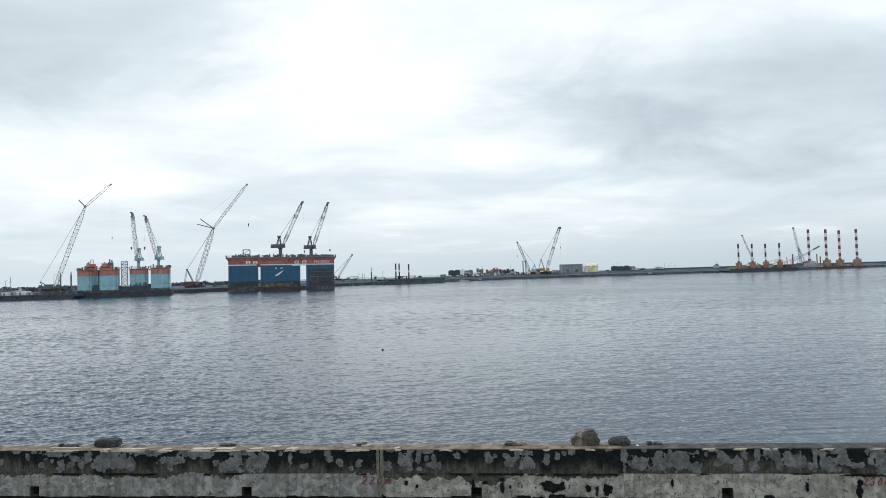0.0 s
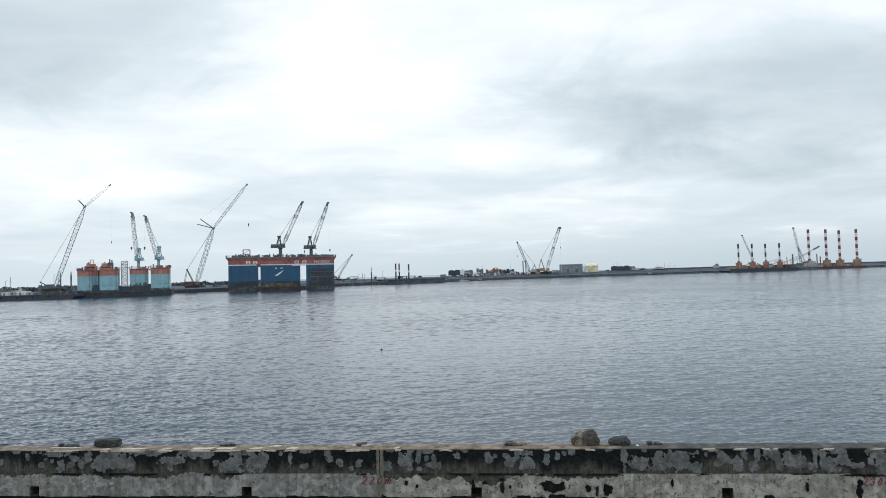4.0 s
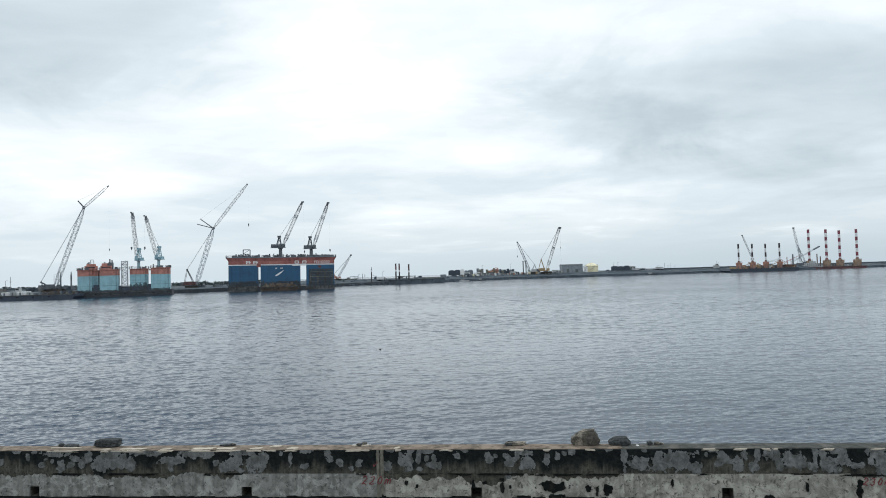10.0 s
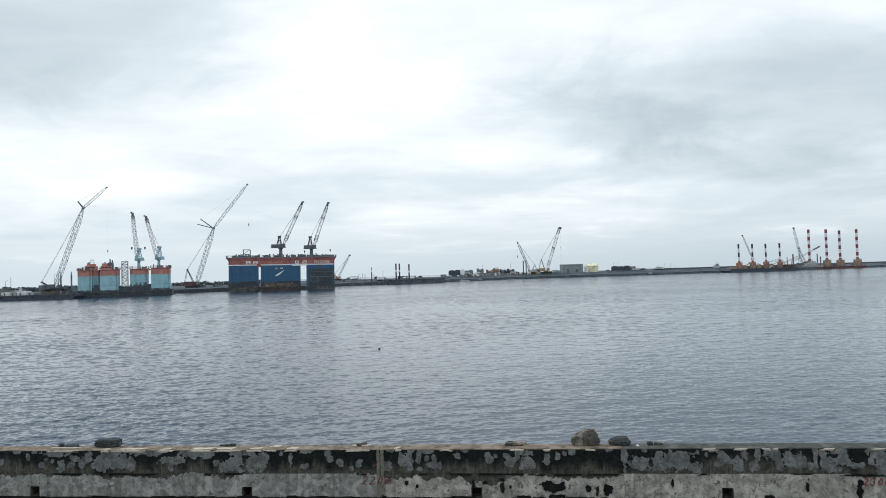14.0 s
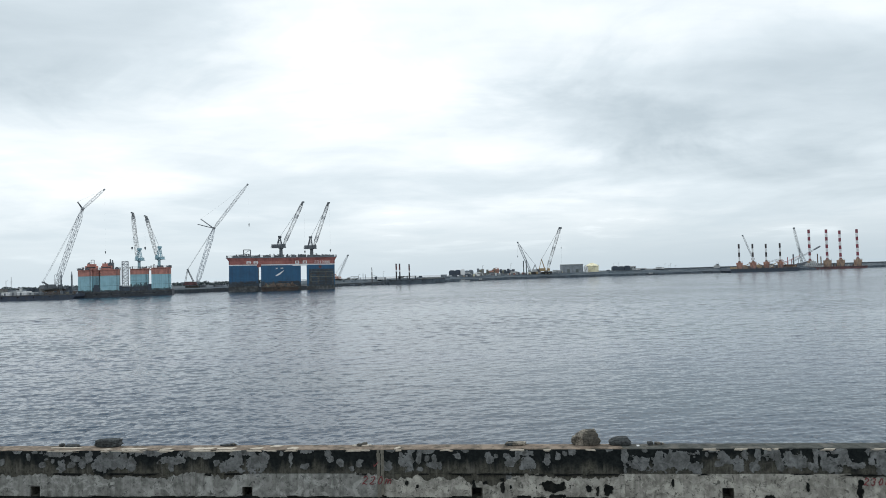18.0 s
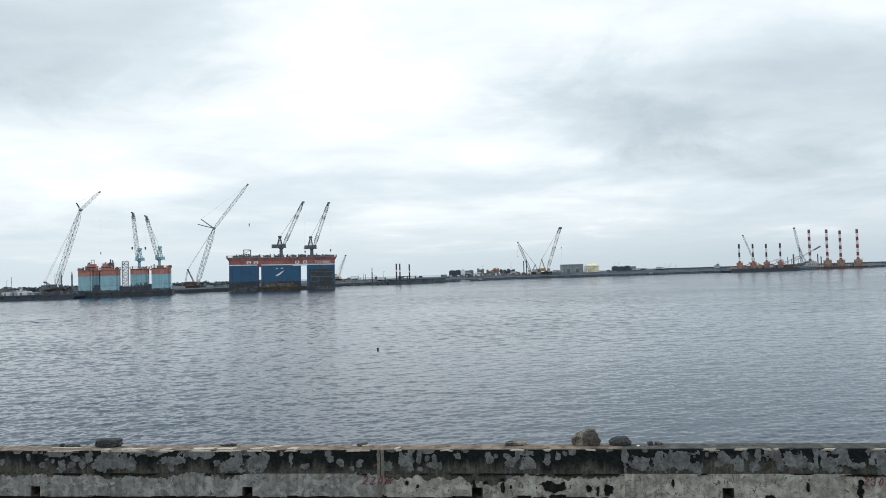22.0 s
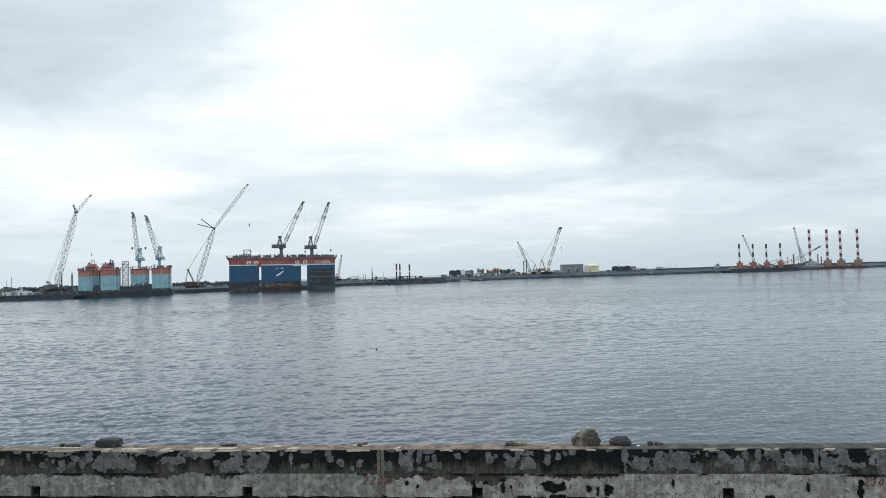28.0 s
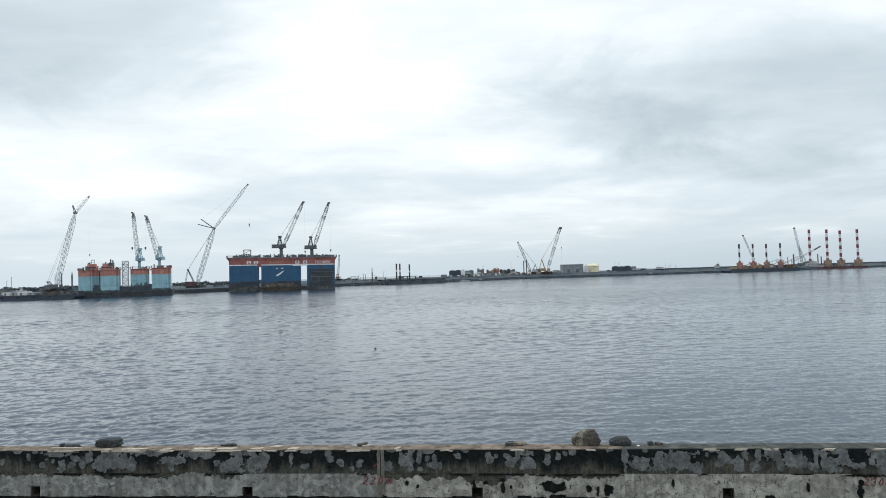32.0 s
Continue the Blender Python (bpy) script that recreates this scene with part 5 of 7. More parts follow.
teal_dock()
pedestal_crane(pose(-172.2, 371, 15.3), "teal pedestal crane with a white boom on the dock tower", (0.85, 4.2), (-1.3, 2.3, 4.7, 6.2), (0.3, 10.7), (-0.9, 5.6), (-3.2, 31.8), 12.4, CRANE_TEAL, LATTICE_WHITE, 1.5, True, ((0.84, 0.93),))
pedestal_crane(pose(-161.3, 372, 15.6), "teal pedestal crane with a white boom on the dock tower", (0.85, 4.2), (-1.3, 2.5, 4.7, 6.2), (0.4, 11.2), (-1.0, 5.6), (-7.1, 29.5), 12.0, CRANE_TEAL, LATTICE_WHITE, 1.5, True, ((0.84, 0.93),))


# ---- blue floating dock ----
def blue_dock():
    d = thing("floating_dock", pose(-128.6, 392, 0, 0, 0.7, 12.7), "large blue floating dock with a faded red upper works", "floating dock")
    part("pontoon", box(-0.4, 0.2, -4, 62.6, 26, 2.9), STEEL_DARK, d, "dark fouled pontoon under the towers")
    spans = ((0.0, 16.8, BLUE, 3.4), (18.5, 42.0, BLUE, 3.2), (45.6, 62.4, BLUE_FOUL, 2.9))
    for a, b, mat, zb in spans:
        s = Shape().box(a, 0, zb, b, 9.5, 15.75)
        t = part("tower", s, mat, d, "blue hull tower" if mat is BLUE else "blue hull tower covered with dark fouling")
        part("waterline_band", Shape().box(a - 0.15, -0.35, -2, b + 0.15, 9.6, zb), BOOT, t, "grey fouled waterline band")
        seams = Shape()
        for q in range(1, 6):
            seams.box(a, -0.035, zb + q * 2.05, b, 0, zb + q * 2.05 + 0.09)
        for q in range(1, int((b - a) / 3.7) + 1):
            seams.box(a + q * 3.7 - 0.06, -0.03, zb + 2.1, a + q * 3.7 + 0.06, 0, 15.7)
        part("plate_seam", seams, mat, t)
        part("white_stripe", box(a - 0.01, -0.05, 15.75, b + 0.01, 9.5, 16.35), WHITE, t)
        # black rubbing beams low on the plating, and fouling with an uneven upper edge
        for z, u0, u1 in ((zb + 0.5, 0.02, 0.99), (zb + 1.5, 0.30, 0.99), (zb + 2.4, 0.42, 0.97)):
            part("fender_beam", box(a + (b - a) * u0, -0.34, z, a + (b - a) * u1, 0, z + 0.42), STEEL_DARK, t)
        foul = Shape()
        for q in range(60):
            u0, u1 = a + (b - a) * q / 60, a + (b - a) * (q + 1) / 60
            foul.box(u0, -0.06, zb, u1, 0, zb + 2.6 + 1.6 * noise.noise(Vector((u0 * 0.35, zb * 3, a))) + 1.0 * noise.noise(Vector((u0 * 1.9, zb, a))))
        part("fouling_band", foul, BLUE_FOUL, t, "grey-blue fouling above the waterline")
        for q in range(3):
            u = a + (b - a) * (0.2 + 0.3 * q)
            part("mooring_chock", box(u - 0.5, -0.55, zb - 0.5, u + 0.5, -0.35, zb + 0.15), BOOT, t)
    for i in range(10):
        z = 3.5 + i * 0.98
        u = 0.8 * noise.noise(Vector((i * 2.7, 0, 5)))
        part("hull_strake", box(47.3 + abs(u), -0.14, z, 61.7 - 0.5 * abs(u), 0.0, z + 0.16 + 0.1 * (i % 2)), (BOOT, DARK_RUST, OLIVE)[i % 3], d)
    for i in range(7):
        x = 47.6 + i * 2.2
        part("foul_streak", box(x, -0.10, 3.3, x + 1.1, 0.0, 10.4 + 3.4 * noise.noise(Vector((i * 3.3, 7, 0)))), (BOOT, BLUE_FOUL)[i % 2], d, "brown-grey fouling running down the plating")
    for x0, x1 in ((45.6, 46.9), (61.8, 62.4)):
        part("corner_column", box(x0, -0.17, 2.9, x1, 0.0, 15.74), BLUE, d, "plain blue corner column")
    part("blue_belt", box(46.9, -0.05, 13.3, 61.8, 0.0, 15.74), BLUE, d)
    part("girder_bracket", box(16.2, -0.2, 14.7, 18.6, 0.6, 16.4), REDCAP, d)
    part("crest_plate", Shape().rod((53.6, -0.16, 14.6), (53.6, -0.05, 14.6), 0.95, 14), HULL_RED, d, "round dull red crest plate")
    # upper works: one girder over all towers, flared at the ends
    g = Shape().box(-0.05, -0.1, 16.35, 62.45, 9.6, 18.4)
    g.quad_prism([(-0.05, -0.1, 18.4), (62.45, -0.1, 18.4), (62.45, 9.6, 18.4), (-0.05, 9.6, 18.4)], [(-1.5, -0.5, 20.3), (63.6, -0.5, 20.3), (63.6, 10.0, 20.3), (-1.5, 10.0, 20.3)])
    part("deck_edge", box(-1.6, -0.6, 20.3, 63.7, 10.1, 20.7), TANK_BLUE, d, "bluish grey deck edge")
    part("upper_girder", g, REDCAP, d, "faded red painted girder with letters")
    part("girder_lip", Shape().box(37.0, -0.14, 15.3, 46.4, 0, 16.4), WHITE, d)
    part("guard_rail", Shape().rail([(-1.5, 10, 20.7), (-1.5, -0.5, 20.7), (63.6, -0.5, 20.7), (63.6, 10, 20.7)], 1.1, 1.6, 0.08), CRANE_GREY, d)
    deck_gear(d, 0, 62, 0.2, 4.0, 20.7, 41, 60)
    deck_gear(d, 0, 62, 1, 8.5, 20.7, 43, 24, BOOT)
    # deck frame
    fr = Shape()
    for x in (8.2, 12.2):
        for y in (3, 6):
            fr.beam((x, y, 20.7), (x, y, 25.4), 0.26)
    for z in (22.8, 25.4):
        for y in (3, 6):
            fr.beam((8.2, y, z), (12.2, y, z), 0.24)
        for x in (8.2, 12.2):
            fr.beam((x, 3, z), (x, 6, z), 0.2)
    fr.beam((8.2, 3, 22.8), (12.2, 3, 25.4), 0.18).beam((5.2, 3, 21.9), (8.2, 3, 22.8), 0.18).box(5.0, 2, 20.7, 14.0, 7, 21.2)
    part("winch_frame", fr, CRANE_GREY, d)
    # lettering, too small to read: blocks of its size and colour
    for a, n, w, mat in ((10.2, 1, 2.5, WHITE), (14.3, 1, 2.5, WHITE), (23.6, 4, 1.5, ORANGE), (38.6, 1, 2.5, WHITE), (43.2, 1, 2.5, WHITE)):
        for i in range(n):
            x = a + i * w * 1.28
            s = Shape()
            s.box(x, -0.155, 16.6, x + w * 0.18, -0.1, 18.38).box(x + w * 0.76, -0.155, 16.6, x + w * 0.94, -0.1, 18.38)
            s.box(x + w * 0.18, -0.155, 18.05, x + w * 0.76, -0.1, 18.38).box(x + w * 0.18, -0.155, 16.6, x + w * 0.76, -0.1, 16.9)
            s.box(x - 0.12, -0.158, 17.35, x + w * 1.05, -0.1, 17.66)
            part("letter_block", s, mat, d)
    font = bpy.data.curves.new("dock_number", "FONT")
    font.body, font.size, font.extrude, font.space_character = "FD10000", 2.35, 0.03, 1.1
    tmp = new("dock_number", font)
    bpy.context.view_layer.update()
    letters = new("dock_number", bpy.data.meshes.new_from_object(tmp))
    bpy.data.objects.remove(tmp)
    letters.data.materials.append(WHITE)
    letters.parent = d
    letters.matrix_basis = pose(50.2, -0.14, 16.65, 90)
    tagged(letters, "white painted dock number")
    # white swoosh emblem
    em = Shape()
    pts = []
    for i in range(13):
        u = i / 12
        pts.append((27.0 + 5.0 * u, 9.4 + 3.2 * u ** 1.5, 0.15 + 1.0 * math.sin(math.pi * u ** 0.8) ** 0.9))
    for (x0, z0, t0), (x1, z1, t1) in zip(pts, pts[1:]):
        em.quad_prism([(x0, -0.09, z0 - t0 * 0.4), (x1, -0.09, z1 - t1 * 0.4), (x1, -0.02, z1 - t1 * 0.4), (x0, -0.02, z0 - t0 * 0.4)],
                      [(x0, -0.09, z0 + t0 * 0.6), (x1, -0.09, z1 + t1 * 0.6), (x1, -0.02, z1 + t1 * 0.6), (x0, -0.02, z0 + t0 * 0.6)])
    em.box(27.2, -0.09, 13.6, 28.2, -0.02, 14.2).box(30.0, -0.09, 13.7, 31.6, -0.02, 14.2)
    part("emblem", em, WHITE, d, "white swoosh emblem on blue plating")


blue_dock()
pedestal_crane(pose(-99.8, 403, 20.4), "dark grey pedestal crane with a raised boom on the dock", (1.15, 5.2), (-5.4, 2.6, 5.9, 7.9), (-0.6, 12.2), (1.9, 7.8), (14.0, 33.4), 3.6, CRANE_GREY, LATTICE_WHITE, 1.7)
pedestal_crane(pose(-81.8, 407, 20.1), "dark grey pedestal crane with a steep boom on the dock", (1.15, 4.9), (-4.2, 2.8, 5.2, 7.2), (-0.5, 11.9), (1.75, 7.1), (11.0, 33.2), 4.4, CRANE_GREY, LATTICE_WHITE, 1.7)


# ---- barges ----
def barge(name, m, length, beam, height, label, mat=STEEL_DARK, rake=2.5):
    b = thing(name, m, label, "barge")
    s = Shape()
    prof = [(rake, -1.5), (length - rake, -1.5), (length, height * 0.5), (length, height), (0, height), (0, height * 0.5)]
    s.quad_prism([(x, beam, z) for x, z in prof], [(x, 0, z) for x, z in prof])
    part("hull", s, mat, b)
    part("rubbing_strake", Shape().box(-0.05, -0.25, height - 0.5, length + 0.05, 0, height - 0.2), BOOT, b)
    for i in range(max(2, int(length / 8))):
        x = 2.0 + i * 8.0
        part("tyre_fender", Shape().rod((x, -0.5, height - 1.1), (x, -0.25, height - 1.1), 0.32, 10), RUBBER, b)
    for x in (1.2, length * 0.5, length - 1.6):
        part("bollard", Shape().rod((x, 0.6, height), (x, 0.6, height + 0.6), 0.2, 8).rod((x + 0.6, 0.6, height), (x + 0.6, 0.6, height + 0.6), 0.2, 8), BOOT, b)
    return b


wb = barge("work_barge", pose(-231.8, 341, 0, 0, 0, 4), 38.5, 11, 2.7, "bluish black flat work barge with pale deck lockers", HULL_BLUE)
for i, (x, w, h, mat) in enumerate(((0.6, 4.2, 1.6, WHITE), (5.0, 3.2, 2.0, PALE), (8.4, 5.0, 1.8, WHITE), (13.6, 3.4, 1.3, PALE), (17.4, 2.6, 1.1, TANK_BLUE))):
    lk = part("deck_locker", Shape().box(x, 2, 2.7, x + w, 6.5, 2.7 + h).box(x - 0.1, 1.9, 2.7 + h, x + w + 0.1, 6.6, 2.8 + h), mat, wb)
    part("locker_door", box(x + w * 0.3, 1.96, 2.75, x + w * 0.3 + 0.8, 2.0, 2.7 + h * 0.8), CRANE_GREY, lk)
part("wheelhouse", Shape().box(7.2, 3, 4.7, 9.2, 5.5, 6.4).box(7.0, 2.8, 6.4, 9.4, 5.7, 6.55), PALE, wb)
part("wheelhouse_window", box(7.4, 2.95, 5.4, 9.0, 3.0, 6.1), GLASS_DARK, wb)
part("light_mast", Shape().rod((4.4, 4, 2.7), (4.4, 4, 12.4), 0.1, 5).beam((3.6, 4, 9.8), (5.2, 4, 9.8), 0.1), CRANE_GREY, wb)
part("deck_rail", Shape().rail([(0.2, 0.3, 2.7), (39.0, 0.3, 2.7)], 1.0, 1.8, 0.06), CRANE_GREY, wb)
deck_gear(wb, 20, 38, 1, 9, 2.7, 9, 12, DARK_RUST)
rng = random.Random(77)
for i in range(14):
    x, w, h = 17.0 + i * 1.55, rng.uniform(1.0, 2.4), rng.uniform(0.6, 1.9)
    part("deck_stack", Shape().box(x, 6.5, 2.7, x + w, 8.5, 2.7 + h).box(x + 0.1, 6.3, 2.7, x + w * 0.5, 6.5, 2.7 + h * 0.6), (NAVY, DARK_RUST, TANK_BLUE, STEEL_DARK, OLIVE)[i % 5], wb, "dark stacked gear on the barge deck")
for i in range(9):
    part("hull_panel_line", box(1.5 + i * 4.2, -0.06, 0.4, 1.62 + i * 4.2, 0, 2.1), BOOT, wb)
part("deck_edge", box(0.0, -0.08, 2.5, 38.5, 0.0, 2.72), BOOT, wb, "worn grey deck edge")

rb = barge("rusty_barge", pose(-109.0, 391.6, 0, 0, 0, 12.7), 21.5, 4.2, 2.6, "rusty brown cargo barge moored beside the dock", DARK_RUST, 1.2)
cargo = Shape()
crest = [2.7 + (1.6 + 1.5 * noise.noise(Vector((i * 0.33, 2, 0))) + 0.7 * noise.noise(Vector((i * 1.1, 5, 0)))) * min(1.0, i / 5.0, (44 - i) / 6.0) for i in range(45)]
for i in range(44):
    x0, x1 = 0.5 + i * 0.46, 0.5 + (i + 1) * 0.46
    cargo.quad_prism([(x0, 0.3, 2.6), (x0, 3.9, 2.6), (x0, 2.8, crest[i]), (x0, 1.4, crest[i] + 0.2)], [(x1, 0.3, 2.6), (x1, 3.9, 2.6), (x1, 2.8, crest[i + 1]), (x1, 1.4, crest[i + 1] + 0.2)])
for i, (x, w, h) in enumerate(((3.0, 1.6, 1.2), (8.4, 2.2, 0.9), (13.2, 1.4, 1.5), (17.0, 2.4, 1.0))):
    part("scrap_box", box(x, 0.2, 2.6, x + w, 0.7, 2.6 + h), (OLIVE, DARK_RUST, BOOT, SCRAP)[i], rb)
part("cargo_heap", cargo, SCRAP, rb, "brown heaped scrap cargo")

barge("low_pontoon", pose(-238.5, 352, 0, 0, 0, 0), 6.0, 5, 1.6, "small dark red pontoon", CRANE_RED, 0.8)


# ---- jack-up platforms ----
def banded_leg(parent, x, y, z0, z1, r, bands, mat_a, mat_b, taper_z):
    """A tubular leg painted in bands; each band is a collar of its own."""
    leg = part("leg", Shape().rod((x, y, z0 - 2), (x, y, z1), r, 14), mat_b, parent)
    for a, b in bands:
        part("band", Shape().rod((x, y, a), (x, y, b), r * 1.03, 14), mat_a, leg)
    return leg


def leg_house(parent, x, y, z0, z1, w, mat):
    h = part("leg_house", Shape().taper(x - w, y - w, x + w, y + w, z0, z0 + (z1 - z0) * 0.6, 0.25).box(x - w - 0.35, y - w - 0.35, z0 + (z1 - z0) * 0.6, x + w + 0.35, y + w + 0.35, z1 - 0.5)
             .box(x - w * 0.55, y - w * 0.55, z1 - 0.5, x + w * 0.55, y + w * 0.55, z1 + 0.5), mat, parent)
    part("jack_frame", Shape().beam((x - w, y - w - 0.1, z0), (x - w * 0.4, y - w - 0.1, z1 - 0.6), 0.3).beam((x + w, y - w - 0.1, z0), (x + w * 0.4, y - w - 0.1, z1 - 0.6), 0.3), CRANE_GREY, h)
    part("guard_rail", Shape().rail([(x - w - 0.3, y - w - 0.3, z1 - 0.5), (x + w + 0.3, y - w - 0.3, z1 - 0.5)], 1.0, 1.2, 0.07), CRANE_GREY, h)


def small_platform():
    p = thing("jack_up_platform", pose(256.9, 588, 0), "jack-up work platform with four black and white legs", "platform", "jack-up platforms")
    s = Shape()
    prof = [(2, -1.5), (59, -1.5), (61, 1.4), (61, 3.2), (0, 3.2), (-1, 1.4)]
    s.quad_prism([(x, 22, z) for x, z in prof], [(x, 0, z) for x, z in prof])
    part("hull", s, NAVY, p, "dark navy platform hull")
    part("rubbing_strake", box(-0.5, -0.25, 2.3, 61.2, 0, 2.6), BOOT, p)
    for x, dz in ((8.9, 0.2), (21.2, 0.0), (33.2, -0.3), (45.8, -0.1)):
        leg_house(p, x, 3.5, 3.2, 9.2, 1.7 if x < 30 else 1.55, LEG_ORANGE)
        banded_leg(p, x, 3.5, 0, 25.3 + dz, 0.76, ((21.2 + dz, 25.32 + dz), (13.6 + dz, 17.6 + dz), (9.0, 10.3)), BAND_BLACK, WHITE, 0)
    part("deckhouse", Shape().box(12.8, 5, 3.2, 17.4, 12, 5.2).box(13.6, 6, 5.2, 16.2, 11, 6.4), TAN, p, "tan deckhouse")
    part("deckhouse", Shape().box(25.2, 5, 3.2, 29.6, 12, 5.2).box(26.4, 6, 5.2, 28.4, 10, 6.6), CRANE_YELLOW, p, "yellow deckhouse")
    part("deckhouse", Shape().box(37.0, 5, 3.2, 42.0, 12, 5.4).box(38.2, 6, 5.4, 40.6, 10, 7.0), TANK_BLUE, p, "bluish grey deckhouse")
    part("deckhouse", box(36.2, 3.2, 3.2, 38.6, 4.6, 5.4), WHITE, p, "small white deck cabin")
    for x0, x1, h0, h1 in ((11.4, 18.6, 4.4, 8.6), (24.4, 17.0, 4.2, 9.0), (30.6, 25.0, 4.6, 7.6), (36.0, 43.4, 4.8, 8.6), (47.2, 52.0, 8.0, 4.6)):
        part("stay_beam", Shape().beam((x0, 2.2, h0), (x1, 2.4, h1), 0.42).beam((x0, 2.2, 3.2), (x0, 2.2, h0), 0.3).beam((x1, 2.4, 3.2), (x1, 2.4, h1), 0.2), TAN if x0 < 31 else CRANE_YELLOW, p)
    part("yellow_locker", box(1.4, 2, 3.2, 5.6, 6, 4.8), CRANE_YELLOW, p)
    part("pipe_rack", Shape().box(49.6, 2, 3.2, 59.4, 8, 5.2).rail([(49.6, 1.9, 5.2), (59.4, 1.9, 5.2)], 1.0, 1.4, 0.08), RUST, p)
    part("deck_rail", Shape().rail([(0, 0.2, 3.2), (61, 0.2, 3.2)], 1.1, 1.8, 0.07), CRANE_GREY, p)
    part("pile_gantry", Shape().beam((52.5, 4, 5.2), (52.5, 4, 12.6), 0.5).beam((56, 4, 5.2), (56, 4, 10.4), 0.4).beam((48, 4, 9.6), (53.6, 4, 7.0), 0.25).beam((42.0, 5, 8.6), (48.5, 5, 10.6), 0.25), CRANE_RED, p)
    deck_gear(p, 1, 60, 1, 9, 3.2, 15, 18, CRANE_YELLOW)
    deck_gear(p, 1, 60, 1, 9, 3.2, 19, 14, RUST)
    c = part("deck_crane", Shape().rod((23.2, 8, 3.2), (23.2, 8, 11.0), 0.7, 10).box(22.4, 6.8, 11.0, 24.2, 9.2, 12.4), CRANE_GREY, p, "grey deck crane with a raised lattice boom")
    part("crane_boom", Shape().lattice((23.0, 8, 12.6), (14.9, 8, 33.4), 0.95, 16, 0.085, 0.4).box(14.3, 7.6, 32.6, 15.5, 8.4, 33.8), CRANE_GREY, c)
    part("derrick_boom", Shape().lattice((33.6, 6, 7.6), (47.5, 6, 11.4), 0.8, 9, 0.07), LATTICE, p)


def big_platform():
    p = thing("jack_up_platform", pose(344.9, 638, 0), "jack-up platform with four tall red and white banded legs", "platform", "jack-up platforms")
    s = Shape()
    prof = [(1, -1.5), (64, -1.5), (66, 1.0), (66, 2.4), (0, 2.4), (-0.6, 1.2)]
    s.quad_prism([(x, 26, z) for x, z in prof], [(x, 0, z) for x, z in prof])
    part("hull", s, HULL_RED, p, "dull red platform hull")
    part("rubbing_strake", box(-0.5, -0.25, 1.7, 66.2, 0, 2.0), BOOT, p)
    for x, y, top in ((16.4, 11, 39.4), (29.2, 3.5, 38.7), (42.2, 3.5, 37.3), (59.0, 3.5, 38.0)):
        leg_house(p, x, y, 1.6 if y < 9 else 2.4, 9.0, 2.25 if y < 9 else 1.9, TAN)
        banded_leg(p, x, y, 0, top, 1.12, tuple((top - 3.6 - i * 7.35, top + 0.02 - i * 7.35) for i in range(4)) + ((8.6, 10.6),), BAND_RED, WHITE, 0)
    h = part("deckhouse", Shape().box(6.0, 2, 2.4, 24.6, 10, 4.4).box(9.0, 3, 4.4, 19.6, 9, 6.2).box(14.5, 3.6, 6.2, 18.5, 8, 8.0), PALE, p, "pale grey accommodation block")
    for i in range(9):
        part("window", box(7.0 + i * 1.8, 1.95, 3.1, 7.8 + i * 1.8, 2.0, 3.8), GLASS_DARK, h)
    for i in range(5):
        part("window", box(9.6 + i * 2.0, 2.95, 4.9, 10.6 + i * 2.0, 3.0, 5.6), GLASS_DARK, h)
    part("funnel", Shape().rod((-1.5, 8, 2.4), (-1.5, 8, 15.5), 0.7, 10), CRANE_GREY, p)
    part("funnel", Shape().rod((20.6, 5, 4.4), (20.6, 5, 15.0), 0.5, 10), RUST, p)
    part("funnel", Shape().rod((23.8, 5, 4.4), (23.8, 5, 12.5), 0.5, 10), RUST, p)
    c = part("deck_crane", Shape().rod((6.4, 9, 2.4), (6.4, 9, 4.6), 1.6, 10), TANK_BLUE, p, "grey deck crane with a steep lattice boom")
    part("crane_boom", Shape().lattice((7.6, 9, 6.4), (0.9, 9, 41.2), 1.6, 24, 0.11, 0.5).box(0.2, 8.4, 40.4, 1.7, 9.6, 41.8), CRANE_GREY, c)
    part("crane_mast", Shape().lattice((11.6, 9, 6.2), (4.7, 9, 22.6), 1.0, 12, 0.10, 0.7), BOOM_DARK, c)
    part("crane_gantry", Shape().beam((5.6, 8.5, 6.2), (4.8, 8.6, 21.4), 0.28).beam((8.8, 8.5, 6.2), (4.9, 8.6, 15.0), 0.3).beam((3.4, 8.5, 6.2), (4.2, 8.6, 12.0), 0.3), CRANE_GREY, c)
    part("machine_house", Shape().box(3.0, 7.4, 4.6, 12.6, 10.6, 6.6).box(9.4, 7.8, 6.6, 12.0, 10.2, 7.8), CRANE_GREY, c, "dark machine house")
    part("derrick_boom", Shape().lattice((-6.8, 1.5, 7.6), (20.4, 1.5, 21.8), 1.0, 18, 0.08, 0.5), BOOM_DARK, p)
    part("derrick_head", Shape().beam((15.6, 1.5, 19.3), (21.6, 1.5, 22.4), 1.1), CRANE_GREY, p)
    part("derrick_boom", Shape().lattice((-12.0, 6, 7.0), (4.0, 6, 14.0), 0.7, 9, 0.06, 0.5), CRANE_RED, p)
    part("deck_rail", Shape().rail([(0, 0.2, 2.4), (66, 0.2, 2.4)], 1.1, 1.8, 0.07), CRANE_GREY, p)
    deck_gear(p, 1, 65, 1, 9, 2.4, 33, 22, RUST)
    deck_gear(p, 22, 65, 1, 9, 2.4, 35, 14, PALE)


small_platform()
big_platform()


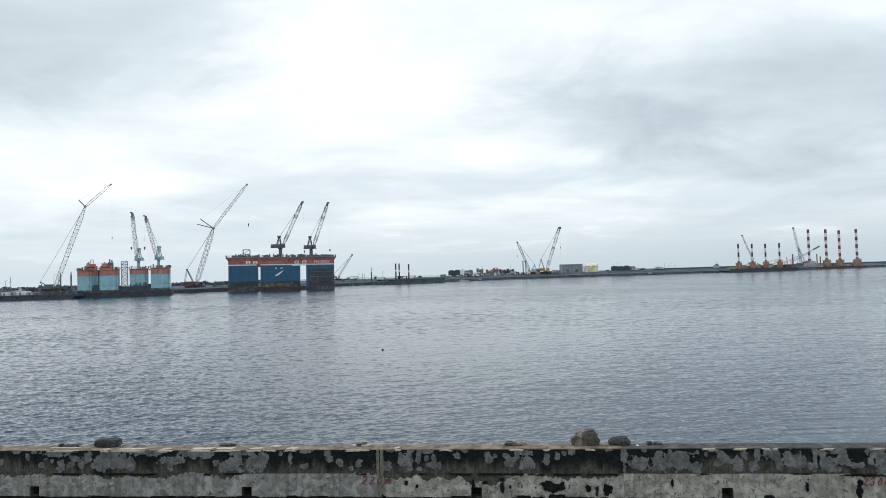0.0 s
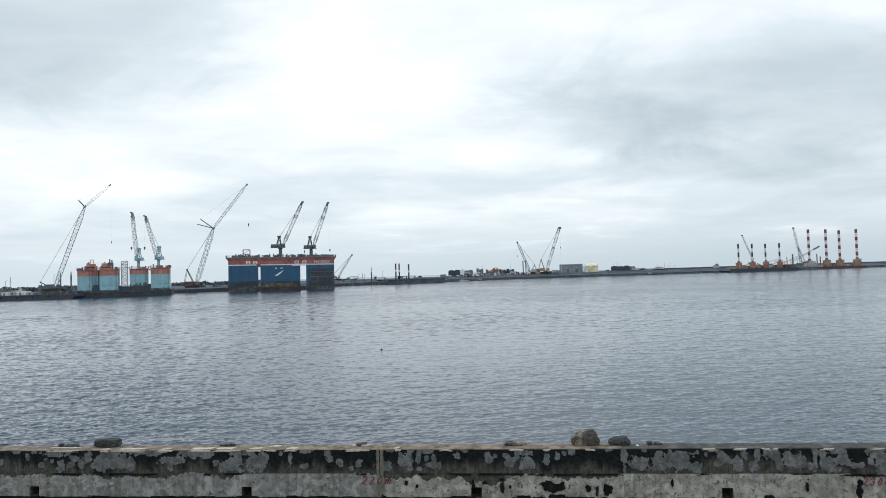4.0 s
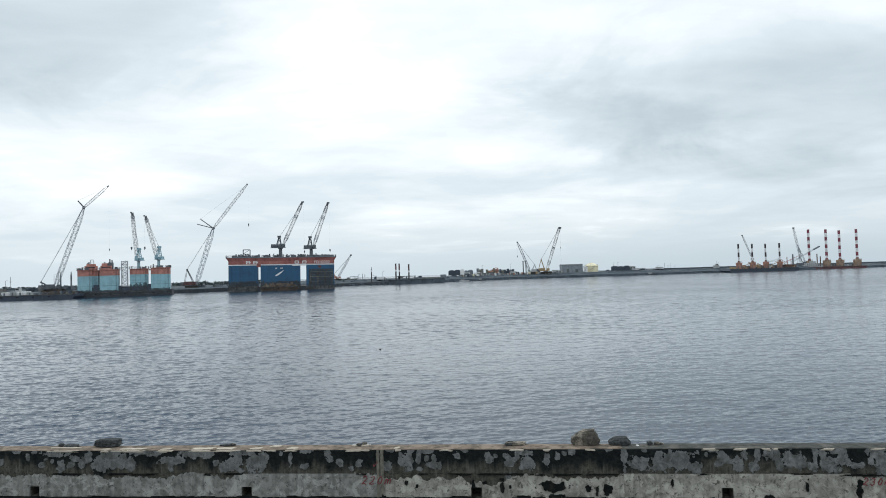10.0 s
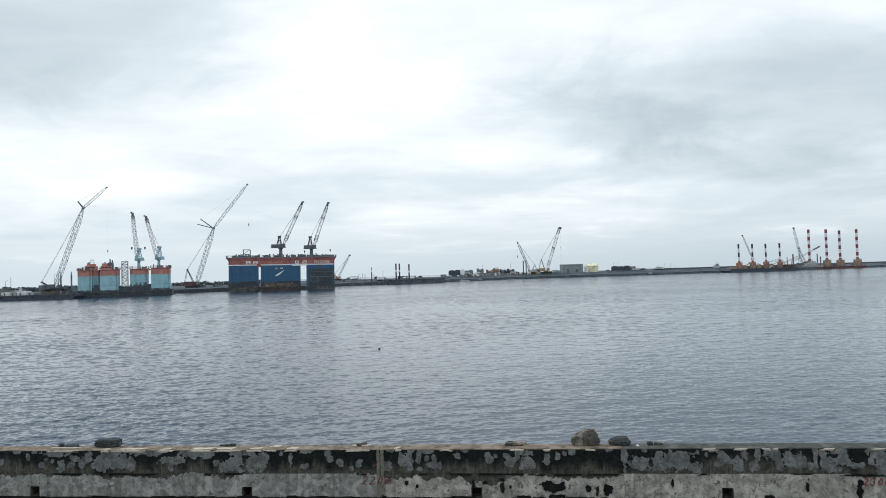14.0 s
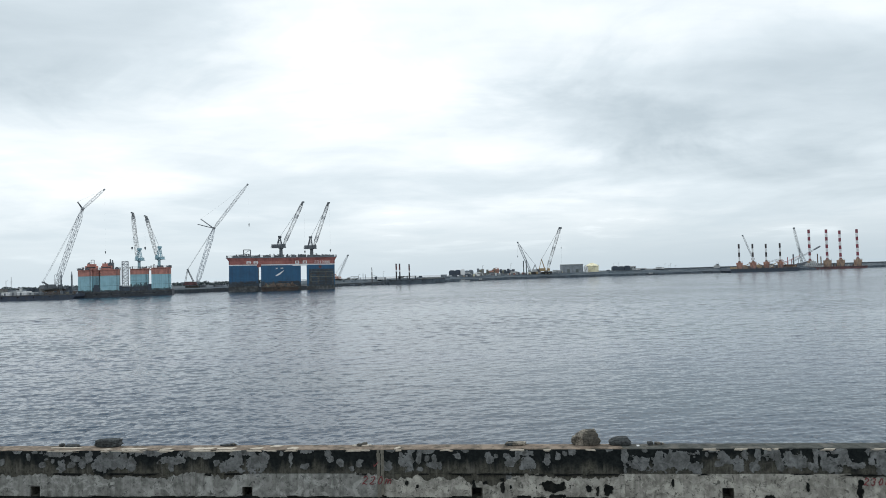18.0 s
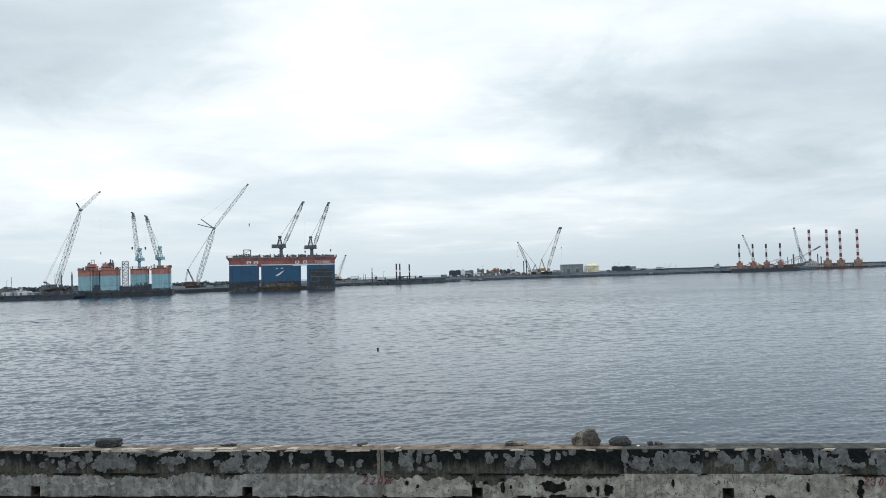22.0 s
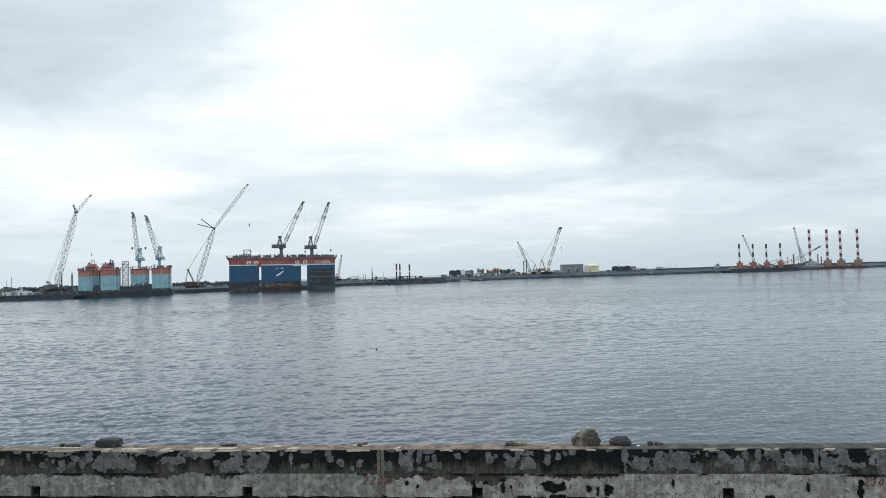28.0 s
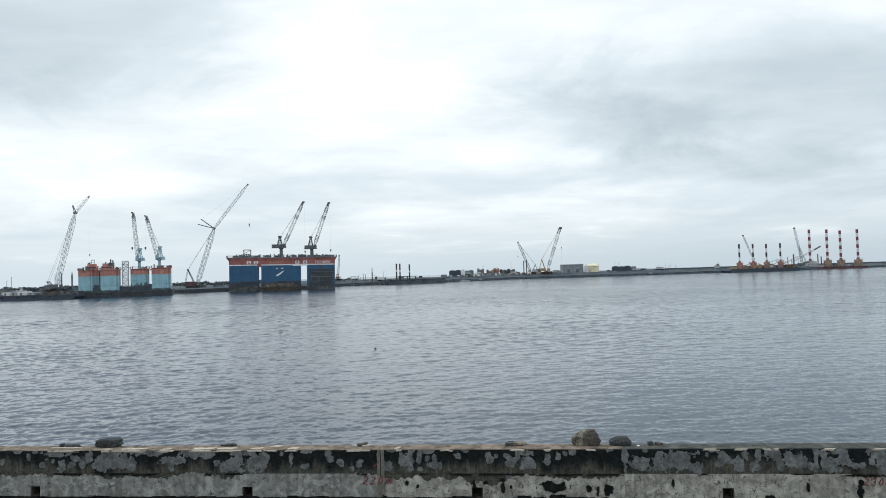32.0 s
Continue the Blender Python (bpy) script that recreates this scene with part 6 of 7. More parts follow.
# ---- buildings, tanks and trees on the shore ----
def shed(m, w, d, h, label, wall_mat, roof_mat, pitch=0.6, doors=2, windows=0, category="building"):
    b = thing("shed", m, label, category)
    s = Shape().box(0, 0, 0, w, d, h)
    for i in range(1, int(w / 1.5)):
        s.box(i * 1.5 - 0.05, -0.05, 0, i * 1.5 + 0.05, 0, h)
    wl = part("wall", s, wall_mat, b)
    r = Shape()
    r.quad_prism([(-0.3, -0.4, h), (-0.3, d + 0.4, h), (-0.3, d / 2, h + pitch)], [(w + 0.3, -0.4, h), (w + 0.3, d + 0.4, h), (w + 0.3, d / 2, h + pitch)])
    part("roof", r, roof_mat, b)
    for i in range(doors):
        x = w * (i + 0.7) / (doors + 0.4)
        part("roller_door", box(x - 1.2, -0.09, 0, x + 1.2, -0.05, min(h * 0.7, 3.6)), ROOF, b)
    for i in range(windows):
        x = w * (i + 0.5) / windows
        part("window", box(x - 0.5, -0.08, h * 0.55, x + 0.5, -0.04, h * 0.8), GLASS_DARK, wl)
    return b


def tank(m, r, h, label, mat, dome=0.9):
    t = thing("storage_tank", m, label, "tank")
    part("shell", Shape().rod((0, 0, 0), (0, 0, h), r, 28), mat, t)
    part("roof", Shape().rod((0, 0, h), (0, 0, h + dome * 0.55), r * 0.97, 28, r * 0.72).rod((0, 0, h + dome * 0.55), (0, 0, h + dome), r * 0.72, 28, r * 0.3), mat, t)
    rings = Shape()
    for i in range(3):
        z = h * (0.3 + 0.3 * i)
        rings.rod((0, 0, z), (0, 0, z + 0.15), r * 1.015, 28)
    rings.rod((0, 0, h - 0.25), (0, 0, h), r * 1.09, 28).rod((0, 0, h + dome), (0, 0, h + dome + 0.35), r * 0.34, 16)
    part("stiffener_rings", rings, mat, t)
    top = Shape()
    for i in range(20):
        a, b = 2 * math.pi * i / 20, 2 * math.pi * (i + 1) / 20
        p, q = (r * math.cos(a), r * math.sin(a), h), (r * math.cos(b), r * math.sin(b), h)
        top.rail([p, q], 1.0, 3.0, 0.06)
    part("guard_rail", top, LATTICE, t)
    st = Shape()
    for i in range(14):
        a = -2.6 + i * 0.11
        st.box(1.05 * r * math.cos(a) - 0.35, 1.05 * r * math.sin(a) - 0.35, h * i / 14, 1.05 * r * math.cos(a) + 0.35, 1.05 * r * math.sin(a) + 0.35, h * i / 14 + 0.12)
    part("stair", st, LATTICE, t)
    return t


def tree(m, h, r, seed, label="dark green tree with an uneven crown"):
    rng = random.Random(seed)
    t = thing("tree", m, label, "tree", "shore trees")
    tr = Shape().rod((0, 0, 0), (0.1, 0, h * 0.55), 0.22, 7, 0.12)
    for i in range(5):
        a = i * 1.3 + seed
        tr.rod((0.05, 0, h * (0.28 + 0.05 * i)), (r * 0.6 * math.cos(a), r * 0.6 * math.sin(a), h * (0.55 + 0.07 * i)), 0.1, 5, 0.04)
    part("trunk", tr, BARK, t)
    cr = Shape()
    lobes = [(rng.uniform(-0.5, 0.5) * r, rng.uniform(-0.5, 0.5) * r, h * rng.uniform(0.4, 0.82), rng.uniform(0.42, 0.7) * r) for _ in range(6)]
    for _ in range(420):
        lx, ly, lz, lr = rng.choice(lobes)
        d = Vector((rng.gauss(0, 1), rng.gauss(0, 1), rng.gauss(0, 0.8))).normalized() * lr * rng.uniform(0.6, 1.08)
        c = Vector((lx, ly, lz)) + d
        if c.z < h * 0.12:
            continue
        b = len(cr.v)
        u = Vector((rng.gauss(0, 1), rng.gauss(0, 1), rng.gauss(0, 1))).normalized()
        w = u.orthogonal().normalized()
        s = rng.uniform(0.25, 0.5)
        cr.v += [tuple(c + u * s), tuple(c + w * s * 0.7), tuple(c - u * s), tuple(c - w * s * 0.7)]
        cr.f.append((b, b + 1, b + 2, b + 3))
    part("crown", cr, FOLIAGE, t)
    return t


GZ = 4.2
shed(pose(110.0, 612, GZ - 0.4), 19.5, 12, 7.7, "grey sheet-clad warehouse with a low dark roof", SHED, ROOF, 0.5, 2, 0)
tank(pose(138.3, 615, GZ - 0.4), 6.1, 6.1, "cream storage tank with a railed roof", CREAM, 2.3)
tank(pose(131.2, 608, GZ - 0.3), 1.9, 4.8, "small pale tank beside the cream tank", WHITE, 0.7)
shed(pose(168.8, 611, GZ - 0.2), 9.4, 8, 4.4, "white low building with a flat roof", PALE, WHITE, 0.2, 1, 4)
shed(pose(178.6, 613, GZ - 0.2), 10.0, 6, 2.2, "white low annexe beside the building", WHITE, PALE, 0.5, 1, 2)
for i in range(6):
    tree(pose(53.0 + i * 1.9, 602 + (i * 3) % 4, GZ - 0.3), 3.8 + 0.6 * ((i * 5) % 3), 1.7, 80 + i, "brownish dark tree on the shore")


def hopper(m, w, h, mat, label):
    """A round-shouldered bulk container on legs."""
    t = thing("bulk_hopper", m, label, "hopper", "shore hoppers")
    prof = [(-w / 2, 0.8), (w / 2, 0.8), (w / 2, h * 0.78), (w * 0.4, h * 0.92), (w * 0.2, h), (-w * 0.2, h), (-w * 0.4, h * 0.92), (-w / 2, h * 0.78)]
    part("body", Shape().quad_prism([(x, 4, z) for x, z in prof], [(x, 0, z) for x, z in prof]), mat, t)
    for x in (-w / 2 + 0.3, w / 2 - 0.3):
        for y in (0.3, 3.7):
            part("leg", Shape().beam((x, y, 0), (x, y, 0.9), 0.25), CRANE_GREY, t)
    part("collar", box(-w / 2 - 0.08, -0.08, h * 0.45, w / 2 + 0.08, 4.08, h * 0.52), mat, t)
    return t


for x, w, h, mat, lab in ((7.2, 5.4, 5.5, NAVY, "dark navy round-topped bulk hopper"), (12.4, 4.9, 5.7, NAVY, "dark navy round-topped bulk hopper"), (16.9, 3.6, 6.1, WHITE, "white round-topped bulk hopper"),
                          (20.6, 2.9, 4.9, TANK_BLUE, "low bluish grey bulk hopper"), (24.4, 4.1, 5.3, TANK_BLUE, "low bluish grey bulk hopper")):
    hopper(pose(x, 600, GZ - 0.1), w + 0.5, h, mat, lab)
for i, (x, w, h) in enumerate(((171.5, 5.6, 5.0), (177.0, 5.2, 4.7), (182.6, 5.0, 5.1))):
    hopper(pose(x - 13.5, 606, GZ - 0.2), w, h, NAVY, "dark navy round-topped bulk hopper")


def formwork(m, w, h, label, mats):
    t = thing("steel_formwork", m, label, "formwork", "stacked formwork")
    for i in range(3):
        part("panel", Shape().box(i * w / 3, 0, 0.3 * i, (i + 0.92) * w / 3, 3, h - 0.5 * ((i * 2) % 3)), mats[i], t)
    part("brace", Shape().beam((0, -0.1, 0.4), (w, -0.1, h * 0.8), 0.12).beam((0, -0.1, h * 0.8), (w, -0.1, 0.4), 0.12), CRANE_GREY, t)
    return t


formwork(pose(30.0, 599, GZ), 6.4, 6.3, "tall greenish grey steel formwork stacked on the shore", (TANK_BLUE, OLIVE, CONCRETE))
formwork(pose(38.4, 597, GZ), 6.0, 5.0, "olive grey and rusty steel formwork stacked on the shore", (OLIVE, CONCRETE, PALE))
formwork(pose(45.0, 598, GZ), 5.0, 6.2, "dull orange steel formwork stacked on the shore", (OLIVE, LEG_ORANGE, LEG_ORANGE))
formwork(pose(50.6, 597, GZ), 6.0, 5.0, "olive and brown steel formwork stacked on the shore", (NAVY, OLIVE, NAVY))
formwork(pose(57.5, 599, GZ), 7.0, 5.2, "dark bluish steel formwork stacked on the shore", (NAVY, TANK_BLUE, NAVY))


def lamp_post(m, h, label="thin grey lamp post on the shore"):
    t = thing("lamp_post", m, label, "lamp post", "shore lamp posts")
    part("pole", Shape().rod((0, 0, 0), (0, 0, h), 0.14, 6, 0.08), CRANE_GREY, t)
    part("arm", Shape().beam((0, 0, h - 0.1), (0.9, 0, h + 0.15), 0.08), CRANE_GREY, t)
    part("lamp_head", box(0.6, -0.12, h + 0.1, 1.3, 0.12, h + 0.24), PALE, t)


for x, dy, h in ((-246, 14, 6.5), (-229, 30, 9.5), (-211.5, 3, 10), (-66, 8, 4.2), (-48, 12, 6.0), (34, 16, 9.0), (62, 26, 10.0), (159, 20, 8.0), (163, 20, 8.6), (202.5, 24, 4.2), (209.6, 24, 6.2), (213, 24, 4.0), (215.4, 24, 6.0), (220, 24, 4.0)):
    lamp_post(pose(x, shore(x) + dy, 4.0), h)


def pile(m, h, label, mat=BAND_BLACK):
    t = thing("mooring_pile", m, label, "pile", "mooring piles")
    part("shaft", Shape().rod((0, 0, -3), (0, 0, h), 0.55, 10), mat, t)
    part("white_band", Shape().rod((0, 0, h - 6.0), (0, 0, h - 4.7), 0.58, 10), WHITE, t)
    part("red_band", Shape().rod((0, 0, h - 4.7), (0, 0, h - 1.1), 0.57, 10), HULL_RED, t)
    part("cap", Shape().rod((0, 0, h - 0.3), (0, 0, h + 0.1), 0.7, 10), mat, t)


sb = barge("spud_barge", pose(-42.0, 493, 0, 0, 0, 14), 44.0, 9, 3.6, "low grey spud barge moored at the far quay", QUAY, 1.5)
part("deck_beam", box(8.0, 2, 5.6, 22.0, 5, 6.1), STEEL_DARK, sb)
for x in (8.6, 15, 21.4):
    part("deck_post", box(x - 0.3, 3, 3.6, x + 0.3, 4, 5.6), STEEL_DARK, sb)
part("deck_house", box(26.0, 2, 3.6, 40.0, 6, 4.3), CONCRETE, sb)
pile(pose(-36.4, 500, 0), 15.6, "tall dark mooring pile with dull red and white bands")
pile(pose(-33.8, 500, 0), 15.5, "tall dark mooring pile with dull red and white bands")
pile(pose(-26.6, 501, 0), 14.8, "tall dark mooring pile with dull red and white bands")
mp = thing("signal_mast", pose(-55.5, 504.5, 2.2), "dark signal mast with a white middle on the quay", "mast")
part("mast_shaft", Shape().rod((0, 0, 0), (0, 0, 9.4), 0.42, 8).rod((0, 0, 9.4), (0, 0, 11.2), 0.22, 6), BAND_BLACK, mp)
part("mast_band", Shape().rod((0, 0, 7.6), (0, 0, 9.0), 0.46, 8), WHITE, mp)
part("mast_frame", Shape().beam((0.4, 0, 5.4), (3.8, 0, 4.2), 0.16).beam((3.8, 0, 2.6), (3.8, 0, 4.6), 0.2).beam((0.4, 0, 3.2), (3.8, 0, 4.2), 0.14), PALE, mp)
for x, h in ((-63.0, 5.0), (-61.3, 4.4), (-65.0, 2.2)):
    q = thing("quay_post", pose(x, 510, 3.9), "thin dark post on the far quay", "post", "quay posts")
    part("shaft", Shape().rod((0, 0, 0), (0, 0, h), 0.18, 6), CRANE_GREY, q)
ga = thing("loading_frame", pose(-72.0, 508, 3.9), "low pale steel loading frame on the quay", "frame")
for x in (0, 2.6, 5.4):
    part("upright", Shape().beam((x, 0, 0), (x, 0, 3.0), 0.25), PALE, ga)
part("cross_beam", Shape().beam((-0.4, 0, 3.0), (5.8, 0, 3.0), 0.25).beam((0, 0, 0.4), (2.6, 0, 3.0), 0.16).beam((2.6, 0, 3.0), (5.4, 0, 0.4), 0.16), PALE, ga)


def parked_truck(m, label, body, cabc):
    t = thing("truck", m, label, "truck", "parked trucks")
    part("cargo_body", Shape().box(0, 0, 0.9, 5.4, 2.3, 2.8), body, t)
    c = part("cab", Shape().box(5.5, 0.05, 0.7, 7.1, 2.25, 1.7).taper(5.6, 0.15, 6.9, 2.15, 1.7, 2.5, -0.12), cabc, t)
    part("windscreen", box(5.8, 0.02, 1.7, 6.7, 0.05, 2.3), GLASS_DARK, c)
    for x in (1.0, 2.2, 6.1):
        for y in (0.1, 2.2):
            part("wheel", Shape().rod((x, y - 0.15, 0.48), (x, y + 0.15, 0.48), 0.48, 12), RUBBER, t)


for x, y, lab in ((18.0, 594, "white truck parked among the hoppers"), (27.5, 595, "white truck parked beside the formwork"), (60.5, 595, "pale truck parked near the spud piles")):
    parked_truck(pose(x, y, 4.1), lab, WHITE if x < 50 else PALE, WHITE)
parked_truck(pose(-52, 508, 3.0), "white truck parked on the far quay", WHITE, PALE)
parked_truck(pose(82, 606, 4.3), "red-brown truck parked near the cranes", RUST, CRANE_RED)
parked_truck(pose(101, 610, 4.2), "pale truck parked near the cranes", PALE, WHITE)
parked_truck(pose(196, 607, 4.2), "pale truck parked on the breakwater", PALE, WHITE)


def workboat(m, k, hull, label):
    b = thing("workboat", m, label, "boat", "workboats")
    prof = [(0.4, 0), (8.0, 0), (9.6, 1.5), (0, 1.3)]
    part("hull", Shape().quad_prism([(x * k, 2.6 * k, z * k - 0.4) for x, z in prof], [(x * k, 0, z * k - 0.4) for x, z in prof]), hull, b)
    w = part("wheelhouse", Shape().box(1.6 * k, 0.5 * k, 0.8 * k, 4.4 * k, 2.1 * k, 2.1 * k), PALE, b)
    part("window", box(2.2 * k, 0.46 * k, 1.55 * k, 3.8 * k, 0.5 * k, 1.85 * k), GLASS_DARK, w)
    part("mast", Shape().rod((3.0 * k, 1.3 * k, 2.1 * k), (3.0 * k, 1.3 * k, 4.6 * k), 0.06, 5), CRANE_GREY, b)


workboat(pose(12.5, 538, 0), 0.9, PALE, "pale grey workboat moored at the far shore")
workboat(pose(28.0, 553, 0), 0.85, STEEL_DARK, "dark workboat with a white wheelhouse at the far shore")
workboat(pose(182.0, 588, 0), 1.0, STEEL_DARK, "dark workboat moored near the breakwater")


def excavator(m, label):
    """Tracked digger with a raised bent arm."""
    e = thing("excavator", m, label, "excavator")
    for y in (-1.3, 1.3):
        prof = [(-2.0, 0.3), (-1.6, 0.0), (1.6, 0.0), (2.0, 0.3), (2.0, 0.7), (1.6, 0.95), (-1.6, 0.95), (-2.0, 0.7)]
        part("crawler_track", Shape().quad_prism([(x, y - 0.3, z) for x, z in prof], [(x, y + 0.3, z) for x, z in prof]), TRACKS, e)
    house = part("upperworks", Shape().box(-2.4, -1.4, 1.1, 1.6, 1.4, 2.3).box(-2.6, -1.3, 1.3, -1.6, 1.3, 2.7), LEG_ORANGE, e)
    cab = part("cab", Shape().box(0.2, -1.4, 2.3, 1.6, -0.4, 3.6), LEG_ORANGE, house)
    part("window", box(0.4, -1.44, 2.7, 1.5, -1.4, 3.4), GLASS_DARK, house)
    part("boom", Shape().beam((1.4, 0.2, 2.0), (3.6, 0.2, 5.0), 0.42).beam((3.6, 0.2, 5.0), (6.0, 0.2, 4.6), 0.36), LEG_ORANGE, house)
    part("arm", Shape().beam((5.8, 0.2, 4.8), (6.8, 0.2, 2.4), 0.28), LEG_ORANGE, house)
    part("bucket", Shape().quad_prism([(6.3, -0.3, 2.5), (7.2, -0.3, 2.3), (6.9, -0.3, 1.4), (6.2, -0.3, 1.7)], [(6.3, 0.7, 2.5), (7.2, 0.7, 2.3), (6.9, 0.7, 1.4), (6.2, 0.7, 1.7)]), CRANE_GREY, house)
    return e


excavator(pose(43.0, 594, 5.6), "orange tracked excavator standing on a gravel heap")
heap = Shape().quad_prism([(39.0, 590.5, 3.9), (51.0, 590.5, 3.9), (51.0, 598.5, 3.9), (39.0, 598.5, 3.9)], [(40.4, 592.0, 5.6), (49.0, 592.0, 5.6), (49.0, 597.0, 5.6), (40.4, 597.0, 5.6)])
solid("gravel_heap", heap, RUBBLE, Matrix(), "flat-topped grey gravel heap on the shore", "gravel heap")
# spuds standing beside the cranes
for x, h in ((71.9, 14.6), (74.4, 15.0)):
    q = thing("steel_spud", pose(x, 594, 2.3), "upright dark steel spud pile on the shore", "pile", "spud piles")
    part("shaft", Shape().rod((0, 0, 0), (0, 0, h - 1.4), 0.45, 8).rod((0, 0, h - 1.4), (0, 0, h - 0.9), 0.6, 8), STEEL_DARK, q)
# signal station on the breakwater
sg = thing("signal_station", pose(255.0, 619, 4.2), "small grey signal hut with aerials on the breakwater", "hut")
part("hut", Shape().box(0, 0, 0, 4.6, 3, 2.4).box(1.6, 0.5, 2.4, 4.0, 2.5, 4.0).box(-0.2, -0.2, 2.4, 4.8, 3.2, 2.55), PALE, sg)
part("aerial", Shape().rod((2.6, 1.4, 4.0), (2.6, 1.4, 6.6), 0.08, 5).rod((3.8, 1.4, 4.0), (4.6, 1.4, 5.6), 0.08, 5), CRANE_GREY, sg)
part("window", box(1.8, 0.46, 3.0, 3.8, 0.5, 3.6), GLASS_DARK, sg)


def crate(m, w, d, h, mat, label):
    t = thing("storage_crate", m, label, "crate", "crates on the shore")
    s = Shape().box(0, 0, 0, w, d, h)
    part("body", s, mat, t)
    part("lid", box(-0.06, -0.06, h, w + 0.06, d + 0.06, h + 0.1), mat, t)
    for u in (0.2, 0.75):
        part("cleat", box(w * u, -0.06, 0, w * u + 0.12, 0, h), CRANE_GREY, t)


CRATES = ((PALE, "pale grey storage container on the shore"), (SHED, "dark grey storage container on the shore"), (NAVY, "dark navy storage container on the shore"),
          (TANK_BLUE, "bluish grey storage container on the shore"), (CONCRETE, "grey concrete block on the shore"), (PALE, "pale grey storage container on the shore"))
rng = random.Random(21)
for i in range(46):
    x = -74 + 6.1 * i + rng.uniform(-2, 2)
    if 100 < x < 140 or x > 212:
        continue
    mat, lab = CRATES[rng.choice((2, 3, 2, 4)) if x < 20 else rng.randrange(6)]
    if x < 0 and i % 3:
        continue
    crate(pose(x, shore(x) + rng.uniform(9.5, 15), 4.0, 0, 0, rng.uniform(-12, 12)), rng.uniform(1.5, 5.0), 2.3, rng.uniform(0.9, 2.4), mat, lab)


SMALL = ((WHITE, "small white equipment box on the shore"), (PALE, "small pale grey equipment box on the shore"), (CREAM, "small cream equipment box on the shore"),
         (LEG_ORANGE, "small dull orange equipment box on the shore"), (TANK_BLUE, "small bluish grey equipment box on the shore"), (CRANE_YELLOW, "small yellow equipment box on the shore"))
for i in range(44):
    x = 14 + 2.2 * i + rng.uniform(-1.0, 1.0)
    mat, lab = SMALL[rng.choice((0, 0, 1, 1, 2, 3, 4, 4, 5))]
    crate(pose(x, shore(x) + rng.uniform(6.5, 10), 3.7, 0, 0, rng.uniform(-15, 15)), rng.uniform(0.7, 2.6), 1.4, rng.uniform(0.7, 2.3), mat, lab)
for a, b, z, n in ((-262, -200, 4.7, 46), (-166, -134, 2.9, 16)):
    for i in range(n):
        x = rng.uniform(a, b)
        mat, lab = CRATES[rng.choice((2, 2, 3, 2, 3, 3, 4))]
        crate(pose(x, shore(x) + rng.uniform(4, 12), z - 0.5, 0, 0, rng.uniform(-12, 12)), rng.uniform(1.0, 4.5), 1.8, rng.uniform(0.8, 2.3), mat, lab)


def hedge(name, x0, y0, x1, y1, z, h, n, seed, label):
    """A line of scrub made of many small leaf clumps."""
    rng = random.Random(seed)
    s = Shape()
    for _ in range(n):
        u = rng.random()
        top = h * (0.55 + 0.45 * noise.noise(Vector((u * abs(x1 - x0) * 0.22, seed, 0))) + 0.25 * noise.noise(Vector((u * abs(x1 - x0) * 0.9, seed, 4))))
        c = Vector((x0 + (x1 - x0) * u, y0 + (y1 - y0) * u + rng.uniform(-2, 2), z + max(0.2, top) * rng.random() ** 0.6))
        a = Vector((rng.gauss(0, 1), rng.gauss(0, 1), rng.gauss(0, 1))).normalized()
        w = a.orthogonal().normalized()
        k = rng.uniform(0.3, 0.6)
        b = len(s.v)
        s.v += [tuple(c + a * k), tuple(c + w * k * 0.7), tuple(c - a * k), tuple(c - w * k * 0.7)]
        s.f.append((b, b + 1, b + 2, b + 3))
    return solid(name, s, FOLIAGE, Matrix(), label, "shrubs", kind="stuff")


hedge("shrubs", -182, 440, -112, 452, 3.8, 4.2, 2600, 3, "dark line of shrubs behind the quay")
hedge("shrubs", -300, 392, -205, 392, 4.8, 2.8, 2600, 7, "dark low shrubs behind the barge")
hedge("shrubs", -84, 512, -68, 514, 4.0, 1.5, 500, 11, "low dark scrub on the quay")
for x, y, z, h in ((-216.4, 371, 4.4, 9.8), (-210.4, 371, 4.4, 10.4)):
    q = thing("steel_spud", pose(x, y, z), "upright bluish grey steel spud pile on the quay", "pile", "spud piles")
    part("shaft", Shape().rod((0, 0, -1), (0, 0, h - 2.2), 0.44, 8).rod((0, 0, h - 2.2), (0, 0, h), 0.40, 8, 0.14), TANK_BLUE, q)


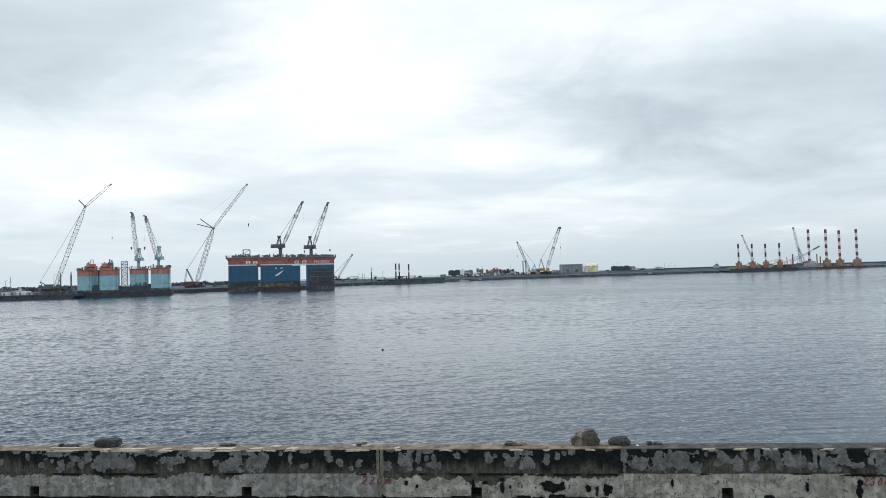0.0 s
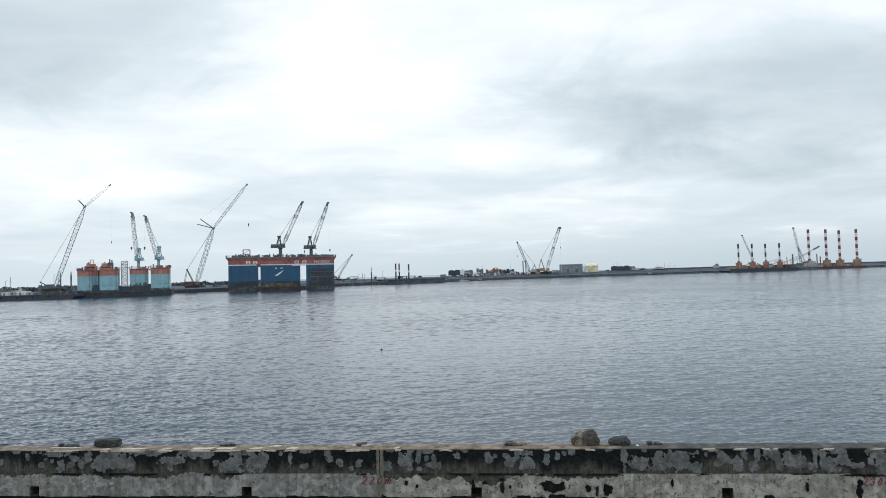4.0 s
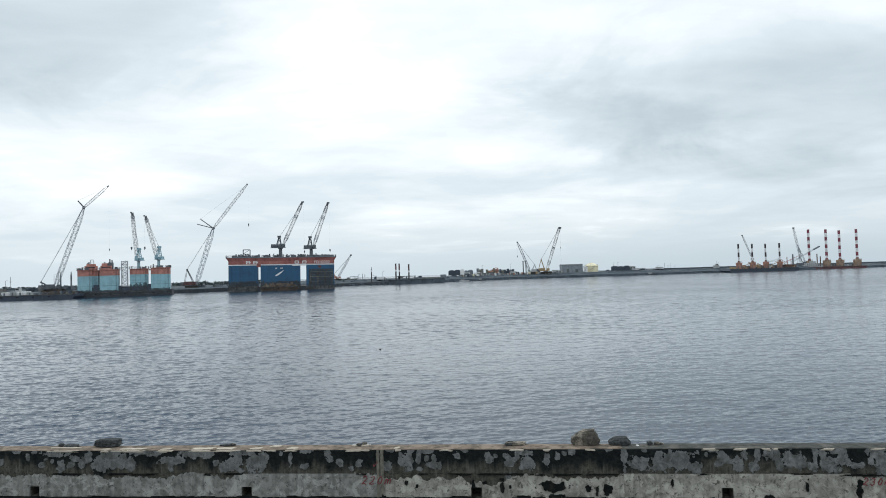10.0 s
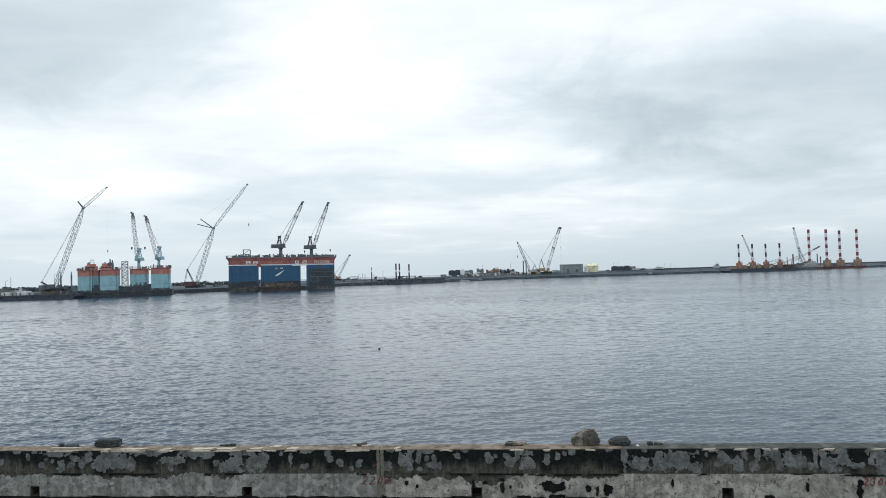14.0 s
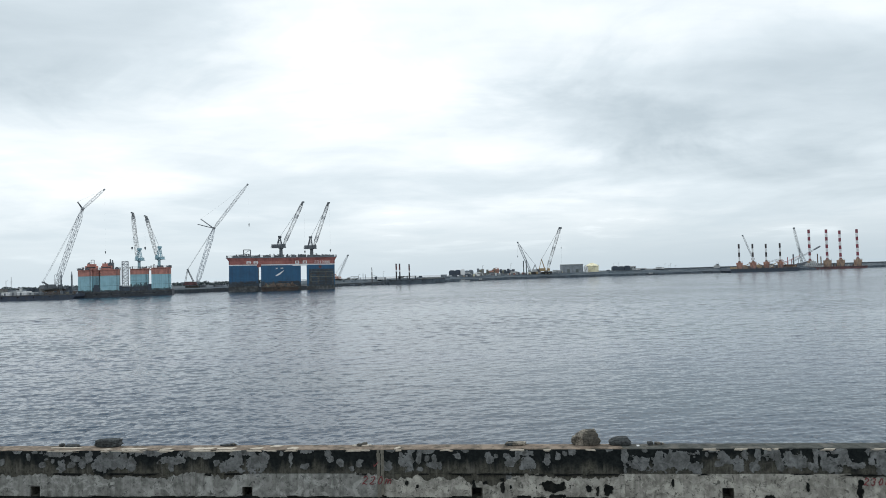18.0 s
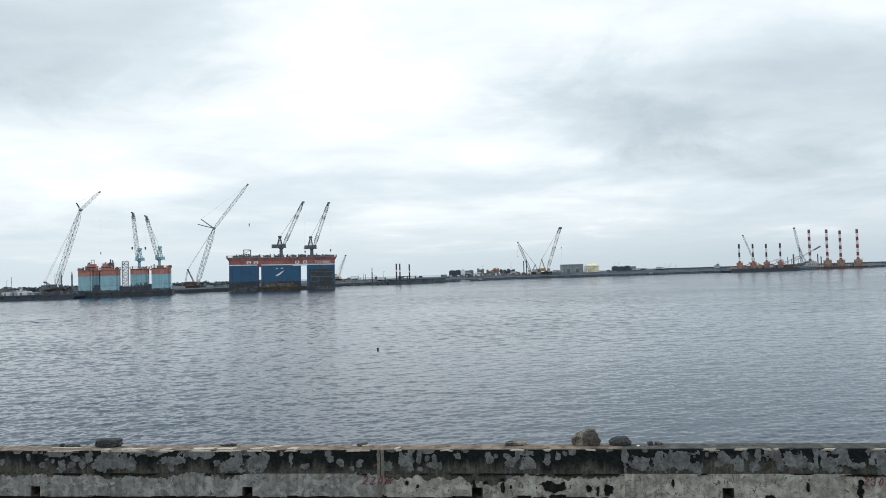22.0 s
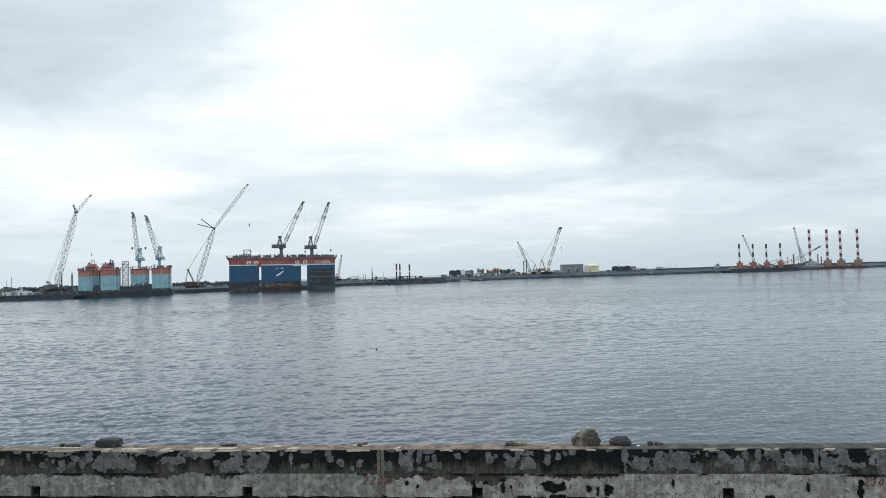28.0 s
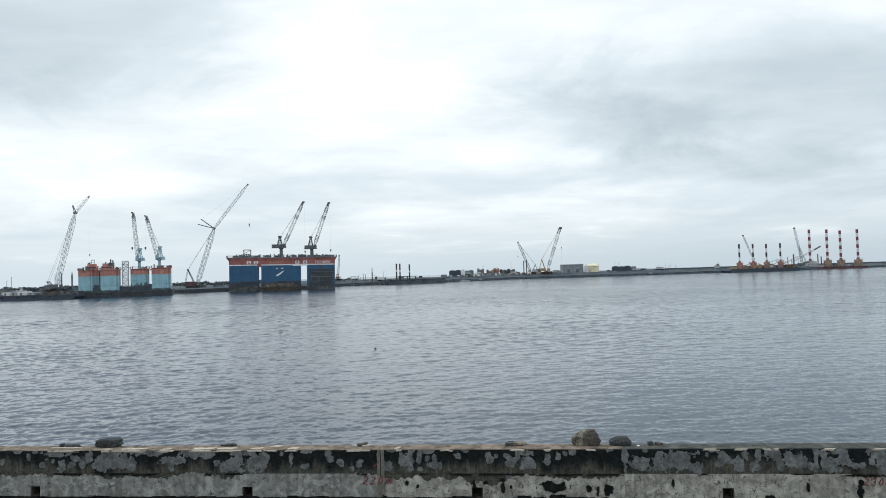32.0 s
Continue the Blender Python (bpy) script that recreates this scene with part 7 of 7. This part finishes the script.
# ---- what moves ----
def motions():
    # waves run across the harbour
    walk(water, [(0.0, pose(-7.0, 8.0, 0)), (32.0, pose(7.0, -16.0, 0))])
    # the tall crane slews away while its jib goes down
    up = BIG["upper"]
    rows = ((0, 30, 71.5, 45, 27.4), (3, 33, 71.6, 45, 25.4), (6, 37, 71.7, 45, 24.5), (9, 44, 71.5, 45, 21.6), (13, 52, 71.2, 44.2, 20.4), (17, 60, 70.3, 43, 20.0), (19, 65, 69.8, 42, 19.8),
            (21, 70, 69.2, 41, 19.6), (23, 76, 68.3, 40, 19.4), (25, 81, 67.6, 39, 19.3), (28, 87, 66.3, 38, 18.9), (30, 89, 65.8, 37.3, 18.9), (32, 90, 65.3, 37, 18.9))
    mx, mz = BIG["mast"]
    tops = [(47.6 * math.cos(radians(b)), 0.3 + 47.6 * math.sin(radians(b))) for _, _, b, _, _ in rows]
    walk(up, [(r[0], pose(0, 0, 1.8, rz=r[1])) for r in rows])
    walk(BIG["boom"], [(r[0], pose(0, 0, 0.3, ry=-r[2])) for r in rows])
    walk(BIG["pendant"], [(r[0], pose(mx, 0, mz, ry=-math.degrees(math.atan2(p[1] - 0.6 - mz, p[0] - 0.4 - mx)))) for r, p in zip(rows, tops)])
    for ob in [BIG["jib"]] + BIG["struts"]:
        walk(ob, [(r[0], pose(p[0], 0, p[1], ry=-r[3])) for r, p in zip(rows, tops)])
    walk(HOOK, [(r[0], pose(p[0] + 18.4 * math.cos(radians(r[3])) + 0.4, 0, r[4])) for r, p in zip(rows, tops)])
    walk(BIG["rope"], [(r[0], pose(p[0] + 18.4 * math.cos(radians(r[3])) + 0.4, 0, p[1] + 18.4 * math.sin(radians(r[3])))) for r, p in zip(rows, tops)])
    # the small far crane slews
    walk(FAR["upper"], [(t, pose(0, 0, 1.35, rz=h)) for t, h in ((0, 19), (6, 26), (12, 38.5), (18, 56), (24, 73), (28, 84), (32, 93))])
    # the float drifts and bobs
    walk(bobber, [(0.8 * i, pose(-7.03 - 1.0 * i / 40, 73.2 + 1.2 * i / 40, -0.06 + 0.07 * math.sin(i * 1.9), 6 * math.sin(i * 1.3), 5 * math.cos(i * 0.9), 0)) for i in range(41)])


motions()
